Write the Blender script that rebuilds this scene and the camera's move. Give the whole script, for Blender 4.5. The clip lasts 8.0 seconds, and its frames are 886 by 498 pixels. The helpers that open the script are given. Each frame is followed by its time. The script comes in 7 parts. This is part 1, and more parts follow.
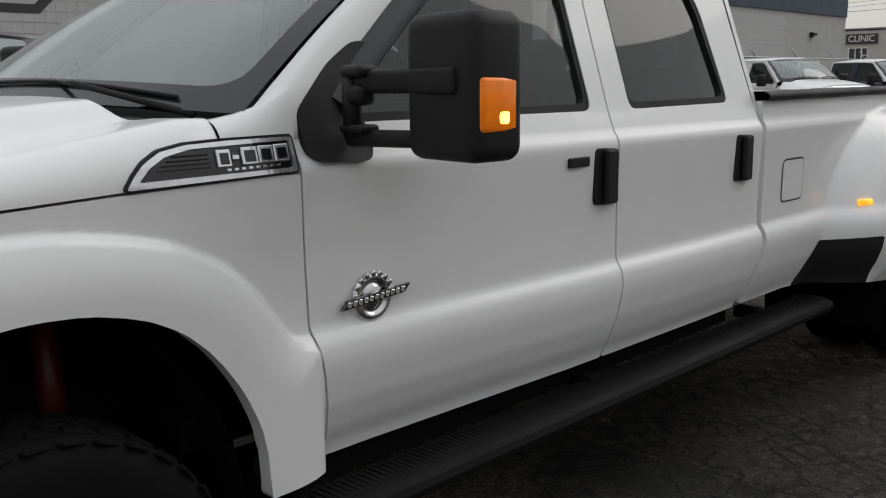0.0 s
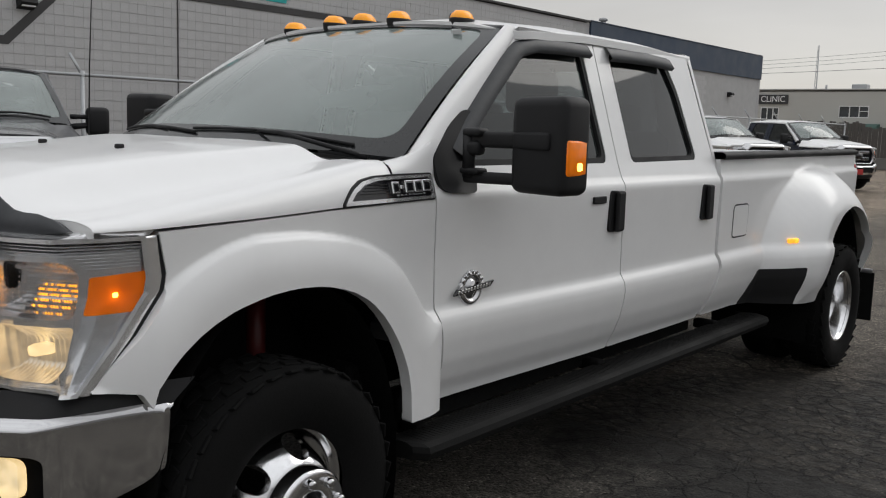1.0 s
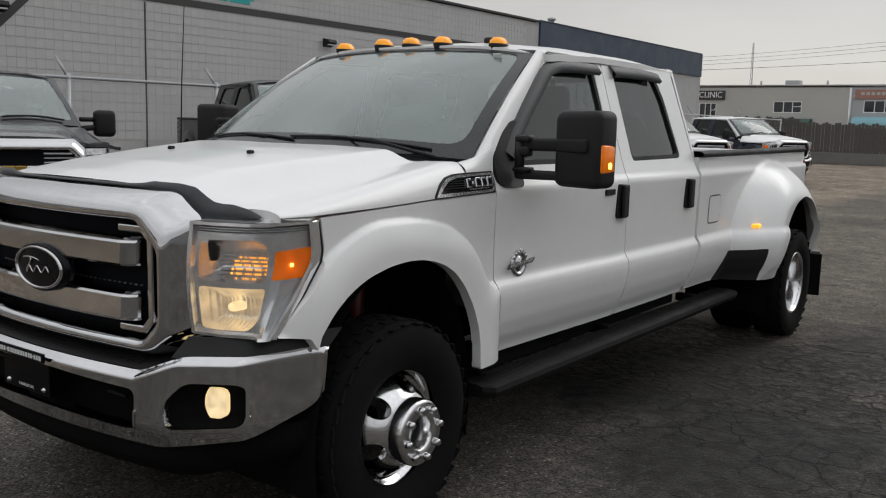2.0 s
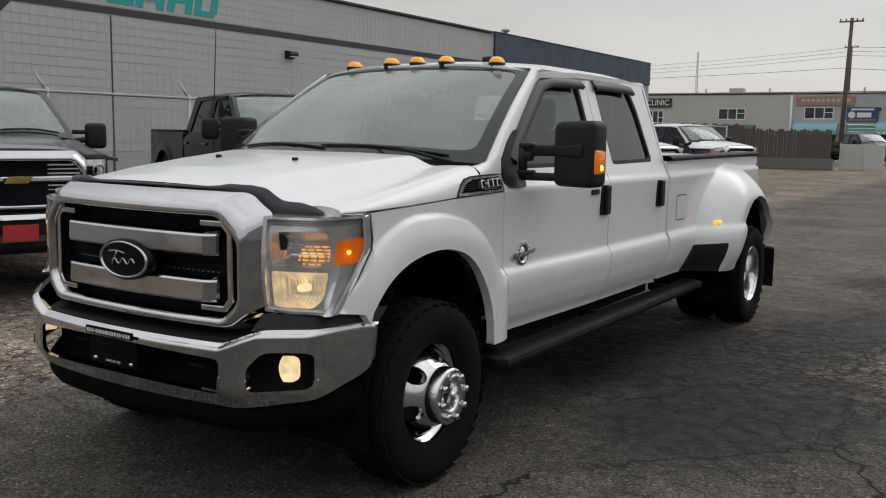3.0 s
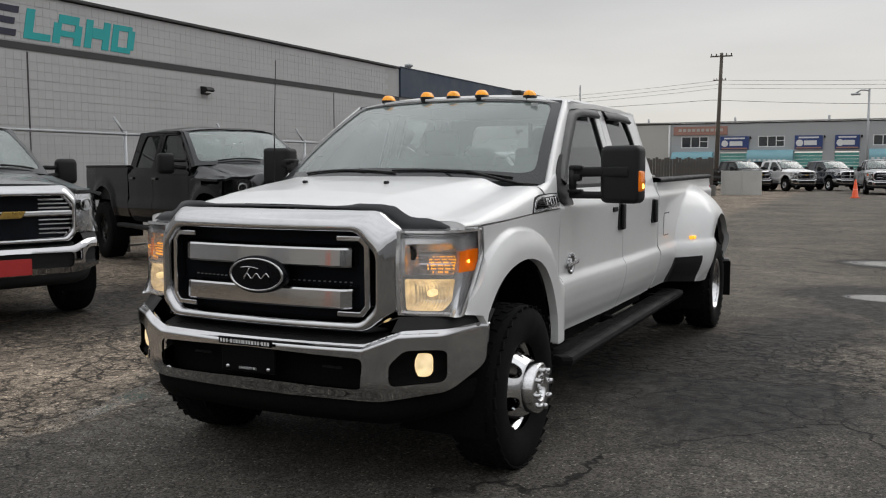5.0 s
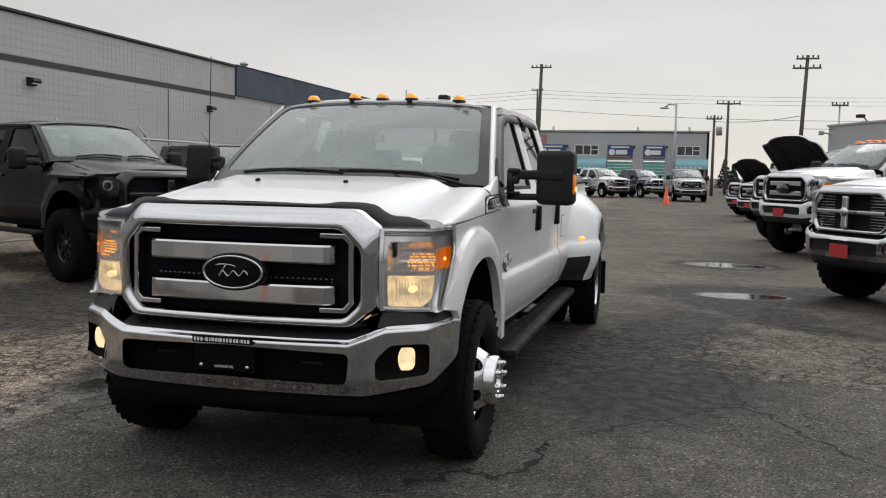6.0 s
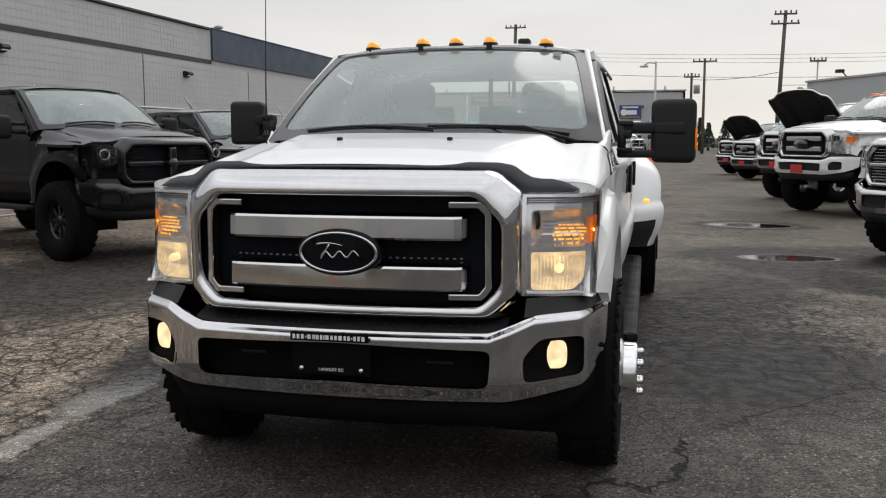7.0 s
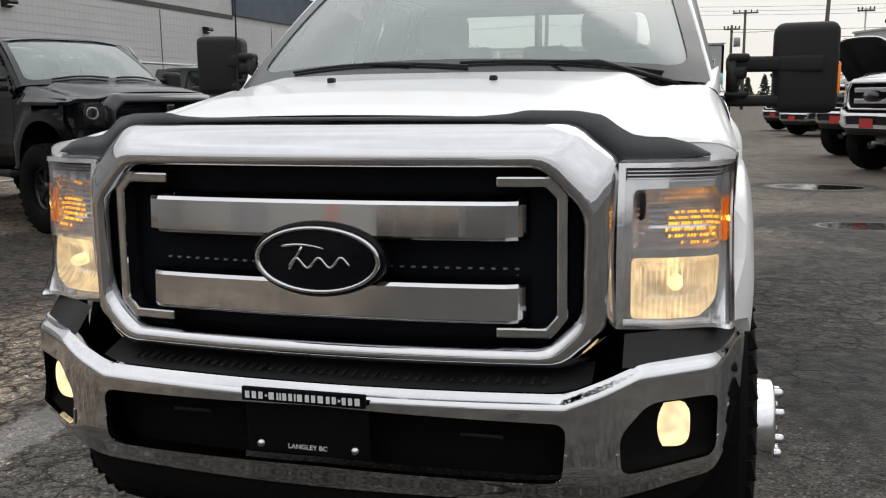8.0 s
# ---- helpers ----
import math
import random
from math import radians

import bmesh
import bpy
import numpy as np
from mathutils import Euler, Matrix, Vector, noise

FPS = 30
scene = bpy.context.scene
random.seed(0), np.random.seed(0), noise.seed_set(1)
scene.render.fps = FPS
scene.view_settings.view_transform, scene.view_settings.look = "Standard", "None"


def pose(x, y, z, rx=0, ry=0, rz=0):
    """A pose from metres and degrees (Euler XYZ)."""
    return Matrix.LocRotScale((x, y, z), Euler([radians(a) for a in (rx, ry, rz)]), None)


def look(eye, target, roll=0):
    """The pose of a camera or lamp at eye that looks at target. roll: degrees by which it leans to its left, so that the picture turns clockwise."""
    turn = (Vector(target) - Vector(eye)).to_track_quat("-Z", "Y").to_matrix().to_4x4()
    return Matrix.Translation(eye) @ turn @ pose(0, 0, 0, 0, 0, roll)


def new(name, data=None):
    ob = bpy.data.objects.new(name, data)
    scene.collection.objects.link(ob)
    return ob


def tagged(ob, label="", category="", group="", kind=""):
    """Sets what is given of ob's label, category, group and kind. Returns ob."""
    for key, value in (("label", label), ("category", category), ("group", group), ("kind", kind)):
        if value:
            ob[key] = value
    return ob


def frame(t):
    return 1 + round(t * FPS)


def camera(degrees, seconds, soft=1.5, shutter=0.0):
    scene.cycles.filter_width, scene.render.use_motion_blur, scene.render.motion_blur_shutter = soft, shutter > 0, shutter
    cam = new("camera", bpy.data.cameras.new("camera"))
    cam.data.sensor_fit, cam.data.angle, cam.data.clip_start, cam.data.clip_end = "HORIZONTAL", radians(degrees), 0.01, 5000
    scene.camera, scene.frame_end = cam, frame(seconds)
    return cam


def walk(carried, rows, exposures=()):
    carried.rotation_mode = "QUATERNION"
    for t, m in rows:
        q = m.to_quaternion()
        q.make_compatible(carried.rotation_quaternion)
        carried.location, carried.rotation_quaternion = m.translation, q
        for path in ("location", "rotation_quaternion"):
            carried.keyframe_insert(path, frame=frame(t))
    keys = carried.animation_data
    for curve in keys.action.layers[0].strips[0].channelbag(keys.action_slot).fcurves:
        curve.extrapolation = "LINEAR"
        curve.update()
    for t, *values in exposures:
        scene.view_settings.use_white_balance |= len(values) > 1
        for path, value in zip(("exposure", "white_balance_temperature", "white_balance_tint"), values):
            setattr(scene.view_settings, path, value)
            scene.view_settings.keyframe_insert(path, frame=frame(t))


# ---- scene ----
cam = camera(51.9, 8.0, soft=1.15)
PATH = [
    (0, (2.602, 0.331, 1.450), (1.221, 1.732, 1.091), -0.67),
    (0.5, (2.759, -0.225, 1.476), (1.448, 1.262, 1.206), 0.35),
    (1, (2.876, -0.740, 1.496), (1.612, 0.786, 1.228), 1.68),
    (1.5, (2.987, -1.201, 1.519), (1.751, 0.348, 1.250), 1.77),
    (1.7, (2.973, -1.393, 1.535), (1.764, 0.177, 1.262), 1.68),
    (2.8, (3.103, -2.179, 1.534), (2.013, -0.522, 1.277), 0.93),
    (3, (3.089, -2.305, 1.530), (2.009, -0.641, 1.278), 0.95),
    (3.5, (3.001, -2.609, 1.514), (2.006, -0.889, 1.282), 0.17),
    (4, (2.947, -2.828, 1.500), (1.958, -1.100, 1.309), 0.25),
    (4.2, (2.885, -2.899, 1.479), (1.906, -1.164, 1.299), -0.00),
    (5.5, (2.246, -3.452, 1.474), (1.538, -1.590, 1.297), 0.69),
    (6, (1.913, -3.605, 1.458), (1.415, -1.675, 1.291), 1.09),
    (6.5, (1.456, -3.463, 1.420), (1.043, -1.514, 1.239), 0.75),
    (7, (1.071, -3.011, 1.408), (0.639, -1.073, 1.165), -0.08),
    (7.5, (0.795, -2.454, 1.373), (0.316, -0.541, 1.041), 1.33),
    (8, (0.767, -1.780, 1.353), (0.272, 0.129, 1.022), -0.62),
]
walk(cam, [(t, look(eye, target, roll)) for t, eye, target, roll in PATH], [(0, -0.22), (1, -0.12), (3.5, -0.12), (5.5, 0.02), (6.5, 0.12), (7, 0.18), (7.5, 0.3), (8, 0.32)])

# ---- world and sun: a flat overcast sky ----
world = bpy.data.worlds.new("overcast")
scene.world = world
world.use_nodes = True
wn, wl = world.node_tree.nodes, world.node_tree.links
wn.clear()
SUN_EL, SUN_AZ = radians(38), radians(20)
sky = wn.new("ShaderNodeTexSky")
sky.sky_type, sky.sun_disc, sky.sun_elevation, sky.sun_rotation = "NISHITA", False, SUN_EL, SUN_AZ
grey = wn.new("ShaderNodeHueSaturation")
grey.inputs["Saturation"].default_value, grey.inputs["Value"].default_value = 0.18, 0.10
wl.new(sky.outputs[0], grey.inputs["Color"])
wco = wn.new("ShaderNodeTexCoord")
sep = wn.new("ShaderNodeSeparateXYZ")
wl.new(wco.outputs["Generated"], sep.inputs[0])
ramp = wn.new("ShaderNodeValToRGB")
ramp.color_ramp.elements[0].position, ramp.color_ramp.elements[0].color = 0.0, (0.74, 0.70, 0.62, 1)
ramp.color_ramp.elements[1].position, ramp.color_ramp.elements[1].color = 0.80, (1.25, 1.27, 1.30, 1)
for at, colour in ((0.07, (0.72, 0.70, 0.66, 1)), (0.20, (0.62, 0.62, 0.63, 1)), (0.36, (0.72, 0.73, 0.74, 1)), (0.52, (0.98, 0.99, 1.01, 1))):
    ramp.color_ramp.elements.new(at).color = colour
wl.new(sep.outputs["Z"], ramp.inputs[0])
wmap = wn.new("ShaderNodeMapping")
wmap.inputs["Scale"].default_value = (1.3, 1.3, 6.0)
wl.new(wco.outputs["Generated"], wmap.inputs[0])
cloud = wn.new("ShaderNodeTexNoise")
cloud.inputs["Scale"].default_value, cloud.inputs["Detail"].default_value, cloud.inputs["Roughness"].default_value = 1.6, 5.0, 0.5
wl.new(wmap.outputs[0], cloud.inputs["Vector"])
cr = wn.new("ShaderNodeMapRange")
cr.inputs[1].default_value, cr.inputs[2].default_value, cr.inputs[3].default_value, cr.inputs[4].default_value = 0.3, 0.7, 0.86, 1.10
wl.new(cloud.outputs[0], cr.inputs[0])
shade = wn.new("ShaderNodeMix")
shade.data_type, shade.blend_type = "RGBA", "MULTIPLY"
shade.inputs[0].default_value = 1.0
wl.new(ramp.outputs[0], shade.inputs[6])
wl.new(cr.outputs[0], shade.inputs[7])
both = wn.new("ShaderNodeMix")
both.data_type = "RGBA"
both.inputs[0].default_value = 0.85
wl.new(grey.outputs[0], both.inputs[6])
wl.new(shade.outputs[2], both.inputs[7])
back = wn.new("ShaderNodeBackground")
back.inputs["Strength"].default_value = 1.0
wl.new(both.outputs[2], back.inputs[0])
wl.new(back.outputs[0], wn.new("ShaderNodeOutputWorld").inputs[0])
sun = new("sun", bpy.data.lights.new("sun", "SUN"))
sun.data.energy, sun.data.angle, sun.data.color = 0.6, radians(40), (1.0, 0.97, 0.92)
sun.matrix_world = look((0, 0, 30), (-30 * math.sin(SUN_AZ), -30 * math.cos(SUN_AZ), 30 - 30 * math.tan(SUN_EL)))


# ---- materials ----
def bare(name):
    m = bpy.data.materials.new(name)
    m.use_nodes = True
    return m, m.node_tree.nodes, m.node_tree.links, m.node_tree.nodes["Principled BSDF"]


def surface(name, colour, rough=0.5, metal=0.0, vary=0.15, scale=6.0, fine=60.0, bump=0.1, coat=0.0, depth=0.004, rvary=0.1, spec=0.5):
    """A painted, cast or moulded surface: two scales of tone, uneven gloss and a fine relief."""
    m, n, l, b = bare(name)
    b.inputs["Roughness"].default_value, b.inputs["Metallic"].default_value = rough, metal
    b.inputs["Coat Weight"].default_value, b.inputs["Coat Roughness"].default_value = coat, 0.06
    b.inputs["Specular IOR Level"].default_value = spec
    tc = n.new("ShaderNodeTexCoord")
    big, small = n.new("ShaderNodeTexNoise"), n.new("ShaderNodeTexNoise")
    big.inputs["Scale"].default_value, big.inputs["Detail"].default_value = scale, 4.0
    small.inputs["Scale"].default_value, small.inputs["Detail"].default_value = fine, 3.0
    for t in (big, small):
        l.new(tc.outputs["Object"], t.inputs["Vector"])
    add = n.new("ShaderNodeMath")
    add.operation = "ADD"
    l.new(big.outputs[0], add.inputs[0])
    l.new(small.outputs[0], add.inputs[1])
    rng = n.new("ShaderNodeMapRange")
    rng.inputs[1].default_value, rng.inputs[2].default_value = 0.6, 1.4
    rng.inputs[3].default_value, rng.inputs[4].default_value = 1 - vary, 1 + vary
    l.new(add.outputs[0], rng.inputs[0])
    mul = n.new("ShaderNodeMix")
    mul.data_type, mul.blend_type = "RGBA", "MULTIPLY"
    mul.inputs[0].default_value, mul.inputs[6].default_value = 1.0, (*colour, 1)
    l.new(rng.outputs[0], mul.inputs[7])
    l.new(mul.outputs[2], b.inputs["Base Color"])
    rr = n.new("ShaderNodeMapRange")
    rr.inputs[1].default_value, rr.inputs[2].default_value = 0.3, 0.7
    rr.inputs[3].default_value, rr.inputs[4].default_value = max(0.0, rough - rvary), min(1.0, rough + rvary)
    l.new(big.outputs[0], rr.inputs[0])
    l.new(rr.outputs[0], b.inputs["Roughness"])
    if bump:
        bp = n.new("ShaderNodeBump")
        bp.inputs["Strength"].default_value, bp.inputs["Distance"].default_value = bump, depth
        l.new(small.outputs[0], bp.inputs["Height"])
        l.new(bp.outputs[0], b.inputs["Normal"])
    return m


def pane(name, tint, gloss=1.0, rough=0.02, ior=1.5, film=0.0):
    """Thin glass: see-through with a tint, mirror-like by Fresnel, with a pale diffuse film that stands in for the
    sheen of the sky.
    """
    m, n, l, b = bare(name)
    n.remove(b)
    clear, shine, fr, mix = n.new("ShaderNodeBsdfTransparent"), n.new("ShaderNodeBsdfGlossy"), n.new("ShaderNodeFresnel"), n.new("ShaderNodeMixShader")
    clear.inputs[0].default_value = (*tint, 1)
    shine.inputs["Roughness"].default_value = rough
    shine.inputs["Color"].default_value = (gloss, gloss, gloss, 1)
    fr.inputs["IOR"].default_value = ior
    under = clear.outputs[0]
    if film:
        # Diffuse grey-green colour lifts the pane as reflected sky haze would
        sky_veil, both3 = n.new("ShaderNodeBsdfDiffuse"), n.new("ShaderNodeMixShader")
        sky_veil.inputs[0].default_value = (0.42, 0.50, 0.478, 1)
        tc, no, rg = n.new("ShaderNodeTexCoord"), n.new("ShaderNodeTexNoise"), n.new("ShaderNodeMapRange")
        no.inputs["Scale"].default_value, no.inputs["Detail"].default_value = 2.5, 3.0
        l.new(tc.outputs["Object"], no.inputs["Vector"])
        l.new(no.outputs[0], rg.inputs[0])
        rg.inputs[1].default_value, rg.inputs[2].default_value, rg.inputs[3].default_value, rg.inputs[4].default_value = 0.3, 0.7, film * 0.8, film * 1.2
        l.new(rg.outputs[0], both3.inputs[0])
        l.new(clear.outputs[0], both3.inputs[1])
        l.new(sky_veil.outputs[0], both3.inputs[2])
        under = both3.outputs[0]
    l.new(fr.outputs[0], mix.inputs[0])
    l.new(under, mix.inputs[1])
    l.new(shine.outputs[0], mix.inputs[2])
    l.new(mix.outputs[0], n["Material Output"].inputs[0])
    return m


def glow(name, colour, power, base=(0.8, 0.8, 0.8), rough=0.3):
    m, n, l, b = bare(name)
    b.inputs["Base Color"].default_value, b.inputs["Roughness"].default_value = (*base, 1), rough
    b.inputs["Emission Color"].default_value, b.inputs["Emission Strength"].default_value = (*colour, 1), power
    tc, no = n.new("ShaderNodeTexCoord"), n.new("ShaderNodeTexNoise")
    no.inputs["Scale"].default_value, no.inputs["Detail"].default_value = 22.0, 2.0
    l.new(tc.outputs["Object"], no.inputs["Vector"])
    rg = n.new("ShaderNodeMapRange")
    rg.inputs[1].default_value, rg.inputs[2].default_value = 0.3, 0.75
    rg.inputs[3].default_value, rg.inputs[4].default_value = power * 0.45, power * 1.6
    l.new(no.outputs[0], rg.inputs[0])
    l.new(rg.outputs[0], b.inputs["Emission Strength"])
    return m


WHITE = surface("white_paint", (0.80, 0.80, 0.80), 0.33, vary=0.025, scale=1.2, fine=9, bump=0.0, coat=0.55, rvary=0.05)
CHROME = surface("chrome", (0.59, 0.59, 0.60), 0.07, 1.0, vary=0.04, scale=3, fine=30, bump=0.02, depth=0.001, rvary=0.03)
ALLOY = surface("polished_alloy", (0.74, 0.74, 0.75), 0.13, 1.0, vary=0.08, scale=8, fine=50, bump=0.02, rvary=0.06)
STEEL = surface("dull_steel", (0.32, 0.32, 0.33), 0.45, 1.0, vary=0.2, bump=0.1)
PLASTIC = surface("black_plastic", (0.013, 0.013, 0.014), 0.58, vary=0.25, scale=5, fine=400, bump=0.15, depth=0.001, spec=0.28)
GLOSSBLACK = surface("gloss_black", (0.008, 0.008, 0.010), 0.12, vary=0.2, bump=0.0, coat=0.5, rvary=0.05)
SMOKE = surface("smoked_acrylic", (0.052, 0.054, 0.058), 0.38, vary=0.15, bump=0.0, rvary=0.06, spec=0.25)
NAVY = surface("dark_mesh", (0.004, 0.005, 0.008), 0.7, vary=0.3, fine=300, bump=0.4, spec=0.15)
RUBBER = surface("tyre_rubber", (0.0065, 0.0065, 0.0065), 0.85, vary=0.3, scale=9, fine=120, bump=0.3, depth=0.002, spec=0.12)
COWL = surface("grey_black_cowl", (0.035, 0.036, 0.038), 0.5, vary=0.2, scale=6, fine=200, bump=0.2, depth=0.002)
STEPBLACK = surface("step_black", (0.007, 0.007, 0.007), 0.7, vary=0.3, scale=6, fine=200, bump=0.2, spec=0.18)
UNDER = surface("underbody_black", (0.005, 0.005, 0.005), 0.9, vary=0.4, bump=0.2, spec=0.1)
SEAT = surface("grey_cloth", (0.10, 0.10, 0.105), 0.9, vary=0.2, scale=7, fine=500, bump=0.3)
DASH = surface("dark_dash", (0.028, 0.028, 0.03), 0.6, vary=0.2, bump=0.2)
REDPAINT = surface("red_shock", (0.10, 0.007, 0.007), 0.4, vary=0.2)
AMBER = glow("amber_lens", (1.0, 0.22, 0.005), 0.16, (0.85, 0.20, 0.006), 0.15)
CLEARANCE = glow("clearance_amber", (1.0, 0.36, 0.02), 0.22, (0.90, 0.36, 0.02), 0.12)
AMBERLIT = glow("amber_lit", (1.0, 0.40, 0.03), 1.5, (0.9, 0.35, 0.02))
AMBERHOT = glow("amber_bulb", (1.0, 0.55, 0.06), 7.0, (0.9, 0.5, 0.1))
LAMP = glow("headlamp_lit", (1.0, 0.70, 0.38), 0.27, (0.8, 0.76, 0.68), 0.22)
LAMP.node_tree.nodes["Principled BSDF"].inputs["Metallic"].default_value = 0.7
FOGLIT = glow("fog_lit", (1.0, 0.72, 0.34), 0.85, (0.8, 0.75, 0.6), 0.2)
REDLENS = surface("red_lens", (0.35, 0.01, 0.01), 0.15, vary=0.2, bump=0.0)
REFLECTOR = surface("lamp_reflector", (0.78, 0.78, 0.79), 0.24, 0.75, vary=0.25, scale=14, fine=45, bump=0.35, depth=0.004)
SCREEN = pane("windscreen_glass", (0.66, 0.72, 0.70), 1.0, 0.08, 1.7, 0.37)
REARGLASS = pane("rear_cab_glass", (0.80, 0.83, 0.82), 1.0, 0.02, 1.4)
SIDEGLASS = pane("side_glass", (0.22, 0.255, 0.255), 1.0, 0.02, 1.62, 0.03)
DARKGLASS = pane("privacy_glass", (0.035, 0.038, 0.040), 1.0, 0.02, 1.62, 0.03)
LENS = pane("lamp_cover", (0.93, 0.94, 0.95), 1.0, 0.02, 1.4)
FRIT = surface("glass_border", (0.020, 0.021, 0.022), 0.15, vary=0.2, bump=0.0)
PLATE = surface("dealer_plate", (0.004, 0.004, 0.005), 0.45, vary=0.2, bump=0.0, spec=0.08)
EMBLEMBLACK = surface("emblem_black", (0.004, 0.004, 0.006), 0.3, vary=0.2, bump=0.0, spec=0.15)
SILVER = surface("silvered_lamp", (0.82, 0.82, 0.83), 0.15, 0.80, vary=0.10, scale=14, fine=45, bump=0.15, depth=0.003)
INK = surface("white_ink", (0.75, 0.75, 0.75), 0.5, vary=0.05, bump=0.0)


# ---- mesh tools ----
def mesh(name, V, F, mat, parent=None, label="", smooth=True):
    me = bpy.data.meshes.new(name)
    me.from_pydata([tuple(map(float, v)) for v in V], [], [tuple(map(int, f)) for f in F])
    me.materials.append(mat)
    if smooth:
        me.polygons.foreach_set("use_smooth", [True] * len(me.polygons))
    me.update()
    ob = new(name, me)
    ob.parent = parent
    return tagged(ob, label)


def part(name, bm, mat, parent=None, label="", smooth=False):
    me = bpy.data.meshes.new(name)
    bm.to_mesh(me)
    bm.free()
    me.materials.append(mat)
    if smooth:
        me.polygons.foreach_set("use_smooth", [True] * len(me.polygons))
    ob = new(name, me)
    ob.parent = parent
    return tagged(ob, label)


def thing(name, label, category, group="", kind="", m=None):
    ob = tagged(new(name), label, category, group, kind)
    if m is not None:
        ob.matrix_basis = m
    return ob


def join(*vf):
    V, F = [], []
    for v, f in vf:
        k = len(V)
        V += [tuple(p) for p in v]
        F += [tuple(i + k for i in q) for q in f]
    return V, F


def flip(vf):
    """The mirror image across the middle plane of a vehicle."""
    return [(-p[0], p[1], p[2]) for p in vf[0]], [tuple(reversed(f)) for f in vf[1]]


def moved(vf, m):
    return [tuple(m @ Vector(p)) for p in vf[0]], vf[1]


def box(c, s, bevel=0.0, segs=2, turn=None):
    bm = bmesh.new()
    bmesh.ops.create_cube(bm, size=1, matrix=Matrix.Diagonal((*s, 1)))
    if bevel:
        bmesh.ops.bevel(bm, geom=bm.edges[:], offset=bevel, segments=segs, profile=0.5, affect="EDGES")
    m = Matrix.Translation(c) @ (turn or Matrix())
    V = [tuple(m @ v.co) for v in bm.verts]
    bm.verts.index_update()
    F = [tuple(v.index for v in f.verts) for f in bm.faces]
    bm.free()
    return V, F


def lathe(profile, segs=48, axis="x", centre=(0, 0, 0)):
    """Turns (radius, along) pairs round an axis."""
    V, F = [], []
    n = len(profile)
    for i in range(segs):
        a = 2 * math.pi * i / segs
        c, s = math.cos(a), math.sin(a)
        for r, h in profile:
            p = {"x": (h, r * c, r * s), "y": (r * c, h, r * s), "z": (r * c, r * s, h)}[axis]
            V.append((p[0] + centre[0], p[1] + centre[1], p[2] + centre[2]))
    for i in range(segs):
        j = (i + 1) % segs
        for k in range(n - 1):
            F.append((i * n + k, i * n + k + 1, j * n + k + 1, j * n + k))
    return V, F


def tube(pts, r, segs=10, r2=None):
    """A round bar along points, closed at both ends."""
    V, F = [], []
    pts = [Vector(p) for p in pts]
    for i, p in enumerate(pts):
        d = (pts[min(i + 1, len(pts) - 1)] - pts[max(i - 1, 0)]).normalized()
        a = d.orthogonal().normalized() if i == 0 else (a - d * a.dot(d)).normalized()
        b = d.cross(a)
        rr = r if r2 is None else r + (r2 - r) * i / (len(pts) - 1)
        for k in range(segs):
            t = 2 * math.pi * k / segs
            V.append(tuple(p + a * (rr * math.cos(t)) + b * (rr * math.sin(t))))
    for i in range(len(pts) - 1):
        for k in range(segs):
            k2 = (k + 1) % segs
            F.append((i * segs + k, i * segs + k2, (i + 1) * segs + k2, (i + 1) * segs + k))
    F.append(tuple(range(segs))[::-1])
    F.append(tuple(range((len(pts) - 1) * segs, len(pts) * segs)))
    return V, F


def rounded(pts, r, n=4):
    """A polygon with its corners cut to small curves."""
    out = []
    for i, p in enumerate(pts):
        p = np.array(p, float)
        a, b = np.array(pts[i - 1], float), np.array(pts[(i + 1) % len(pts)], float)
        ra = min(r, np.linalg.norm(a - p) * 0.49)
        rb = min(r, np.linalg.norm(b - p) * 0.49)
        s = p + (a - p) / np.linalg.norm(a - p) * ra
        e = p + (b - p) / np.linalg.norm(b - p) * rb
        for k in range(n + 1):
            t = k / n
            out.append(tuple((1 - t) ** 2 * s + 2 * t * (1 - t) * p + t * t * e))
    return out


def sdf(pts):
    """The signed distance to a polygon, negative inside."""
    P = np.array(pts, float)
    Q = np.roll(P, -1, 0)

    def f(u, v):
        u, v = np.asarray(u, float), np.asarray(v, float)
        d = np.full(u.shape, 1e9)
        inside = np.zeros(u.shape, bool)
        for (ax, ay), (bx, by) in zip(P, Q):
            ex, ey = bx - ax, by - ay
            wx, wy = u - ax, v - ay
            t = np.clip((wx * ex + wy * ey) / (ex * ex + ey * ey + 1e-12), 0, 1)
            d = np.minimum(d, np.hypot(wx - ex * t, wy - ey * t))
            if ay != by:
                inside ^= ((ay > v) != (by > v)) & (u < (bx - ax) * (v - ay) / (by - ay) + ax)
        return np.where(inside, -d, d)
    return f


def minus(f, *holes):
    def g(u, v):
        d = f(u, v)
        for h in holes:
            d = np.maximum(d, -h(u, v))
        return d
    return g


def both_of(f, h):
    return lambda u, v: np.maximum(f(u, v), h(u, v))


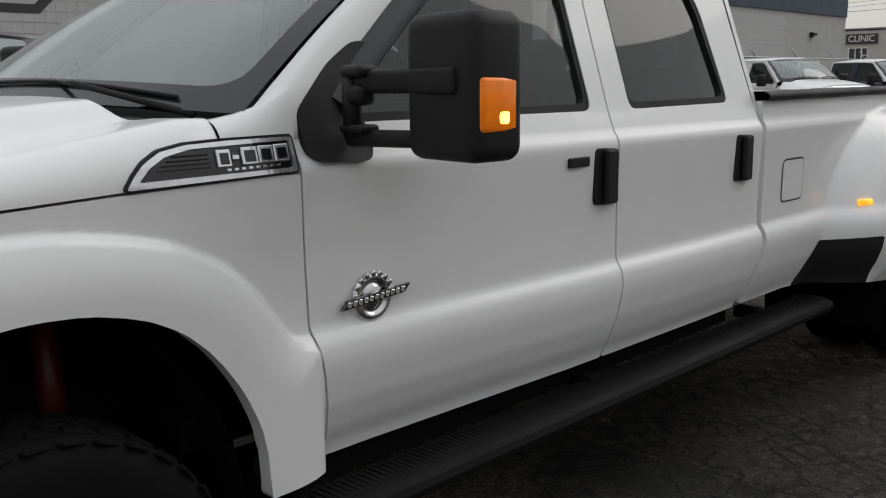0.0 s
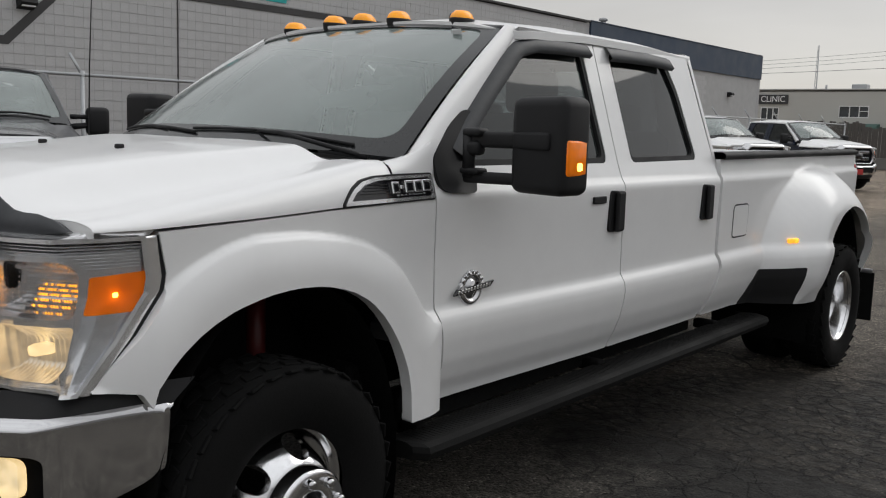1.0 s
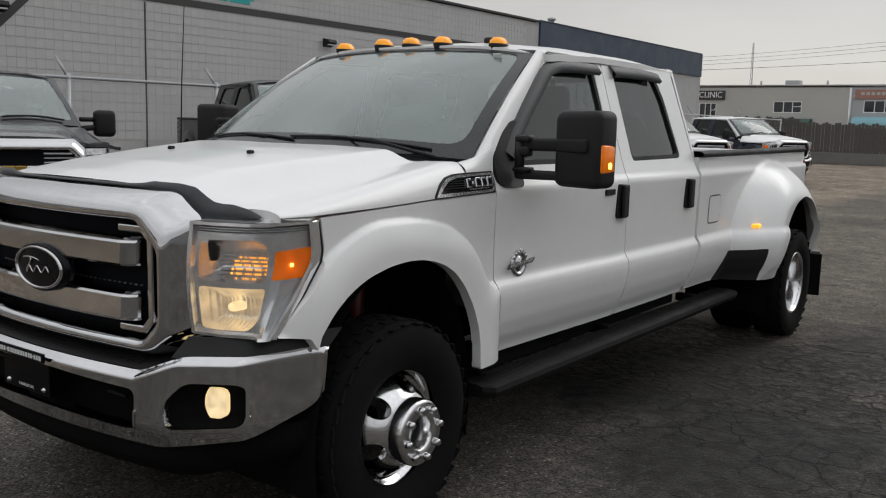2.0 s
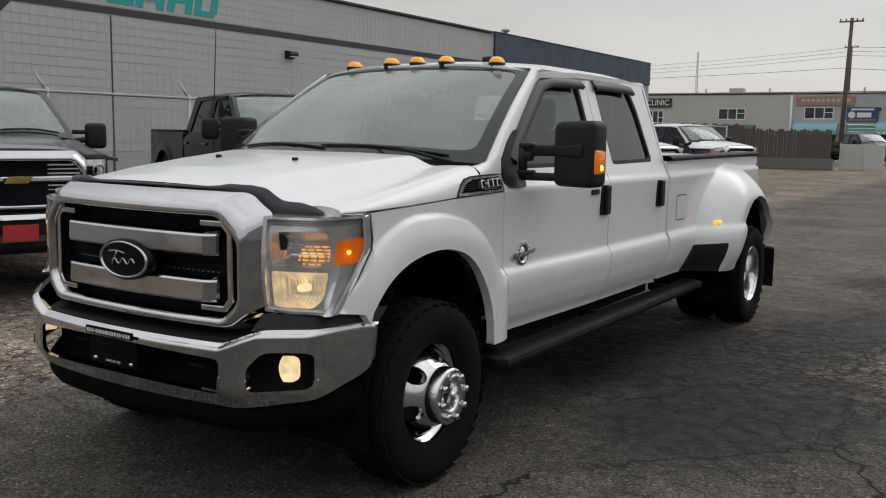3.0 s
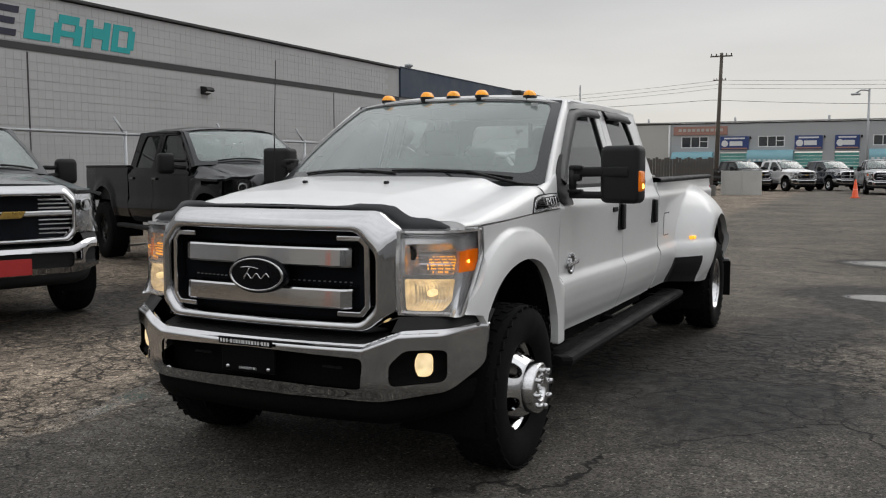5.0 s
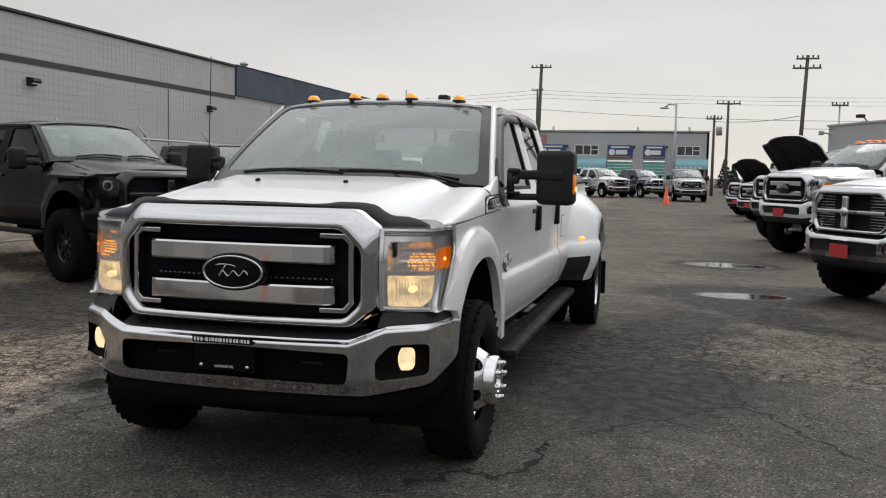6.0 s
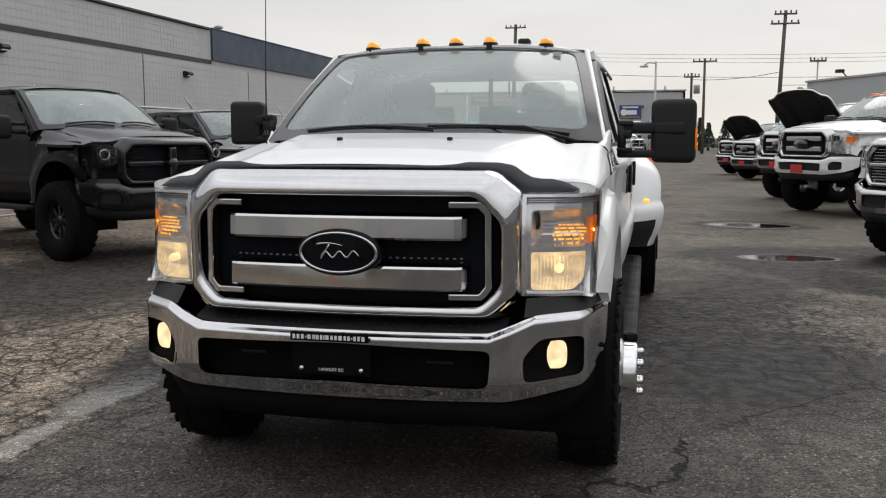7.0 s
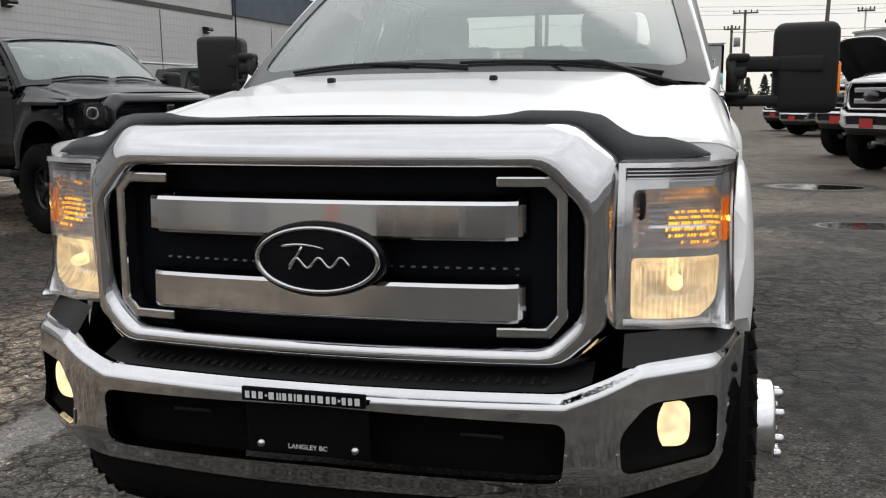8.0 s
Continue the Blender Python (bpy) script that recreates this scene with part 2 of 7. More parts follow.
def sheet(shape, u0, u1, v0, v1, step, place, back=(0, 0, 0), turned=False):
    """A skin cut to a shape in (u, v) and laid out by place(u, v), with its edges folded back by a flange."""
    nu, nv = max(2, int(math.ceil((u1 - u0) / step))), max(2, int(math.ceil((v1 - v0) / step)))
    us, vs = np.linspace(u0, u1, nu + 1), np.linspace(v0, v1, nv + 1)
    U, W = np.meshgrid(us, vs, indexing="ij")
    keep = shape((U[:-1, :-1] + U[1:, 1:]) / 2, (W[:-1, :-1] + W[1:, 1:]) / 2) < 0
    k = np.zeros((nu + 2, nv + 2), int)
    k[1:-1, 1:-1] = keep
    count = k[:-1, :-1] + k[1:, :-1] + k[:-1, 1:] + k[1:, 1:]
    rim = (count > 0) & (count < 4)
    e = step * 0.05
    for _ in range(3):
        d = shape(U, W)
        gu, gv = (shape(U + e, W) - shape(U - e, W)) / (2 * e), (shape(U, W + e) - shape(U, W - e)) / (2 * e)
        g2 = np.maximum(gu * gu + gv * gv, 0.2)
        d = np.clip(d, -step, step)
        U, W = np.where(rim, U - d * gu / g2, U), np.where(rim, W - d * gv / g2, W)
    X, Y, Z = place(U, W)
    P = np.stack([np.broadcast_to(a, U.shape) for a in (X, Y, Z)], -1)
    index = -np.ones(U.shape, int)
    used = np.argwhere(count > 0)
    V = [tuple(P[i, j]) for i, j in used]
    for n, (i, j) in enumerate(used):
        index[i, j] = n
    F, edges = [], {}
    for i, j in np.argwhere(keep):
        f = (index[i, j], index[i + 1, j], index[i + 1, j + 1], index[i, j + 1])
        f = f[::-1] if turned else f
        F.append(f)
        for a, b in zip(f, f[1:] + f[:1]):
            if (b, a) in edges:
                del edges[(b, a)]
            else:
                edges[(a, b)] = 1
    if any(back):
        made = {}
        for a, b in list(edges):
            for q in (a, b):
                if q not in made:
                    made[q] = len(V)
                    p = V[q]
                    V += [p, (p[0] + back[0], p[1] + back[1], p[2] + back[2])]
            F.append((made[b], made[a], made[a] + 1, made[b] + 1))
    return V, F


def strip(rows, closed=False):
    """A skin over rows of points."""
    V = [tuple(p) for r in rows for p in r]
    n, F = len(rows[0]), []
    for i in range(len(rows) - 1):
        for k in range(n if closed else n - 1):
            k2 = (k + 1) % n
            F.append((i * n + k, i * n + k2, (i + 1) * n + k2, (i + 1) * n + k))
    return V, F


def prism(pts, d0, d1, axis="y", bevel=0.0):
    """A polygon pulled out along an axis; its points are (x, z), (y, z) or (x, y)."""
    bm = bmesh.new()
    def at(p, d):
        return {"y": (p[0], d, p[1]), "x": (d, p[0], p[1]), "z": (p[0], p[1], d)}[axis]
    lo = [bm.verts.new(at(p, d0)) for p in pts]
    hi = [bm.verts.new(at(p, d1)) for p in pts]
    bm.faces.new(lo)
    bm.faces.new(hi[::-1])
    for i in range(len(pts)):
        j = (i + 1) % len(pts)
        bm.faces.new((lo[j], lo[i], hi[i], hi[j]))
    bmesh.ops.recalc_face_normals(bm, faces=bm.faces[:])
    if bevel:
        bmesh.ops.bevel(bm, geom=bm.edges[:], offset=bevel, segments=2, profile=0.5, affect="EDGES")
    bm.verts.index_update()
    out = [tuple(v.co) for v in bm.verts], [tuple(v.index for v in f.verts) for f in bm.faces]
    bm.free()
    return out


def smoothstep(a, b, x):
    t = np.clip((np.asarray(x, float) - a) / (b - a), 0, 1)
    return t * t * (3 - 2 * t)


# ---- the white crew-cab pickup with twin rear wheels: front bumper at y = 0, rear towards +y ----
ARCH_F = rounded([(0.47, 0.40), (0.485, 0.80), (0.515, 0.855), (0.59, 0.928), (0.69, 0.985), (0.78, 1.012), (0.88, 1.030), (0.99, 1.032), (1.09, 1.018), (1.195, 0.982), (1.275, 0.925), (1.345, 0.84), (1.395, 0.75), (1.425, 0.66), (1.440, 0.40)], 0.03, 1)
FLARE_F = rounded([(0.10, 0.3), (0.27, 0.80), (0.36, 0.90), (0.43, 0.97), (0.50, 1.035), (0.58, 1.098), (0.66, 1.14), (0.74, 1.172), (0.83, 1.19), (0.94, 1.19), (1.04, 1.183), (1.15, 1.165), (1.26, 1.135), (1.38, 1.072), (1.45, 1.0), (1.505, 0.92), (1.545, 0.865), (1.62, 0.848), (1.62, 0.3)], 0.02, 1)
ARCH_R = rounded([(4.84, 0.30), (4.84, 0.70), (4.92, 0.90), (5.10, 1.03), (5.34, 1.07), (5.58, 1.02), (5.76, 0.88), (5.83, 0.70), (5.83, 0.30)], 0.08)
f_flare, f_arch, r_arch = sdf(FLARE_F), sdf(ARCH_F), sdf(ARCH_R)
r_flare = sdf(rounded([(4.33, 0.2), (4.33, 0.70), (4.39, 0.90), (4.53, 1.10), (4.76, 1.245), (5.08, 1.32), (5.55, 1.29), (5.90, 1.12), (6.02, 0.85), (6.02, 0.2)], 0.15))
Z_KEYS = [0.45, 0.56, 0.61, 0.68, 0.76, 0.80, 0.835, 0.858, 0.870, 0.90, 1.05, 1.22, 1.258, 1.276, 1.29, 1.36, 1.90]
X_KEYS = [0.895, 0.922, 0.947, 0.972, 0.987, 0.990, 0.985, 0.973, 0.962, 0.960, 0.962, 0.970, 0.971, 0.962, 0.952, 0.926, 0.765]
Y_KEYS = [0.25, 0.5, 0.9, 1.3, 1.8, 2.6, 3.4, 4.2]
D_KEYS = [-0.088, -0.062, -0.054, -0.054, -0.048, -0.014, 0.0, 0.0]


def side_x(y, z):
    y, z = np.asarray(y, float), np.asarray(z, float)
    x = np.interp(z, Z_KEYS, X_KEYS) + np.interp(y, Y_KEYS, D_KEYS)
    d = -f_flare(y, z)
    fade = smoothstep(0.24, 0.55, y)
    lip = 0.960 + np.interp(y, Y_KEYS, D_KEYS) + fade * (0.024 * smoothstep(0.0, 0.017, d) + 0.034 * (1 - (1 - np.clip(d / 0.13, 0, 1)) ** 2))
    return np.where(d > 0, np.maximum(x, lip), x)


def bed_x(y, z):
    y, z = np.asarray(y, float), np.asarray(z, float)
    x = np.interp(z, [0.45, 0.56, 0.61, 0.68, 0.76, 0.80, 0.835, 0.858, 0.870, 0.90, 1.2, 1.258, 1.276, 1.29, 1.36], [0.900, 0.925, 0.948, 0.972, 0.987, 0.990, 0.985, 0.973, 0.964, 0.963, 0.968, 0.970, 0.962, 0.953, 0.945])
    x = x - 0.02 * smoothstep(4.2, 6.2, y)
    d = np.clip(-r_flare(y, z), 0, 1)
    width = 0.28 + 0.27 * smoothstep(4.95, 4.6, y)
    return x + 0.240 * (1 - (1 - np.clip(d / width, 0, 1)) ** 1.8)


def seam(y):
    """The line between hood and fender: across and up."""
    return 0.9667 + np.interp(y, Y_KEYS, D_KEYS), np.interp(y, [0.5, 0.8, 0.97, 1.19, 1.52], [1.222, 1.230, 1.237, 1.247, 1.256])


def hood_z(x, y):
    a = np.abs(x)
    crown = np.interp(y, [0.13, 0.20, 0.30, 0.5, 0.85, 1.35], [1.290, 1.312, 1.335, 1.368, 1.403, 1.442]) - np.interp(y, [0.4, 1.2], [0.02, 0.008]) * (a / 0.5) ** 2
    flat_z = np.interp(y, [0.2, 0.45, 0.9, 1.32], [1.238, 1.252, 1.316, 1.381])
    edge_z = seam(y)[1]
    low = flat_z + (edge_z - flat_z) * np.clip((a - 0.83) / 0.09, 0, 1.1) ** 2
    lo, hi = np.interp(y, [0.5, 1.25], [0.45, 0.585]), np.interp(y, [0.5, 1.25], [0.74, 0.715])
    t = np.clip((a - lo) / (hi - lo), 0, 1)
    w = t * t * (3 - 2 * t)
    return crown * (1 - w) + low * w


def hood_at(s, y):
    """The hood: s across from side seam to side seam, its shoulders rolled down to the fenders."""
    s, y = np.asarray(s, float), np.asarray(y, float)
    a = np.abs(s)
    sx, sz = seam(y)
    top = sx - 0.09
    q = np.clip((a - 0.8) / 0.2, 0, 1) * np.pi / 2
    x = np.where(a <= 0.8, a / 0.8 * top, top + 0.09 * np.sin(q))
    z = np.where(a <= 0.8, hood_z(np.minimum(x, top), y), sz + (hood_z(top, y) - sz) * np.cos(q))
    return np.sign(s) * x, y, z


def screen_at(s, t):
    """The windscreen: s across from -1 to 1, t from its foot to its head."""
    half = 0.855 - 0.145 * t
    x = s * half
    y = (1.20 + 0.27 * s * s) + t * (0.90 - 0.18 * s * s)
    z = 1.425 - 0.035 * s * s + t * (0.485 + 0.01 * s * s) + 0.035 * np.sin(np.pi * t) * (1 - 0.3 * s * s)
    return x, y, z


def roof_z(x, y):
    front = np.interp(y, [2.08, 2.30, 2.7, 3.3, 3.72], [1.918, 1.950, 1.968, 1.968, 1.945])
    return front - 0.068 * (np.abs(x) / 0.76) ** 3.5


def tyre(r, w, rim, lugs=0):
    """A tyre round the x axis, its middle at x = 0."""
    h = w / 2
    prof = [(rim - 0.01, -h * 0.72), (rim + 0.01, -h * 0.86), (rim + 0.05, -h), ((r + rim) / 2 + 0.01, -h * 1.03), (r - 0.045, -h * 0.99), (r - 0.018, -h * 0.90),
            (r - 0.006, -h * 0.74), (r - 0.003, 0), (r - 0.006, h * 0.74), (r - 0.018, h * 0.90), (r - 0.045, h * 0.99), ((r + rim) / 2 + 0.01, h * 1.03),
            (rim + 0.05, h), (rim + 0.01, h * 0.86), (rim - 0.01, h * 0.72)]
    carcass, out = lathe(prof, 56), []
    for i in range(lugs):
        a = 2 * math.pi * i / lugs
        for k, x in enumerate((-0.80, -0.38, 0.02, 0.42, 0.80)):
            b = a + (0.5 * (k % 2)) * 2 * math.pi / lugs
            turn = Matrix.Rotation(b, 4, "X")
            lug = box((0, 0, 0), (h * 0.33, r * 4.7 / lugs, 0.009), 0.002, 1, Matrix.Rotation(0.25 * (-1) ** k, 4, "Z"))
            lean = Matrix.Rotation(-0.35 if x > 0.7 else (0.35 if x < -0.7 else 0), 4, "Y")
            out.append(moved(lug, turn @ Matrix.Translation((x * h, 0, r - (0.016 if abs(x) > 0.7 else 0.004))) @ lean))
    return carcass, (join(*out) if out else None)


def front_rim():
    """A polished outward-bowled wheel: bead, bowl with hand holes, raised hub with a lug ring."""
    out = [lathe([(0.240, -0.10), (0.246, 0.055), (0.242, 0.068), (0.230, 0.068), (0.220, 0.05), (0.208, 0.040)], 64)]
    ring = lambda u, v: np.maximum(np.hypot(u, v) - 0.21, 0.112 - np.hypot(u, v))
    holes = []
    for k in range(6):
        a = 2 * math.pi * (k + 0.35) / 6
        cy, cz = 0.164 * math.cos(a), 0.164 * math.sin(a)
        holes.append(lambda u, v, cy=cy, cz=cz, a=a: np.hypot(((u - cy) * math.cos(a) + (v - cz) * math.sin(a)) / 0.75, (-(u - cy) * math.sin(a) + (v - cz) * math.cos(a))) - 0.040)
    bowl = lambda u, v: (0.040 + 0.100 * smoothstep(0.212, 0.116, np.hypot(u, v)), u, v)
    out.append(sheet(minus(ring, *holes), -0.23, 0.23, -0.23, 0.23, 0.0092, bowl, (-0.025, 0, 0)))
    out.append(lathe([(0.126, 0.10), (0.124, 0.184), (0.121, 0.190), (0.112, 0.195), (0.066, 0.195), (0.060, 0.188), (0.058, 0.09)], 48))
    return join(*out)


def lug_nut(x, r, k, n=8, size=0.0145):
    a = 2 * math.pi * k / n + 0.2
    return lathe([(0.0, x + 0.028), (size * 0.6, x + 0.031), (size * 0.95, x + 0.024), (size, x + 0.012), (size, x), (size * 1.25, x)], 10, "x", (0, r * math.cos(a), r * math.sin(a)))


TRUCK = thing("pickup_truck", "white crew-cab dual-rear-wheel pickup with chrome grille, lamps lit, parked on asphalt", "truck")


def two(name, vf, mat, parent=TRUCK, label="", smooth=True):
    """A part and its mirror image on the other side."""
    a = mesh(name, *vf, mat, parent, label, smooth)
    b = mesh(name, *flip(vf), mat, parent, label, smooth)
    return a, b


# Front fenders
fender = minus(sdf([(0.342, 0.840), (0.470, 0.962), (0.550, 1.066), (0.556, 1.110), (0.534, 1.214), (0.8, 1.224), (0.97, 1.231), (1.19, 1.241), (1.52, 1.251), (1.578, 1.25), (1.590, 0.88), (1.655, 0.528), (1.34, 0.522), (1.2, 0.60), (0.60, 0.60), (0.46, 0.822)]), f_arch)
fender_map = lambda y, z: (side_x(y, z), y, z)
two("front_fender", sheet(fender, 0.2, 1.70, 0.5, 1.35, 0.0078, fender_map, (-0.045, 0, 0)), WHITE)
# Doors, below the glass and round it
F_DOOR = [(1.662, 0.530), (2.775, 0.536), (2.79, 0.80), (2.775, 1.30), (2.765, 1.872), (2.30, 1.872), (2.20, 1.845), (1.583, 1.325), (1.583, 1.25), (1.597, 0.88)]
R_DOOR = [(2.783, 0.536), (3.66, 0.544), (3.755, 0.80), (3.745, 1.30), (3.665, 1.872), (2.773, 1.872), (2.783, 1.30), (2.798, 0.80)]
F_WIN = rounded([(1.665, 1.358), (2.695, 1.358), (2.675, 1.835), (2.27, 1.828), (2.20, 1.80)], 0.035)
R_WIN = rounded([(2.90, 1.358), (3.545, 1.365), (3.485, 1.70), (3.415, 1.838), (2.885, 1.838)], 0.035)
for name, outline, win in (("front_door", F_DOOR, F_WIN), ("rear_door", R_DOOR, R_WIN)):
    ys = [p[0] for p in outline]
    pair = two(name, sheet(minus(sdf(outline), sdf(win)), min(ys) - 0.03, max(ys) + 0.03, 0.50, 1.92, 0.0135, fender_map, (-0.04, 0, 0)), WHITE)
    glass = sheet(sdf([(p[0], p[1]) for p in win]), min(ys), max(ys), 1.30, 1.9, 0.03, lambda y, z: (side_x(y, z) - 0.018, y, z))
    rub = minus(sdf(win), sdf(rounded([(p[0] + (0.012 if p[0] < sum(q[0] for q in win) / len(win) else -0.022), p[1] + (0.022 if p[1] < 1.5 else -0.014)) for p in win], 0.02)))
    seal = sheet(rub, min(ys), max(ys), 1.30, 1.9, 0.008, lambda y, z: (side_x(y, z) - 0.004, y, z), (-0.02, 0, 0))
    for door, sgn in zip(pair, (1, -1)):
        g, s = (glass, seal) if sgn > 0 else (flip(glass), flip(seal))
        window = mesh("door_window", *g, SIDEGLASS if name == "front_door" else DARKGLASS, door, "tinted window glass")
        window.visible_shadow = False
        mesh("window_seal", *s, PLASTIC, door, "black rubber window seal")
        # Handle: a black pocket with a pull bar
        y0 = 2.655 if name == "front_door" else 3.535
        x0 = float(side_x(y0 + 0.06, 1.16))
        cup = join(prism(rounded([(y0, 1.068), (y0 + 0.125, 1.062), (y0 + 0.125, 1.240), (y0, 1.246)], 0.02), x0 - 0.02, x0 + 0.005, "x", 0.003),
                   box((x0 + 0.018, y0 + 0.066, 1.155), (0.022, 0.062, 0.172), 0.009))
        mesh("door_handle", *(cup if sgn > 0 else flip(cup)), PLASTIC, door, "black plastic door handle", False)
        # Vent visor over the glass
        if name == "front_door":
            line = [(1.70, 1.43), (1.80, 1.53), (1.95, 1.655), (2.08, 1.755), (2.20, 1.832), (2.32, 1.862), (2.48, 1.868), (2.70, 1.868)]
        else:
            line = [(2.86, 1.868), (3.05, 1.872), (3.25, 1.872), (3.44, 1.862)]
        rows = []
        for q, (y, z) in enumerate(line):
            ny, nz = (0.055, -0.052) if name == "front_door" and q < 4 else ((0.02, -0.06) if name == "front_door" and q == 4 else (0.0, -0.068))
            rows.append([(float(side_x(y, z)) - 0.008, y, z), (float(side_x(y, z)) + 0.022, y + ny * 0.25, z + nz * 0.2),
                         (float(side_x(y + ny, z + nz)) + 0.030, y + ny * 0.85, z + nz * 0.8), (float(side_x(y + ny, z + nz)) + 0.016, y + ny, z + nz)])
        vv = strip(rows)
        mesh("vent_visor", *(vv if sgn > 0 else flip(vv)), SMOKE, door, "smoked vent visor over the window")
        if name == "front_door" and sgn > 0:
            mesh("keypad", *box((float(side_x(2.575, 1.2)) + 0.003, 2.575, 1.208), (0.012, 0.10, 0.030), 0.004), PLASTIC, door, "small black entry keypad", False)
        if name == "front_door":
            # Round engine badge with a bar across it
            bx = float(side_x(1.785, 0.926))
            disc = join(lathe([(0.0, bx + 0.010), (0.030, bx + 0.010), (0.034, bx + 0.004), (0.040, bx + 0.004), (0.044, bx + 0.012), (0.058, bx + 0.012), (0.062, bx)], 40, "x", (0, 1.785, 0.926)))
            gear = join(*[box((bx + 0.008, 1.785 + 0.060 * math.cos(a), 0.926 + 0.060 * math.sin(a)), (0.012, 0.014, 0.014), 0.002, 1, Matrix.Rotation(a, 4, "X")) for a in [math.pi * (i + 0.5) / 9 for i in range(9)]])
            both2 = join(disc, gear)
            badge = mesh("engine_badge", *(both2 if sgn > 0 else flip(both2)), CHROME, door, "round chrome engine badge")
            bar = prism([(1.675, 0.910), (1.880, 0.924), (1.901, 0.946), (1.695, 0.933)], bx + 0.010, bx + 0.022, "x", 0.003)
            bar = mesh("badge_bar", *(bar if sgn > 0 else flip(bar)), GLOSSBLACK, door, "dark bar across the badge", False)
            for k in range(11):
                q = box((bx + 0.022, 1.700 + 0.0172 * k, 0.9223 + 0.00117 * k), (0.003, 0.0115, 0.0125), 0.001, 1, Matrix.Rotation(radians(-12), 4, "X"))
                mesh("bar_mark", *(q if sgn > 0 else flip(q)), SILVER, bar, "plain silver mark", False)
# Inner shell behind the door gaps
inner = minus(sdf([(1.40, 0.55), (3.72, 0.55), (3.72, 1.33), (3.58, 1.86), (2.30, 1.86), (1.60, 1.34)]), sdf([(1.60, 1.35), (2.74, 1.35), (2.72, 1.85), (2.2, 1.85)]), sdf([(2.84, 1.35), (3.6, 1.35), (3.45, 1.85), (2.84, 1.85)]))
two("inner_shell", sheet(inner, 1.3, 3.8, 0.55, 1.9, 0.04, lambda y, z: (side_x(y, z) - 0.042, y, z)), UNDER)
# Pillars between windscreen and door, roof, back of the cab
rows = []
for k in range(13):
    t = k / 12
    w = Vector([float(a) for a in screen_at(1.0, t)])
    y, z = 1.60 + t * 0.65, 1.322 + t * 0.548
    s = Vector((float(side_x(y, z)) - 0.002, y, z))
    mid = (w + s) / 2 + Vector((0.016, -0.022, 0.016))
    rows.append([w + Vector((-0.01, 0.02, -0.01)), w + (mid - w) * 0.4 + Vector((0.004, -0.010, 0.006)), mid, s + (mid - s) * 0.25 + Vector((0.004, -0.003, 0.002)), s, s + Vector((-0.04, 0, 0))])
two("windscreen_pillar", strip(rows), WHITE)
roof = sheet(sdf(rounded([(-0.775, 2.23), (-0.70, 2.15), (0, 2.075), (0.70, 2.15), (0.775, 2.23), (0.772, 3.74), (0, 3.79), (-0.772, 3.74)], 0.05)), -0.80, 0.80, 2.05, 3.84, 0.035,
             lambda x, y: (x, y, roof_z(x, y)), (0, 0, -0.03))
roof_ob = mesh("roof", *roof, WHITE, TRUCK)
two("roof_rail", strip([[(float(side_x(y, 1.868)) - 0.004, y, 1.866), (float(side_x(y, 1.868)) - 0.006, y, 1.876), (0.768, y, 1.888), (0.745, y, float(roof_z(0.745, y)) + 0.0005)] for y in np.linspace(2.22, 3.72, 12)]), WHITE)
back_hole = rounded([(-0.62, 1.45), (0.62, 1.45), (0.56, 1.82), (-0.56, 1.82)], 0.06)
cab_back = sheet(minus(sdf(rounded([(-0.94, 0.62), (0.94, 0.62), (0.925, 1.36), (0.76, 1.90), (-0.76, 1.90), (-0.925, 1.36)], 0.03)), sdf(back_hole)), -0.97, 0.97, 0.6, 1.95, 0.04,
                 lambda x, z: (x, 3.775 - 0.10 * np.clip(z - 1.36, 0, 1) + 0 * x, z), (0, -0.03, 0), True)
mesh("cab_back", *cab_back, WHITE, TRUCK)
mesh("back_window", *sheet(sdf(back_hole), -0.7, 0.7, 1.4, 1.9, 0.1, lambda x, z: (x, 3.765 - 0.10 * np.clip(z - 1.36, 0, 1), z)), REARGLASS, TRUCK, "rear cab window")
mesh("window_divider", *box((-0.075, 3.735, 1.64), (0.030, 0.02, 0.40), 0.004), PLASTIC, TRUCK, "dark sliding window post", False)
two("corner_post", strip([[(float(side_x(3.7, z)) - 0.002, 3.75 - 0.085 * t, z), (float(side_x(3.7, z)) - 0.012, 3.775 - 0.075 * t, z), (float(side_x(3.7, z)) - 0.05, 3.782 - 0.06 * t, z), (float(side_x(3.7, z)) - 0.12, 3.776 - 0.055 * t, z)] for t, z in [(k / 8, 1.30 + 0.58 * k / 8) for k in range(9)]]), WHITE)
# Windscreen with a dark border
glass = sheet(lambda u, v: np.maximum(np.abs(u) - 1, np.abs(v - 0.5) - 0.5), -1.02, 1.02, -0.02, 1.02, 0.06, screen_at)
screen_ob = mesh("windscreen", *glass, SCREEN, TRUCK, "large raked windscreen")
screen_ob.visible_shadow = False
def screen_out(u, v):
    x, y, z = screen_at(u, v)
    return x, y - 0.004, z + 0.004
border = minus(lambda u, v: np.maximum(np.abs(u) - 1.01, np.abs(v - 0.5) - 0.51), sdf(rounded([(-0.945, 0.080), (0.945, 0.080), (0.935, 0.955), (-0.935, 0.955)], 0.09)))
mesh("glass_border", *sheet(border, -1.05, 1.05, -0.05, 1.05, 0.02, screen_out), FRIT, screen_ob, "black printed glass border")
x, y, z = [float(a) for a in screen_at(0.80, 0.90)]
mesh("sticker", *moved(box((0, 0, 0), (0.045, 0.004, 0.022), 0.001, 1), pose(x, y - 0.008, z + 0.008, 30)), INK, screen_ob, "small white sticker", False)
x, y, z = [float(a) for a in screen_at(0.0, 0.86)]
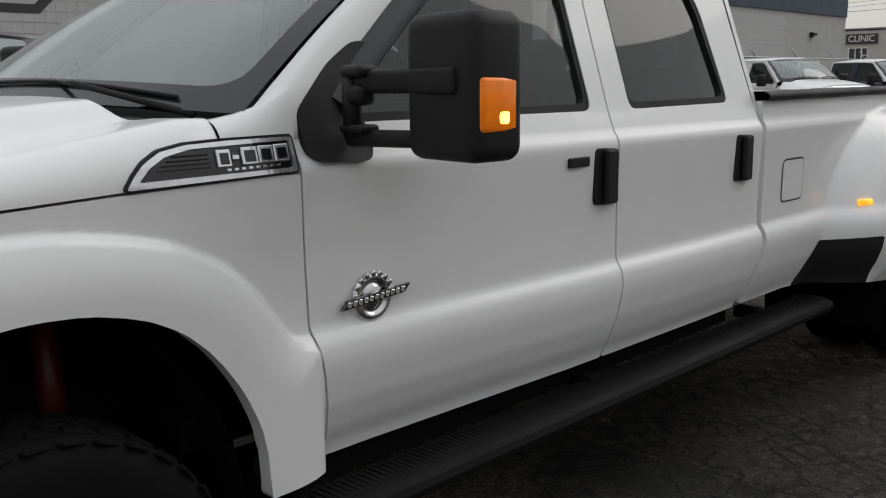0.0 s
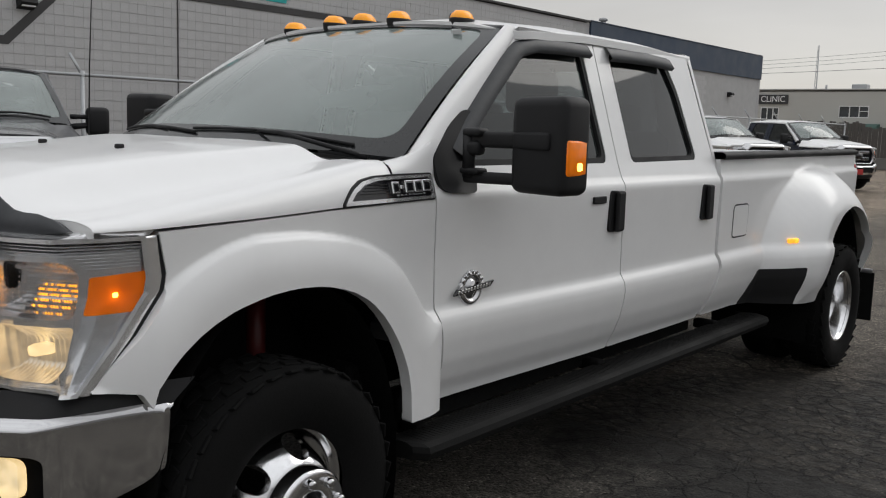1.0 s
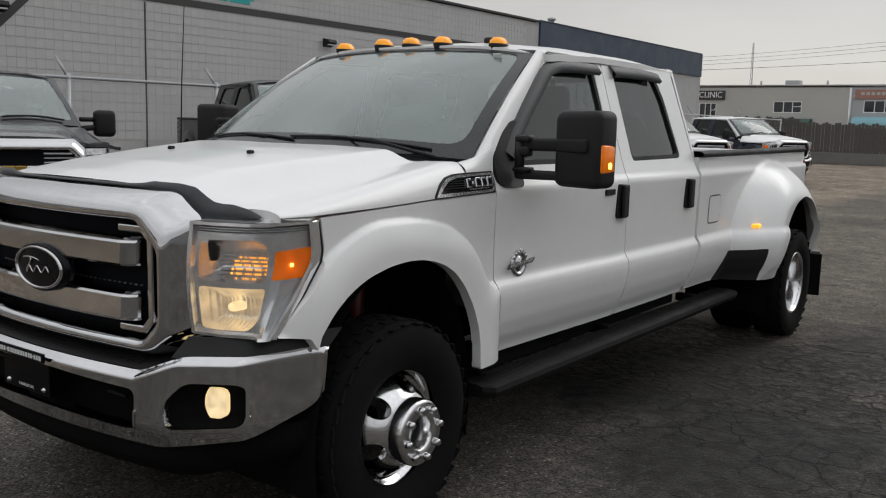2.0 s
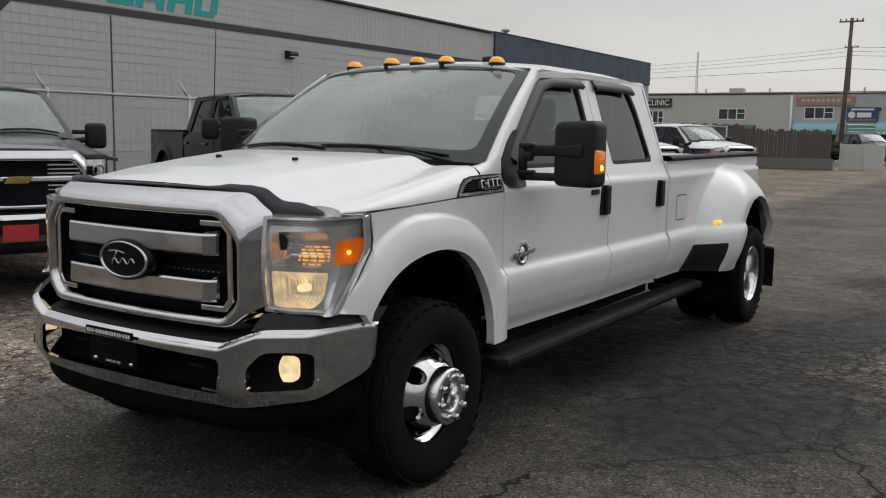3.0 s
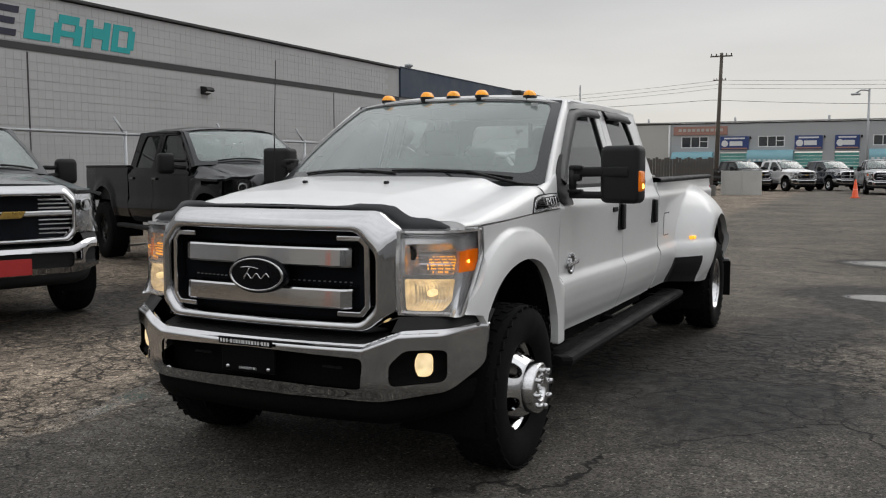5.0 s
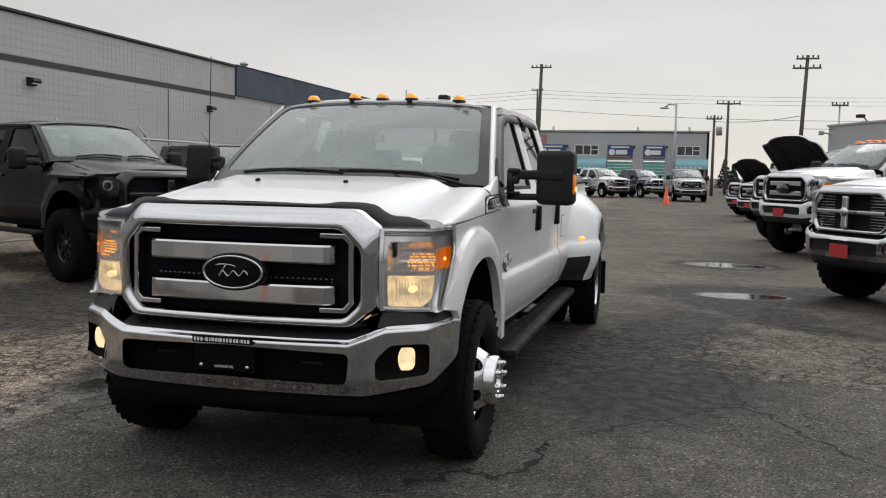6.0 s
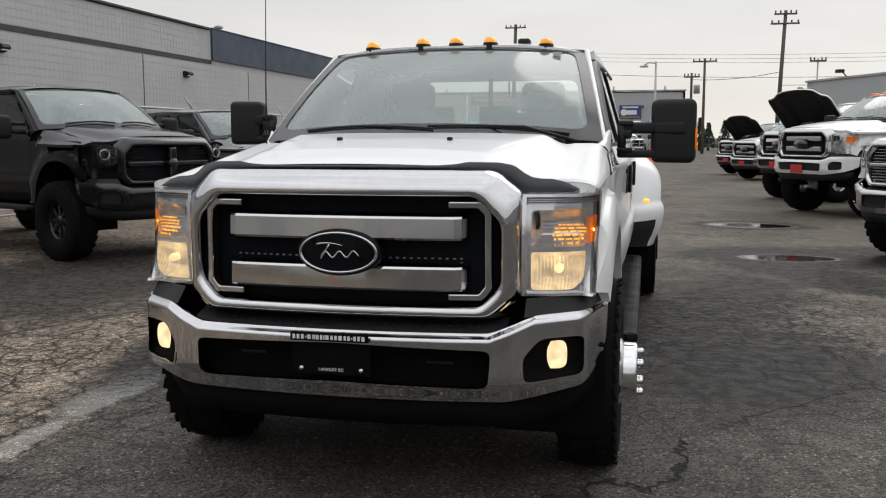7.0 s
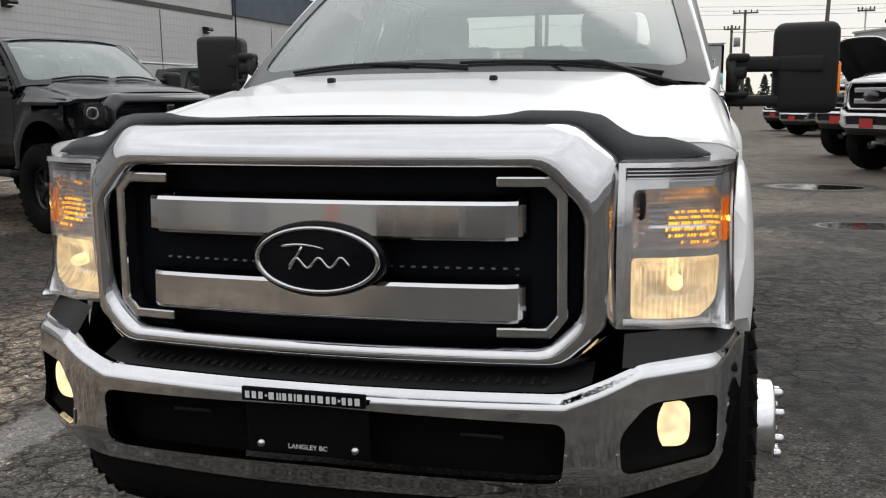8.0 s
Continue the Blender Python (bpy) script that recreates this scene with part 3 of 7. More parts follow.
mesh("rear_view_mirror", *box((x, y + 0.10, z - 0.04), (0.24, 0.03, 0.07), 0.012), PLASTIC, screen_ob)
# Hood, with a raised crown
def nose(x):
    a = np.abs(x)
    return 0.204 + 0.13 * a ** 2 + 0.060 * smoothstep(0.58, 0.80, a)
def hood_back(x):
    return np.interp(np.abs(x), [0, 0.3, 0.6, 0.695, 0.76, 0.836, 0.92], [1.235, 1.236, 1.246, 1.282, 1.335, 1.390, 1.382])
def hood_edge(s, y):
    x = np.abs(hood_at(s, y)[0])
    return np.maximum(np.maximum(nose(x) - y, np.abs(s) - 1.0), y - hood_back(x))
lip = []
for s in np.linspace(-1, 1, 90):
    yb = 1.3
    for _ in range(4):
        yb = float(hood_back(hood_at(s, yb)[0]))
    p = [float(q) for q in hood_at(s, yb)]
    lip.append([tuple(p), (p[0], p[1] + 0.004, p[2] - 0.006), (p[0] * 0.985, p[1] + 0.001, p[2] - 0.030)])
brow = []
for s in np.linspace(0.62, 0.999, 40):
    yb = 0.3
    for _ in range(4):
        yb = float(nose(hood_at(s, yb)[0]))
    p = [float(q) for q in hood_at(s, yb)]
    brow.append([(p[0], p[1] + 0.004, p[2]), (p[0], p[1] + 0.001, p[2] - 0.006), (p[0], p[1] + 0.004, min(p[2] - 0.010, 1.207))])
hood_ob = mesh("hood", *join(sheet(hood_edge, -1.02, 1.02, 0.12, 1.45, 0.016, hood_at), strip(lip), strip(brow), flip(strip(brow))), WHITE, TRUCK)
for s in (-1, 1):
    nx, ny = 0.247 * s, 0.822
    mesh("washer_nozzle", *box((nx, ny, float(hood_z(nx, ny)) + 0.006), (0.022, 0.026, 0.016), 0.005), PLASTIC, hood_ob, "black washer nozzle")
rows = []
for x in np.linspace(-0.836, 0.836, 121):
    a = abs(x)
    yf = float(np.interp(a, [0, 0.3, 0.5, 0.62, 0.66, 0.75, 0.836], [0.186, 0.197, 0.219, 0.244, 0.258, 0.292, 0.330]))
    foot = float(np.interp(a, [0, 0.34, 0.45, 0.53, 0.56, 0.60, 0.63, 0.65, 0.70, 0.836], [1.302, 1.299, 1.296, 1.287, 1.276, 1.247, 1.223, 1.210, 1.209, 1.219]))
    head = float(np.interp(a, [0, 0.34, 0.40, 0.44, 0.55, 0.605, 0.64, 0.667, 0.70, 0.74, 0.79, 0.836], [1.309, 1.309, 1.313, 1.321, 1.319, 1.309, 1.282, 1.266, 1.260, 1.259, 1.246, 1.2225]))
    lean = 0.006 + 0.30 * (head - foot)
    yb = yf + lean + 0.012
    rows.append([(x, yf + 0.010, foot - 0.003), (x, yf, foot), (x, yf + lean * 0.5, foot + (head - foot) * 0.52), (x, yf + lean, head), (x, yf + lean + 0.005, head - 0.001), (x, yb, min(float(hood_z(x, yb)) + 0.002, head - 0.003))])
mesh("hood_deflector", *strip(rows), SMOKE, hood_ob, "smoked acrylic bug deflector")
rows = []
for w in (-0.6, 0.0, 0.2, 0.4, 0.6, 0.8, 1.0):
    row = []
    for y in np.linspace(1.389, 1.577, 10):
        xb, zb = float(side_x(y, 1.25)) - 0.020, 1.326
        xt, zt = float(np.interp(y, [1.39, 1.50, 1.577], [0.840, 0.866, 0.890])), float(np.interp(y, [1.39, 1.45, 1.50, 1.55, 1.577], [1.377, 1.388, 1.404, 1.428, 1.447]))
        if w < 0:
            row.append((float(side_x(y, 1.25)) - 0.003, y, 1.258))
        else:
            row.append((xb + (xt - xb) * w ** 1.7, y, zb + (zt - zb) * (1 - (1 - w) ** 1.7)))
    rows.append(row)
rows.append([(p[0] - 0.03, p[1], p[2] - 0.02) for p in rows[-1]])
two("cowl_side", strip(rows), WHITE)
# Cowl and wipers
mesh("cowl", *sheet(lambda x, y: np.maximum(np.abs(x) - 0.87, np.maximum(1.215 - y, y - 1.53 - 0 * x)), -0.9, 0.9, 1.20, 1.56, 0.03, lambda x, y: (x, y, 1.404 - 0.042 * (x / 0.87) ** 2 - 0.06 * np.clip(y - 1.36, 0, 1) - 0.05 * smoothstep(0.015, -0.04, y - hood_back(x)))), COWL, TRUCK, "black cowl panel")
for a, b in ((-0.60, 0.08), (0.05, 0.70)):
    pts = []
    for k in range(12):
        s = (a + (b - a) * k / 11) / 0.84
        x, y, z = [float(q) for q in screen_at(s, 0.030 + 0.020 * math.sin(math.pi * k / 11) + 0.02 * (1 - k / 11))]
        pts.append((x, y - 0.010, z + 0.008))
    blade = mesh("wiper", *tube(pts, 0.0052, 8), PLASTIC, TRUCK, "black wiper blade")
    p = pts[5]
    mesh("wiper_arm", *tube([p, (p[0] + 0.16, p[1] - 0.035, p[2] - 0.004), (b + 0.06, 1.31 + 0.15 * (b / 0.85) ** 2, 1.386)], 0.005, 8, 0.009), PLASTIC, blade)
# Clearance lamps and the roof aerial
for x, y in ((-0.505, 2.190), (-0.195, 2.152), (0.0, 2.142), (0.195, 2.152), (0.505, 2.190)):
    z = float(roof_z(x, y)) + 0.006
    lamp = [(0.048, -0.012), (0.048, 0.004), (0.042, 0.020), (0.028, 0.034), (0.0, 0.039)]
    vf = lathe(lamp, 20, "z")
    lm = mesh("clearance_lamp", [(p[0] * 0.82 + x, p[1] * 1.3 + y, p[2] + z) for p in vf[0]], vf[1], CLEARANCE, TRUCK, "amber roof clearance lamp")
    vf = lathe([(0.046, -0.035), (0.049, -0.006), (0.049, 0.003), (0.044, 0.004)], 20, "z")
    mesh("lamp_base", [(p[0] * 0.84 + x, p[1] * 1.3 + y, p[2] + z) for p in vf[0]], vf[1], PLASTIC, lm, "dark lamp base")
mesh("roof_aerial", *box((0.36, 2.36, float(roof_z(0.36, 2.36)) + 0.012), (0.07, 0.09, 0.035), 0.013), PLASTIC, roof_ob, "low black roof aerial")
mesh("aerial", *tube([(-0.80, 1.30, 1.30), (-0.80, 1.312, 1.70), (-0.80, 1.335, 2.12)], 0.004, 6, 0.0022), PLASTIC, TRUCK, "thin black whip aerial")
# Fender badge: chrome-edged dark spear with block figures
for sgn in (1, -1):
    spear = rounded([(1.158, 1.248), (1.178, 1.275), (1.20, 1.297), (1.24, 1.319), (1.30, 1.330), (1.40, 1.334), (1.566, 1.336), (1.570, 1.258)], 0.008)
    core = rounded([(1.186, 1.262), (1.212, 1.288), (1.250, 1.309), (1.31, 1.321), (1.558, 1.328), (1.561, 1.267)], 0.005)
    bx = lambda y, z: (side_x(y, 1.25) + 0.006 + np.interp(z, [1.25, 1.29, 1.335], [0.0, -0.007, -0.021]), y, z)
    a = sheet(minus(sdf(spear), sdf(core)), 1.1, 1.6, 1.23, 1.37, 0.004, bx, (-0.03, 0, 0))
    b = sheet(sdf(core), 1.1, 1.6, 1.23, 1.37, 0.008, lambda y, z: (bx(y, z)[0] - 0.005, y, z))
    pick = (lambda q: q) if sgn > 0 else flip
    rimline = sheet(minus(lambda u, v: sdf(spear)(u, v) - 0.0055, lambda u, v: sdf(spear)(u, v) + 0.002), 1.1, 1.6, 1.23, 1.37, 0.004, lambda y, z: (bx(y, z)[0] - 0.0025, y, z), (-0.03, 0, 0))
    em = mesh("fender_badge", *pick(a), SILVER, TRUCK, "chrome-edged fender badge")
    mesh("badge_gap", *pick(rimline), PLASTIC, em, "dark gap round the badge")
    mesh("badge_field", *pick(b), GLOSSBLACK, em, "dark field of the badge")
    lean = Matrix.Rotation(radians(-15), 4, "Y")
    for k, (y, ww, hh) in enumerate(((1.384, 0.034, 0.038), (1.414, 0.016, 0.012), (1.448, 0.040, 0.039), (1.490, 0.038, 0.039), (1.531, 0.038, 0.039))):
        zc = 1.297 + 0.004 * k / 4
        x0 = float(bx(y, zc)[0])
        mesh("badge_block", *pick(box((x0 - 0.001, y, zc), (0.008, ww, hh), 0.002, 1, lean)), SILVER, em, "raised chrome block", False)
        if k != 1:
            mesh("block_core", *pick(box((x0 + 0.0015, y, zc), (0.006, ww - 0.012, hh - 0.013), 0.001, 1, lean)), GLOSSBLACK, em, "dark core of the block", False)
    for k in range(4):
        mesh("badge_rib", *pick(box((float(bx(1.30, 1.280 + 0.009 * k)[0]) - 0.003, 1.290 + 0.006 * k, 1.281 + 0.009 * k), (0.004, 0.120 - 0.012 * k, 0.002), 0.0, 1, lean)), PLASTIC, em, "", False)
    for k in range(8):
        y = 1.395 + 0.018 * k
        mesh("badge_bar_mark", *pick(box((float(bx(y, 1.272)[0]) - 0.004, y, 1.2725 + 0.0004 * k), (0.003, 0.010, 0.005), 0.0, 1, lean)), SILVER, em, "plain silver bar", False)
# Towing mirrors
for sgn in (1, -1):
    pick = (lambda q: q) if sgn > 0 else flip
    shell = box((0, 0, 0), (0.222, 0.17, 0.322), 0.036, 4)
    shell = [(p[0], p[1] * (0.92 + 0.25 * (p[0] < 0)) - 0.05 * p[0], p[2] * (1 + 0.08 * p[0])) for p in shell[0]], shell[1]
    shell = moved(shell, pose(1.203, 1.830, 1.440, 0, 0, -4) if sgn > 0 else pose(1.118, 1.80, 1.490, 0, 0, -14) @ Matrix.Diagonal((0.84, 0.9, 0.74, 1)))
    mir = mesh("towing_mirror", *pick(shell), PLASTIC, TRUCK, "black telescoping towing mirror")
    high, mid, low = (1.478, 1.455, 1.325) if sgn > 0 else (1.52, 1.505, 1.40)
    arms = join(box((1.035, 1.745, mid), (0.23, 0.042, 0.056), 0.014, 3, Matrix.Rotation(radians(14), 4, "Z")), box((1.035, 1.745, low), (0.23, 0.036, 0.040), 0.013, 3, Matrix.Rotation(radians(14), 4, "Z")),
                box((0.965, 1.722, high), (0.075, 0.062, 0.030), 0.012, 3), box((0.965, 1.722, mid - 0.030), (0.060, 0.055, 0.050), 0.016, 3), box((0.960, 1.722, low + 0.022), (0.080, 0.060, 0.020), 0.008, 3), tube([(0.945, 1.715, low), (0.945, 1.715, high)], 0.022, 10))
    mesh("mirror_arm", *pick(arms), PLASTIC, mir)
    if sgn > 0:
        mesh("telescoping_sleeve", *moved(box((0, 0, 0), (0.150, 0.024, 0.058), 0.010, 3), pose(1.180, 1.745, mid, 0, 0, -4)), PLASTIC, mir)
    sail = sheet(sdf(rounded([(1.600, 1.300), (1.630, 1.272), (1.780, 1.266), (1.805, 1.30), (1.785, 1.40), (1.86, 1.555), (1.81, 1.555), (1.72, 1.50), (1.602, 1.388)], 0.025)), 1.5, 1.9, 1.2, 1.6, 0.012, lambda y, z: (side_x(y, z) + 0.016, y, z), (-0.03, 0, 0))
    mesh("mirror_sail", *pick(sail), PLASTIC, mir)
    if sgn > 0:
        mesh("turn_lens", *box((1.292, 1.815, 1.403), (0.050, 0.112, 0.118), 0.010), AMBER, mir, "amber side turn lens")
        mesh("turn_bulb", *box((1.307, 1.825, 1.375), (0.026, 0.034, 0.030), 0.008), AMBERHOT, mir, "lit amber bulb")
        mesh("reflecting_glass", *box((1.205, 1.905, 1.443), (0.150, 0.012, 0.235), 0.004), CHROME, mir, "mirror glass")
    else:
        mesh("reflecting_glass", *box((-1.118, 1.872, 1.492), (0.120, 0.012, 0.165), 0.004), CHROME, mir, "mirror glass")
# Bed: sides with wide fenders, rails, floor, tailgate
bed = minus(sdf([(3.705, 0.550), (3.80, 0.548), (4.10, 0.548), (4.30, 0.535), (4.75, 0.500), (6.16, 0.60), (6.18, 1.375), (3.782, 1.365), (3.784, 0.9), (3.795, 0.80)]), r_arch, sdf([(3.6, 0.2), (4.2, 0.2), (4.05, 0.54), (3.6, 0.54)]))
fuel = rounded([(3.95, 0.945), (4.15, 0.945), (4.15, 1.12), (3.95, 1.12)], 0.03)
fs = sdf(fuel)
bed_map = lambda y, z: (bed_x(y, z), y, z)
gap = lambda u, v: np.abs(fs(u, v)) - 0.0035
sides = two("bed_side", sheet(bed, 3.66, 6.25, 0.47, 1.42, 0.0145, bed_map, (-0.05, 0, 0)), WHITE)
mesh("fuel_gap", *sheet(lambda u, v: np.abs(fs(u, v)) - 0.004, 3.9, 4.2, 0.9, 1.2, 0.004, lambda y, z: (bed_x(y, z) + 0.0012, y, z)), DASH, sides[0], "thin dark gap round the fuel door")
mesh("fuel_door", *sheet(lambda u, v: fs(u, v) + 0.004, 3.9, 4.2, 0.9, 1.2, 0.012, lambda y, z: (bed_x(y, z) + 0.0035, y, z), (-0.004, 0, 0)), WHITE, sides[0], "closed fuel door")
guard = sheet(both_of(sdf([(4.12, 0.42), (4.61, 0.42), (4.63, 0.735), (4.32, 0.735), (4.25, 0.65)]), bed), 4.0, 4.8, 0.40, 0.80, 0.012, lambda y, z: (bed_x(y, z) + 0.004, y, z), (-0.03, 0, 0))
for s, g in zip(sides, (guard, flip(guard))):
    mesh("stone_guard", *g, PLASTIC, s, "black stone guard")
my = 4.58
mz = 0.89
m0 = box((float(bed_x(my, mz)) + 0.004, my, mz), (0.020, 0.085, 0.028), 0.008, 2, Matrix.Rotation(radians(-24), 4, "Z"))
for s, g in zip(sides, (m0, flip(m0))):
    mesh("marker_lamp", *g, AMBERLIT, s, "small lit amber marker lamp")
flat = [(0.966, 1.364), (0.978, 1.374), (0.978, 1.392), (0.955, 1.402), (0.890, 1.402), (0.872, 1.392), (0.872, 1.33)]
two("bed_rail", strip([[(px - 0.03 * float(smoothstep(4.2, 6.2, y)), y, pz + 0.012 * (y - 3.77) / 2.4) for px, pz in flat] for y in np.linspace(3.775, 6.16, 12)]), PLASTIC, label="black bed rail cap")
inside = join(box((0, 4.98, 0.86), (1.80, 2.40, 0.05), 0.01), box((0.90, 4.98, 1.12), (0.03, 2.40, 0.50), 0.01), box((-0.90, 4.98, 1.12), (0.03, 2.40, 0.50), 0.01), box((0, 3.80, 1.12), (1.80, 0.03, 0.50), 0.01))
mesh("bed_liner", *inside, PLASTIC, TRUCK, "black bed liner", False)
gate = mesh("tailgate", *box((0, 6.16, 1.09), (1.84, 0.07, 0.57), 0.02), WHITE, TRUCK)
mesh("gate_handle", *box((0, 6.205, 1.22), (0.28, 0.03, 0.09), 0.01), PLASTIC, gate, "black tailgate handle")
two("tail_lamp", box((0.885, 6.165, 1.10), (0.11, 0.06, 0.42), 0.015), REDLENS, label="red tail lamp")
mesh("rear_bumper", *box((0, 6.26, 0.62), (1.90, 0.16, 0.22), 0.03), CHROME, TRUCK, "chrome rear bumper")
# Wheels
def wheel(name, x, y, sgn, rim_vf, mat, lab, nuts=None, lugs=0, width=0.245):
    pick = (lambda q: q) if sgn > 0 else flip
    rim = mesh(name, *pick(rim_vf), mat, TRUCK, lab)
    rim.location = (x * sgn, y, 0.405)
    carcass, tread = tyre(0.405, width, 0.225, lugs)
    mesh("tyre", *pick(carcass), RUBBER, rim, "black tyre with a blocky tread")
    if tread:
        tagged(mesh("tread", *pick(tread), RUBBER, rim, "blocky tread", False), kind="stuff")
    if nuts:
        for k in range(8):
            mesh("lug_nut", *pick(lug_nut(*nuts, k)), CHROME, rim, "chrome lug nut")
    return rim
frim = front_rim()
hubcap = join(lathe([(0.060, 0.095), (0.045, 0.100), (0.040, 0.128), (0.020, 0.134), (0.0, 0.135)], 32))
rear_rim = join(lathe([(0.236, -0.10), (0.238, 0.10), (0.230, 0.108), (0.218, 0.106), (0.214, 0.06), (0.200, 0.02), (0.195, -0.06), (0.14, -0.085), (0.10, -0.085), (0.095, -0.02), (0.06, -0.01), (0.0, -0.01)], 56))
plain_rim = join(lathe([(0.236, -0.10), (0.238, 0.10), (0.200, 0.09), (0.195, 0.0), (0.0, 0.0)], 40))
for sgn in (1, -1):
    w = wheel("front_wheel", 0.860, 0.920, sgn, frim, ALLOY, "polished alloy wheel with a raised hub", (0.190, 0.093), 36)
    mesh("hub_cap", *(hubcap if sgn > 0 else flip(hubcap)), DASH, w, "dull hub centre")
    wheel("rear_wheel", 1.045, 5.35, sgn, rear_rim, ALLOY, "deeply dished polished rear wheel", (-0.085, 0.12), 30)
    wheel("inner_rear_wheel", 0.735, 5.35, sgn, plain_rim, STEEL, "inner dual wheel")
# Running boards, wheel wells, underbody, flaps, shock absorbers
for sgn in (1, -1):
    pick = (lambda q: q) if sgn > 0 else flip
    prof = [(0.88, 0.462), (1.020, 0.468), (1.046, 0.460), (1.052, 0.440), (1.040, 0.414), (0.90, 0.402)]
    rows = [[(px - 0.05 * (k in (0, 9)), y, pz) for px, pz in prof] for k, y in enumerate([1.40, 1.43, 1.7, 2.1, 2.6, 3.1, 3.6, 4.0, 4.36, 4.39])]
    vf = strip(rows, True)
    vf[1].append(tuple(range(6)))
    vf[1].append(tuple(range(54, 60))[::-1])
    stp = mesh("running_board", *pick(vf), STEPBLACK, TRUCK, "black running board", False)
    mesh("rocker", *pick(box((0.800, 2.62, 0.515), (0.05, 2.36, 0.15), 0.01)), UNDER, TRUCK, "black rocker under the doors", False)
    treads = join(*[box((0.955, 1.46 + 0.020 * k, 0.4668), (0.12, 0.008, 0.0014), 0.0004, 1) for k in range(145)])
    tagged(mesh("step_tread", *pick(treads), STEPBLACK, stp, "ribbed step tread", False), kind="stuff")
    for y in (1.55, 2.75, 3.95):
        mesh("step_bracket", *pick(box((0.85, y, 0.455), (0.12, 0.06, 0.05), 0.01)), UNDER, stp)
    for nm, cy, r0, xa, xb in (("front_well", 0.94, 0.56, 0.50, 0.915), ("rear_well", 5.335, 0.60, 0.50, 0.985)):
        rows = []
        for k in range(19):
            a = math.pi * (k / 18 * 1.16 - 0.08)
            ry, rz = (0.455 if nm == "front_well" else 0.50), (0.64 if nm == "front_well" else 0.68)
            rows.append([(xa, cy + ry * math.cos(a), 0.405 + rz * math.sin(a)), (xb + (0.12 if nm == "rear_well" else 0.02), cy + ry * math.cos(a), 0.405 + rz * math.sin(a))])
        mesh("wheel_well", *pick(strip(rows)), UNDER, TRUCK, "black wheel well liner")
    mesh("shock_absorber", *pick(tube([(0.52, 1.14, 0.45), (0.56, 1.11, 0.98)], 0.034, 14)), REDPAINT, TRUCK, "red shock absorber")
    flap = mesh("mud_flap", *pick(box((1.045, 5.92, 0.40), (0.30, 0.012, 0.34), 0.004)), RUBBER, TRUCK, "black rubber mud flap", False)
    mesh("flap_bracket", *pick(box((1.0, 5.915, 0.58), (0.36, 0.02, 0.03), 0.004)), STEEL, flap)
for nm, c, q in (("frame_rail", (0.45, 3.2, 0.60), (0.10, 5.6, 0.18)), ("frame_rail", (-0.45, 3.2, 0.60), (0.10, 5.6, 0.18)), ("floor_pan", (0, 2.4, 0.66), (1.60, 2.2, 0.10)), ("engine_block", (0, 0.95, 0.62), (0.80, 1.0, 0.45)), ("inner_fender", (0.46, 0.87, 0.80), (0.16, 0.96, 0.5)),
                 ("inner_fender", (-0.46, 0.87, 0.80), (0.16, 0.96, 0.5)), ("fuel_tank", (0, 4.9, 0.72), (0.85, 2.4, 0.16)), ("radiator_support", (0, 0.46, 0.60), (1.30, 0.1, 0.36)), ("firewall", (0, 1.45, 0.80), (1.50, 0.06, 0.60)), ("engine_shroud", (0, 0.70, 1.12), (1.40, 0.9, 0.10))):
    mesh(nm, *box(c, q, 0.02), UNDER, TRUCK, "", False)
mesh("front_axle", *join(tube([(-0.8, 0.92, 0.405), (0.8, 0.92, 0.405)], 0.05, 14), lathe([(0.0, -0.13), (0.12, -0.10), (0.15, 0.0), (0.12, 0.10), (0.0, 0.13)], 18, "y", (0.22, 0.92, 0.405))), UNDER, TRUCK)
mesh("rear_axle", *join(tube([(-0.9, 5.35, 0.405), (0.9, 5.35, 0.405)], 0.06, 14), lathe([(0.0, -0.17), (0.15, -0.13), (0.19, 0.0), (0.15, 0.13), (0.0, 0.17)], 18, "y", (0, 5.35, 0.405))), UNDER, TRUCK)
mesh("exhaust", *tube([(0.62, 2.5, 0.50), (0.66, 3.6, 0.50), (0.70, 4.2, 0.52)], 0.045, 12), STEEL, TRUCK, "steel exhaust pipe")
# Cabin
for x in (-0.42, 0.42):
    seat = mesh("front_seat", *join(box((x, 2.45, 0.98), (0.52, 0.52, 0.16), 0.06, 3), box((x, 2.74, 1.27), (0.50, 0.16, 0.60), 0.07, 3, Matrix.Rotation(radians(-12), 4, "X"))), SEAT, TRUCK, "grey cloth front seat")
    mesh("headrest", *box((x, 2.82, 1.66), (0.27, 0.10, 0.19), 0.045, 3), SEAT, seat)
seat = mesh("rear_bench", *join(box((0, 3.25, 0.98), (1.50, 0.45, 0.16), 0.06, 3), box((0, 3.52, 1.24), (1.50, 0.14, 0.52), 0.06, 3, Matrix.Rotation(radians(-10), 4, "X"))), SEAT, TRUCK, "grey cloth rear bench")
for x in (-0.45, 0.0, 0.45):
    mesh("headrest", *box((x, 3.57, 1.56), (0.27, 0.09, 0.15), 0.04, 3), SEAT, seat)
mesh("dashboard", *join(box((0, 1.72, 1.24), (1.66, 0.42, 0.24), 0.07, 3), box((0.42, 1.80, 1.37), (0.46, 0.22, 0.08), 0.035, 3), box((0, 2.1, 0.98), (0.30, 0.6, 0.30), 0.05, 3)), DASH, TRUCK, "dark dashboard")
ringvf = lathe([(0.180 + 0.016 * math.cos(a), 0.016 * math.sin(a)) for a in np.linspace(0, 2 * math.pi, 9)], 32, "y")
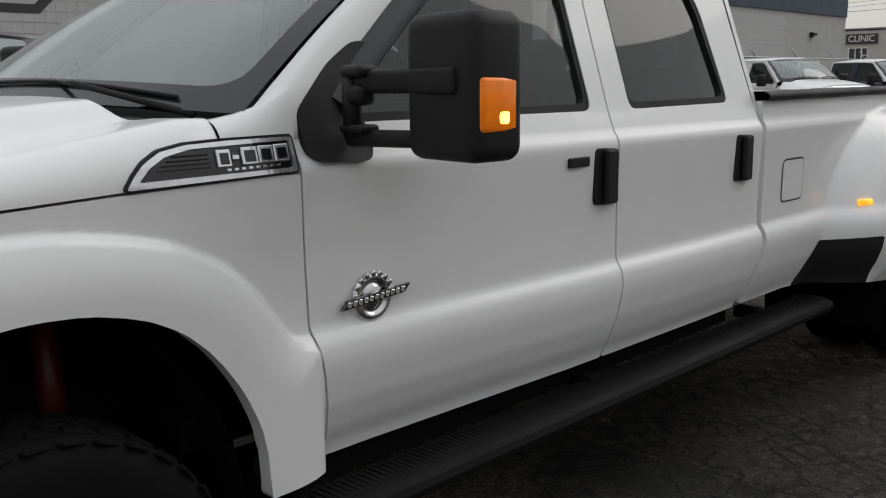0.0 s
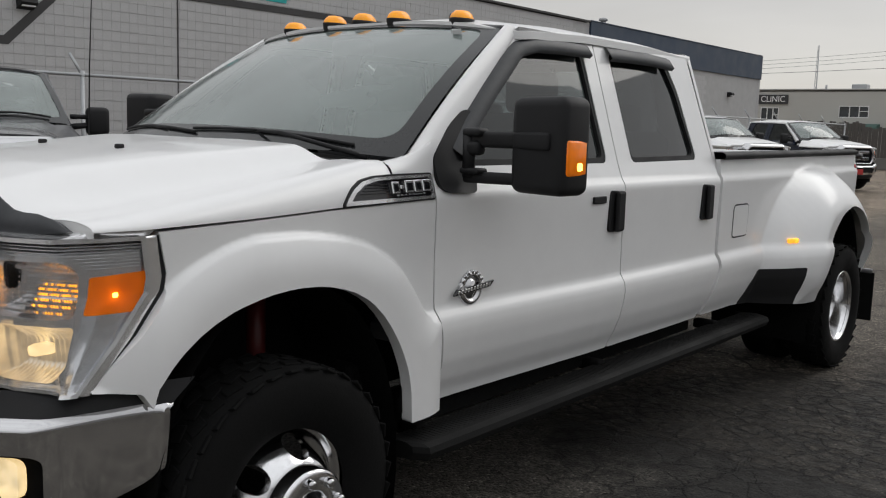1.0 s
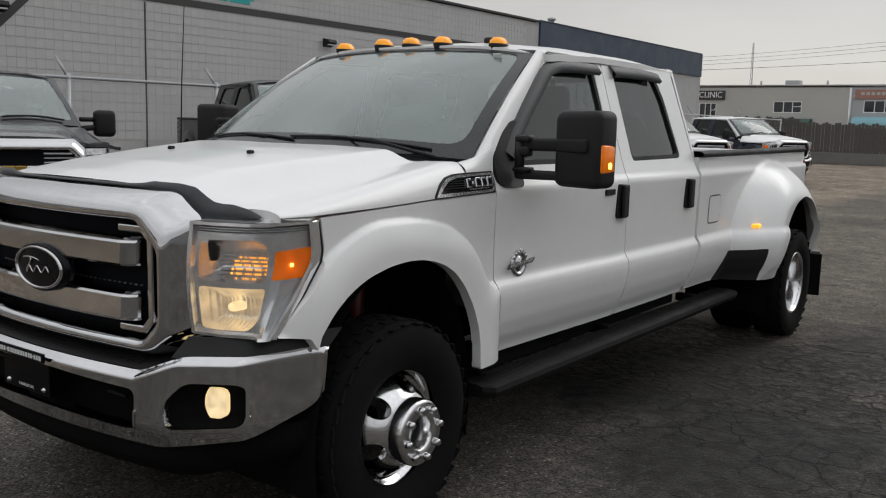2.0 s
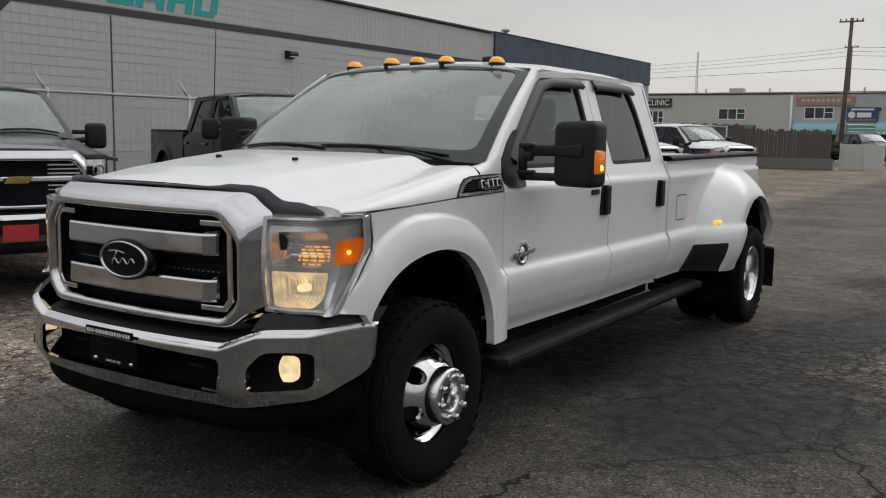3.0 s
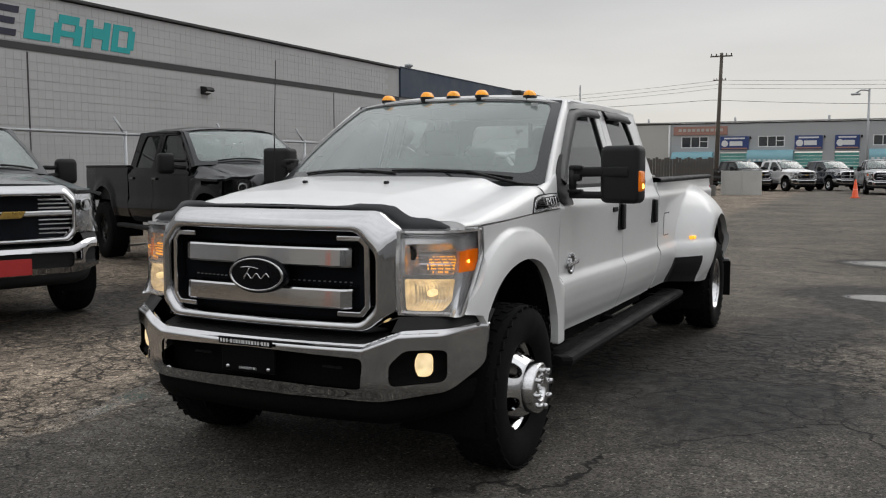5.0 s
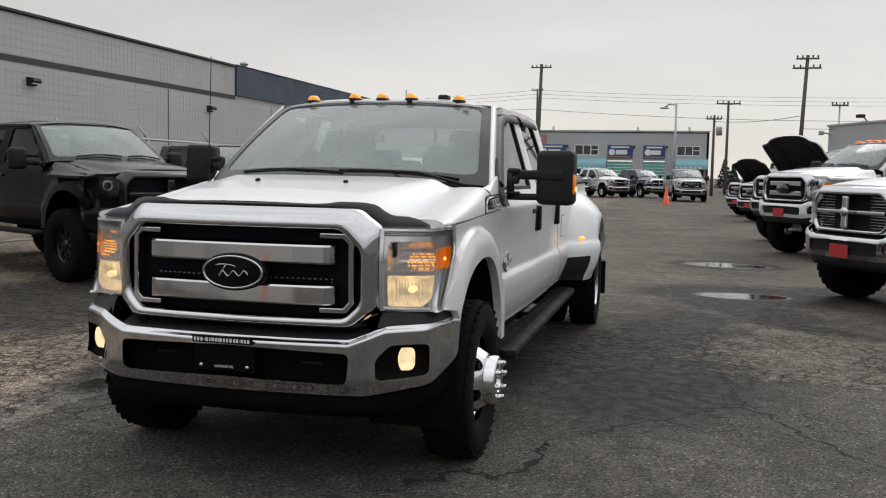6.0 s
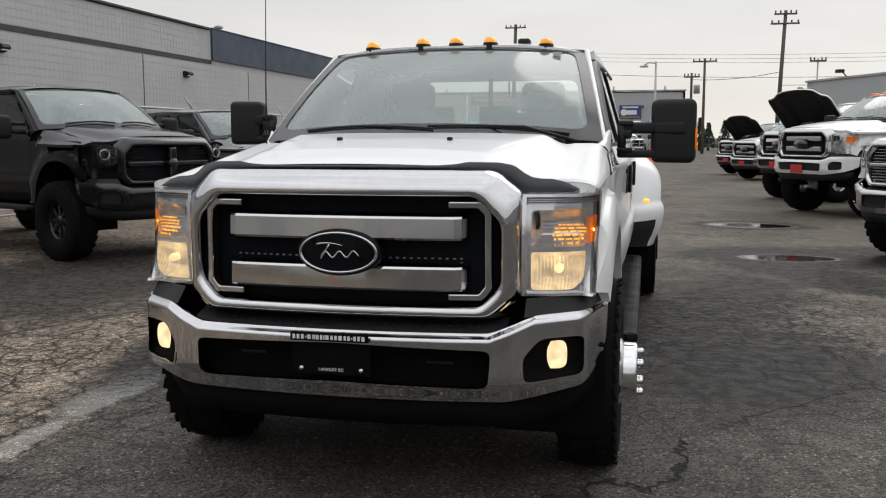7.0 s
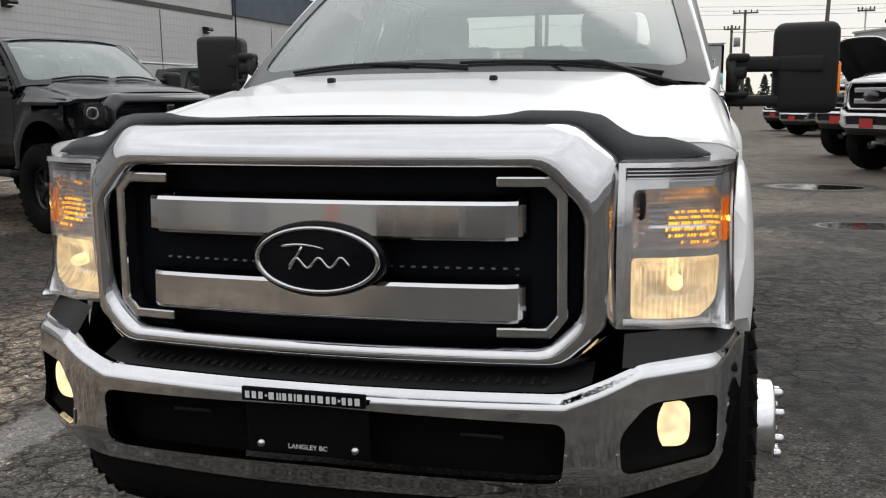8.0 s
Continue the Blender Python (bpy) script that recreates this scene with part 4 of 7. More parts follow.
mesh("steering_wheel", *moved(join(ringvf, box((0, 0, 0), (0.34, 0.03, 0.05), 0.01), box((0, 0, -0.06), (0.05, 0.03, 0.20), 0.01), box((0, 0.0, 0), (0.14, 0.05, 0.12), 0.02)), pose(0.42, 2.03, 1.28, -25)), DASH, TRUCK, "black steering wheel")
mesh("cabin_floor", *join(box((0, 2.55, 0.80), (1.76, 2.2, 0.06), 0.01), box((0, 2.95, 1.880), (1.44, 1.56, 0.02), 0.005)), SEAT, TRUCK, "", False)


# ---- the nose of the white pickup ----
def bow(x):
    return 0.14 * np.asarray(x, float) ** 2


def octagon(w, z0, z1, cut, y, drop=1.05, n=3):
    pts = rounded([(-w + cut, z1), (w - cut, z1), (w, z1 - cut * drop), (w, z0 + 0.07), (w - 0.07, z0), (-w + 0.07, z0), (-w, z0 + 0.07), (-w, z1 - cut * drop)], 0.03, n)
    out = []
    for k in range(len(pts)):
        a, b = pts[k], pts[(k + 1) % len(pts)]
        steps = 8 if abs(b[0] - a[0]) > 0.4 else 1
        for s in range(steps):
            x, z = a[0] + (b[0] - a[0]) * s / steps, a[1] + (b[1] - a[1]) * s / steps
            out.append((x, y + float(bow(x)), z))
    return out


rings = [octagon(0.666, 0.752, 1.290, 0.105, 0.262, 0.8), octagon(0.662, 0.754, 1.2985, 0.108, 0.205, 0.84), octagon(0.645, 0.758, 1.289, 0.106, 0.150, 0.88), octagon(0.622, 0.763, 1.262, 0.100, 0.100, 0.95), octagon(0.602, 0.773, 1.232, 0.095, 0.078),
         octagon(0.590, 0.788, 1.214, 0.093, 0.074), octagon(0.580, 0.804, 1.204, 0.09, 0.082), octagon(0.570, 0.812, 1.198, 0.085, 0.125), octagon(0.564, 0.816, 1.193, 0.085, 0.165)]
grille = mesh("grille", *strip(rings, True), CHROME, TRUCK, "large chrome grille surround")
mesh("grille_mesh", *sheet(sdf([(p[0], p[2]) for p in octagon(0.60, 0.79, 1.22, 0.08, 0)]), -0.65, 0.65, 0.75, 1.25, 0.03, lambda x, z: (x, 0.168 + bow(x), z)), NAVY, grille, "black grille mesh")
holes = join(*[box((x, 0.155 + float(bow(x)), z), (0.009, 0.006, 0.004), 0.0, 1) for z in (0.974,) for x in np.arange(-0.43, 0.44, 0.026)])
mesh("mesh_ribs", *holes, STEEL, grille, "", False)
for z0, z1, tip in ((1.046, 1.144, 0.0018), (0.864, 0.964, 0.0019)):
    prof = [(0.150, z1 - 0.004), (0.128, z1), (0.111, z1 - 0.003), (0.0835 + tip * 1.9 + 0.004, z1 - 0.014), (0.0825 + tip * 1.9, z1 - 0.022), (0.0825, z0 + 0.008), (0.088, z0), (0.150, z0 + 0.003)]
    rows = []
    for x in [-0.460, -0.455, -0.440] + list(np.linspace(-0.415, 0.415, 60)) + [0.440, 0.455, 0.460]:
        end = 0.040 if abs(x) > 0.457 else (0.028 if abs(x) > 0.45 else (0.010 if abs(x) > 0.42 else 0.0))
        q = 0.012 if abs(x) > 0.457 else 0.0
        rows.append([(x, max(py, py + end) + float(bow(x)), z0 + (pz - z0) * (1 - 2 * q) + q * 0.09) for py, pz in prof])
    vf = strip(rows, True)
    vf[1].append(tuple(range(8)))
    vf[1].append(tuple(range(8 * (len(rows) - 1), 8 * len(rows)))[::-1])
    mesh("grille_bar", *vf, CHROME, grille, "broad chrome grille bar", False)
for s in (1, -1):
    outer = [(0.392, 1.184), (0.507, 1.184), (0.544, 1.146), (0.546, 0.872), (0.510, 0.830), (0.392, 0.830), (0.392, 0.854), (0.499, 0.854), (0.522, 0.882), (0.520, 1.136), (0.496, 1.160), (0.392, 1.160)]
    vf = prism([(q[0] * s, q[1]) for q in outer], 0.096, 0.150, "y", 0.005)
    mesh("grille_bracket", [(q[0], q[1] + float(bow(q[0])), q[2]) for q in vf[0]], vf[1], CHROME, grille, "chrome inner bracket", False)
oval = lambda a, b, y: [(a * math.cos(t), y + 0.2 * (a * math.cos(t)) ** 2, 1.000 + b * math.sin(t)) for t in np.linspace(0, 2 * math.pi, 48, endpoint=False)]
emblem = mesh("emblem", *strip([oval(0.159, 0.086, 0.10), oval(0.157, 0.084, 0.068), oval(0.147, 0.075, 0.062), oval(0.145, 0.073, 0.064)], True), EMBLEMBLACK, TRUCK, "black oval emblem")
mesh("emblem_rim", *strip([oval(0.148, 0.076, 0.064), oval(0.146, 0.074, 0.056), oval(0.139, 0.068, 0.056), oval(0.137, 0.066, 0.064)], True), CHROME, emblem, "chrome oval rim")
vf = strip([oval(0.139, 0.068, 0.064), oval(0.07, 0.03, 0.060), oval(0.01, 0.005, 0.059)], True)
vf[1].append(tuple(range(96, 144)))
mesh("emblem_field", *vf, EMBLEMBLACK, emblem, "black emblem field")
wave = [(x, 0.056 + 0.1 * x * x, 0.992 + 0.3 * (x + 0.07) * 0.12 + 0.011 * math.sin(x * 120.0 + 0.6)) for x in np.linspace(-0.062, 0.080, 46)]
flag = [(-0.078 + 0.098 * t, 0.057, 1.030 + 0.006 * math.sin(3.1 * t) - 0.004 * t) for t in np.linspace(0, 1, 9)]
stem = [(-0.030 - 0.032 * t, 0.057, 1.030 - 0.052 * t) for t in np.linspace(0, 1, 6)]
marks = join(tube(wave, 0.0032, 8), tube(flag, 0.0040, 8, 0.0020), tube(stem, 0.0036, 8))
mesh("emblem_mark", *marks, CHROME, emblem, "plain silver strokes")


# Headlamps: s runs from the grille round to the fender, v from foot to head
def lamp_at(s, v, deep=0.0):
    s, v = np.asarray(s, float), np.asarray(v, float)
    x = np.interp(s, [0, 0.06, 0.60, 0.8, 1.0], [0.643, 0.674, 0.846, 0.884, 0.902]) - 0.002 * (1 - v) * s
    reach = np.interp(v, [0, 0.33, 0.62, 0.72, 1.0], [0.246, 0.365, 0.446, 0.452, 0.432])
    y = np.interp(s, [0, 0.3, 0.60, 0.8, 1.0], [0.215, 0.24, 0.29, 0.345, 0.43])
    y = y + smoothstep(0.55, 1.0, s) * (reach - 0.36) + deep
    z = np.interp(v, [0, 1], [0.840, 1.207]) - 0.004 * s * (1 - v)
    return x - 0.4 * deep * smoothstep(0.6, 1, s), y - 0.03 * np.sin(np.pi * v) * (1 - 0.5 * s) * 0.6, z


for sgn in (1, -1):
    pick = (lambda q: q) if sgn > 0 else flip
    full = lambda u, v: np.maximum(np.abs(u - 0.5) - 0.5, np.abs(v - 0.5) - 0.5)
    body = mesh("headlamp", *pick(sheet(full, -0.02, 1.02, -0.02, 1.02, 0.05, lambda s, v: lamp_at(s, v, 0.11))), SILVER, TRUCK, "clear headlamp with lit low beam")
    cover = mesh("lamp_cover", *pick(sheet(full, -0.02, 1.02, -0.02, 1.02, 0.04, lamp_at)), LENS, body, "clear lens")
    cover.visible_shadow = False
    rim2 = minus(full, sdf([(0.03, 0.025), (0.972, 0.025), (0.972, 0.972), (0.03, 0.972)]))
    mesh("lamp_rim", *pick(sheet(rim2, -0.02, 1.02, -0.02, 1.02, 0.012, lambda s, v: lamp_at(s, v, -0.003), (0, 0.03, 0))), SILVER, body, "silver lamp edge")
    mesh("lamp_gasket", *pick(sheet(minus(lambda u, v: full(u, v) - 0.014, full), -0.05, 1.05, -0.05, 1.05, 0.0075, lambda s, v: lamp_at(np.clip(s, -0.03, 1.03), v, 0.004), (0, 0.05, 0))), PLASTIC, body, "dark gap round the lamp")
    up = rounded([(0.06, 0.485), (0.690, 0.485), (0.695, 0.79), (0.62, 0.855), (0.06, 0.840)], 0.05)
    lo = rounded([(0.06, 0.055), (0.52, 0.055), (0.67, 0.18), (0.70, 0.435), (0.06, 0.435)], 0.04)
    am = rounded([(0.735, 0.50), (0.955, 0.50), (0.955, 0.765), (0.735, 0.745)], 0.015)
    ups, los = sdf(up), sdf(lo)
    frame_shape = minus(sdf([(0.03, 0.025), (0.972, 0.025), (0.972, 0.90), (0.03, 0.90)]), ups, los, sdf(am))
    mesh("lamp_bezel", *pick(sheet(frame_shape, 0, 1.0, 0, 1, 0.011, lambda s, v: lamp_at(s, v, 0.016), (0, 0.022, 0))), SILVER, body, "silver lamp bezel")
    ribs = join(*[strip([[tuple(float(q) for q in lamp_at(s, vv, dd)) for s in np.linspace(s0, 0.965, 14)] for vv, dd in ((v0, 0.030), (v0 + 0.006, 0.010), (v0 + 0.013, 0.010), (v0 + 0.019, 0.030))]) for v0, s0 in ((0.898, 0.035), (0.919, 0.035), (0.940, 0.035), (0.79, 0.73), (0.812, 0.715), (0.834, 0.70), (0.856, 0.68), (0.877, 0.05))])
    mesh("lamp_ribs", *pick(ribs), SILVER, body, "silver ribs", False)
    bowl = lambda f: (lambda s, v: lamp_at(s, v, 0.018 + 0.062 * (1 - (1 - np.clip(-f(s, v) / 0.13, 0, 1)) ** 2)))
    fluted = lambda s, v: lamp_at(s, v, 0.018 + 0.058 * (1 - (1 - np.clip(-los(s, v) / 0.13, 0, 1)) ** 2) + 0.0032 * np.sin(2 * np.pi * 26 * s))
    low = mesh("low_beam", *pick(sheet(los, 0, 0.75, 0, 0.5, 0.0085, fluted)), LAMP, body, "warm lit low beam reflector")
    p = [float(q) for q in lamp_at(0.36, 0.26, 0.055)]
    mesh("bulb", *pick(moved(lathe([(0.0, -0.030), (0.012, -0.027), (0.016, -0.015), (0.016, 0.03)], 20, "y"), pose(*p))), FOGLIT, body, "bright low beam bulb")
    mesh("turn_reflector", *pick(sheet(ups, 0, 0.75, 0.45, 1, 0.012, bowl(ups))), SILVER, body, "faceted turn reflector")
    deep_up = bowl(ups)
    dots, facets = [], []
    for i in range(28):
        for j in range(9):
            s, v = 0.095 + 0.0215 * i, 0.515 + 0.034 * j
            if float(ups(s, v)) > -0.02:
                continue
            px, py, pz = [float(q) for q in deep_up(s, v)]
            lit = (i - 18) ** 2 / 80 + (j - 2.6) ** 2 / 9 < 0.75 + 0.6 * ((i * 7 + j * 13) % 5) / 4
            if lit and (i + j) % 4:
                dots.append(box((px, py - 0.003, pz), (0.0042, 0.004, 0.0058), 0.001, 1))
            else:
                facets.append(box((px, py - 0.003, pz), (0.0046, 0.006, 0.0080), 0.002, 1))
    tagged(mesh("turn_facets", *pick(join(*dots)), AMBERLIT, body, "lit amber facets", False), kind="stuff")
    tagged(mesh("clear_facets", *pick(join(*facets)), SILVER, body, "silver reflector facets", False), kind="stuff")
    mesh("amber_reflector", *pick(sheet(sdf(am), 0.6, 1, 0.45, 0.85, 0.015, lambda s, v: lamp_at(s, v, 0.014), (0, 0.02, 0))), AMBER, body, "amber side lens")
    p = [float(q) for q in lamp_at(0.84, 0.62, 0.012)]
    mesh("amber_bulb", *pick(box(p, (0.006, 0.014, 0.012), 0.003)), AMBERHOT, body, "small lit bulb")
    cap = [[tuple(float(q) for q in lamp_at(s, 1.0, 0.0)), tuple(float(q) for q in lamp_at(s, 1.012, 0.02)),
            (float(lamp_at(s, 1.0)[0]), max(float(lamp_at(s, 1.0)[1]) + 0.03, float(nose(lamp_at(s, 1.0)[0])) + 0.01), 1.222 - 0.004 * (1 - s))] for s in np.linspace(0, 0.985, 16)]
    mesh("lamp_top", *pick(strip(cap)), SILVER, body, "silver top of the lamp")
    wall = [[tuple(float(q) for q in lamp_at(0.0, v, dd)) for dd in (0.002, 0.05, 0.13)] for v in np.linspace(0, 1, 9)]
    mesh("lamp_wall", *pick(strip(wall)), SILVER, body, "silver inner side of the lamp")
    mesh("lamp_housing", *pick(sheet(full, -0.02, 1.02, -0.02, 1.02, 0.1, lambda s, v: lamp_at(s, v, 0.13))), UNDER, body)


# Bumper: chrome skin with an air slot and two fog openings
def bump_y(x, z):
    a = np.abs(x)
    plan = 0.008 + 0.145 * np.minimum(a, 0.6) ** 2 + 0.20 * smoothstep(0.58, 0.98, a) + 0.27 * smoothstep(0.83, 0.942, a) ** 2
    top = np.interp(a, [0, 0.55, 0.62, 0.70, 1.0], [0.723, 0.723, 0.751, 0.785, 0.789])
    return plan + 0.032 * smoothstep(0.022, 0.0, top - z) + 0.05 * smoothstep(0.57, 0.45, z)


bump_shape = sdf(rounded([(-0.940, 0.790), (-0.70, 0.786), (-0.62, 0.752), (-0.55, 0.724), (0.55, 0.724), (0.62, 0.752), (0.70, 0.786), (0.940, 0.790), (0.932, 0.60), (0.875, 0.520), (0.60, 0.474), (-0.60, 0.474), (-0.875, 0.520), (-0.932, 0.60)], 0.03))
slot = sdf(rounded([(-0.556, 0.668), (0, 0.684), (0.556, 0.668), (0.548, 0.540), (0.52, 0.530), (0, 0.542), (-0.52, 0.530), (-0.548, 0.540)], 0.03))
fog_poly = rounded([(0.664, 0.640), (0.722, 0.706), (0.868, 0.704), (0.868, 0.566), (0.670, 0.552)], 0.025)
fog = sdf(fog_poly)
fog2 = sdf([(-p[0], p[1]) for p in fog_poly][::-1])
bumper = mesh("front_bumper", *sheet(minus(bump_shape, slot, fog, fog2), -1.0, 1.0, 0.44, 0.82, 0.0066, lambda x, z: (x, bump_y(x, z), z), (0, 0.016, 0)), CHROME, TRUCK, "chrome front bumper")
for nm, f, poly in (("slot_lip", slot, 0), ("fog_lip", fog, 1), ("fog_lip", fog2, 1)):
    lip = minus(lambda u, v, f=f: f(u, v) - 0.006, f)
    low = both_of(lip, lambda u, v: v - 0.60)
    mesh(nm, *sheet(low, -1.0, 1.0, 0.46, 0.90, 0.005, lambda x, z: (x, bump_y(x, z) - 0.004, z), (0, 0.02, 0)), CHROME, bumper)
mesh("slot_panel", *sheet(lambda u, v: slot(u, v) - 0.02, -0.7, 0.7, 0.46, 0.75, 0.03, lambda x, z: (x, 0.11 + 0.15 * x * x, z)), UNDER, bumper, "black air slot panel")
for x, z in ((-0.36, 0.608), (0.36, 0.602)):
    mesh("slot_slit", *box((x, 0.124, z), (0.10, 0.012, 0.010), 0.003), PLASTIC, bumper, "", False)
for sgn in (1, -1):
    pick = (lambda q: q) if sgn > 0 else flip
    cup = mesh("fog_recess", *pick(sheet(lambda u, v: fog(u, v) - 0.02, 0.55, 0.95, 0.5, 0.8, 0.02, lambda x, z: (x, bump_y(x, z) + 0.055 - 0.05 * smoothstep(-0.01, 0.012, fog(x, z)), z))), UNDER, TRUCK, "black fog lamp recess")
    vf = sheet(sdf(rounded([(-0.047, -0.050), (0.047, -0.050), (0.047, 0.050), (-0.047, 0.050)], 0.030)), -0.06, 0.06, -0.07, 0.07, 0.008, lambda x, z: (x, -0.018 * (1 - (x / 0.06) ** 2 - (z / 0.07) ** 2), z), (0, 0.04, 0))
    mesh("fog_lamp", *pick(moved(vf, pose(0.762, 0.205, 0.634, 0, 0, 12))), FOGLIT, cup, "warm lit fog lamp")
pad = sheet(lambda x, z: np.maximum(np.abs(x) - 0.60, np.abs(z - 0.5) - 0.5), -0.62, 0.62, -0.02, 1.02, 0.05, lambda x, z: (x, 0.042 + 0.15 * x * x + 0.13 * z, 0.722 + 0.036 * z))
mesh("bumper_step_pad", *pad, PLASTIC, bumper, "ribbed black step pad")
mesh("pad_ribs", *join(*[box((x, 0.100 + 0.15 * x * x, 0.7395), (0.008, 0.07, 0.004), 0.001, 1) for x in np.arange(-0.5, 0.51, 0.025)]), PLASTIC, bumper, "", False)
fill = join(*[sheet(lambda x, z: np.maximum(np.abs(x - 0.80) - 0.135, np.abs(z - 0.5) - 0.5), 0.60, 1.0, -0.02, 1.02, 0.03, lambda x, z: (x, bump_y(x, 0.7) + 0.030 + 0.07 * z, 0.780 + 0.058 * z))])
two("bumper_filler", fill, PLASTIC, bumper, "black gap filler")
val = [(0.10, 0.488), (0.085, 0.478), (0.100, 0.41), (0.14, 0.362), (0.32, 0.355)]
rows = []
for x in np.linspace(-0.90, 0.90, 25):
    k = float(smoothstep(0.62, 0.90, abs(x)))
    rows.append([(x, py + float(bump_y(x, 0.6)) - 0.03 + 0.08 * k, pz + 0.045 * k) for py, pz in val])
mesh("air_dam", *strip(rows), UNDER, TRUCK, "black lower air dam")
plate = mesh("dealer_plate", *box((-0.015, 0.018, 0.630), (0.292, 0.008, 0.132), 0.003), PLATE, TRUCK, "black dealer plate", False)
strip_ob = mesh("plate_strip", *box((-0.015, -0.002, 0.705), (0.292, 0.010, 0.032), 0.003), PLATE, plate, "black strip along the plate", False)
widths = (12, 12, 12, 6, 15, 5, 5, 11, 10, 5, 14, 11, 11, 15, 10, 11, 6, 11, 11, 14)
x0 = -0.152
for k, w in enumerate(widths):
    w = w / 1000
    mesh("plate_bar", *box((x0 + w / 2, -0.0075, 0.704), (w * 0.82, 0.002, 0.016 if k not in (3, 16) else 0.005)), INK, strip_ob, "plain white bar", False)
    x0 += w * 1.335
town = bpy.data.curves.new("town_lettering", "FONT")
town.body, town.size, town.align_x, town.align_y, town.extrude = "LANGLEY BC", 0.0155, "CENTER", "CENTER", 0.0005
town.materials.append(INK)
town_ob = new("town_lettering", town)
town_ob.parent = plate
town_ob.matrix_basis = pose(-0.015, 0.0132, 0.582, 90) @ Matrix.Diagonal((1.05, 1, 1, 1))
for x in (-0.127, 0.097):
    mesh("plate_bolt", *lathe([(0.0, 0.005), (0.007, 0.006), (0.010, 0.015)], 12, "y", (x, 0, 0.584)), CHROME, plate, "chrome bolt")


# Behind the windscreen foot the cab and bed run two percent longer
for ob in TRUCK.children_recursive:
    if ob.location.y > 1.7:
        ob.location.y += 0.02 * (ob.location.y - 1.7)
    elif ob.type == "MESH" and ob.parent.location.y < 1.7:
        for v in ob.data.vertices:
            v.co.y += 0.02 * max(0.0, v.co.y - 1.7)


# ---- ground: old asphalt, cracked, wet in places ----
def asphalt():
    m, n, l, b = bare("old_asphalt")
    geo = n.new("ShaderNodeNewGeometry")

    def noise_of(scale, detail=4.0, rough=0.55):
        t = n.new("ShaderNodeTexNoise")
        t.inputs["Scale"].default_value, t.inputs["Detail"].default_value, t.inputs["Roughness"].default_value = scale, detail, rough
        l.new(geo.outputs["Position"], t.inputs["Vector"])
        return t

    def math_of(op, a, c, clamp=False):
        t = n.new("ShaderNodeMath")
        t.operation, t.use_clamp = op, clamp
        for k, v in enumerate((a, c)):
            if isinstance(v, (int, float)):
                t.inputs[k].default_value = v
            elif v is not None:
                l.new(v, t.inputs[k])
        return t.outputs[0]

    def span(v, a, c, d=0.0, e=1.0):
        t = n.new("ShaderNodeMapRange")
        t.interpolation_type = "SMOOTHSTEP"
        l.new(v, t.inputs[0])
        for k, q in enumerate((a, c, d, e)):
            t.inputs[k + 1].default_value = q
        return t.outputs[0]

    edge = noise_of(1.6, 6.0, 0.65).outputs[0]
    fine_edge = noise_of(9.0, 4.0, 0.6).outputs[0]

    def patch(cx, cy, rx, ry, turn, soft, ragged):
        mp = n.new("ShaderNodeMapping")
        mp.vector_type = "TEXTURE"
        mp.inputs["Location"].default_value, mp.inputs["Rotation"].default_value, mp.inputs["Scale"].default_value = (cx, cy, 0), (0, 0, radians(turn)), (rx, ry, 1)
        l.new(geo.outputs["Position"], mp.inputs[0])
        ln = n.new("ShaderNodeVectorMath")
        ln.operation = "LENGTH"
        l.new(mp.outputs[0], ln.inputs[0])
        d = math_of("ADD", ln.outputs["Value"], math_of("MULTIPLY", math_of("SUBTRACT", edge, 0.5), ragged))
        d = math_of("ADD", d, math_of("MULTIPLY", math_of("SUBTRACT", fine_edge, 0.5), ragged * 0.5))
        return span(d, 1.0 + soft, 1.0 - soft)

    def most(items):
        out = items[0]
        for i in items[1:]:
            out = math_of("MAXIMUM", out, i)
        return out

    # Wet areas, and plain darker patches beside and under the truck, in one mask
    wet_and_dark = most([patch(1.75, 2.95, 0.75, 1.3, -10, 0.5, 1.3), patch(1.15, 3.9, 0.85, 1.35, -20, 0.30, 1.2), patch(1.75, 3.45, 0.6, 0.8, -60, 0.4, 1.5), patch(1.9, 5.3, 0.6, 1.7, -12, 0.5, 1.5), patch(-1.95, 2.3, 0.30, 1.2, 10, 0.4, 1.4), patch(0.95, 3.75, 0.55, 0.90, 0, 0.35, 0.9), patch(2.75, 8.3, 1.35, 1.05, 0, 0.25, 0.9), patch(5.2, 9.0, 2.2, 1.0, 8, 0.3, 1.0), patch(2.6, 7.0, 0.5, 1.2, 40, 0.4, 1.4), patch(-4.6, 4.5, 1.6, 2.8, 0, 0.4, 1.2), patch(3.0, 6.0, 0.25, 0.9, 55, 0.4, 1.5), patch(2.73, 12.4, 1.0, 0.75, 0, 0.2, 0.5)])
    pool = most([patch(-1.755, 0.62, 0.075, 0.42, 3, 0.22, 2.4), patch(-1.80, 1.40, 0.15, 0.52, 2, 0.20, 2.2), patch(2.70, 8.2, 0.55, 0.30, 0, 0.15, 0.5), patch(2.73, 12.4, 0.62, 0.42, 0, 0.3, 0.5)])
    broken = most([patch(1.9, 3.5, 1.1, 2.2, -8, 0.5, 1.0), patch(-2.4, 1.6, 1.3, 3.0, 10, 0.5, 1.0), patch(0.2, -0.9, 2.5, 0.8, 0, 0.5, 1.2), patch(3.6, 5.4, 1.6, 1.6, 0, 0.6, 1.2), patch(-5.0, 4.0, 2.5, 3.0, 0, 0.5, 1.0)])

    xyz = n.new("ShaderNodeSeparateXYZ")
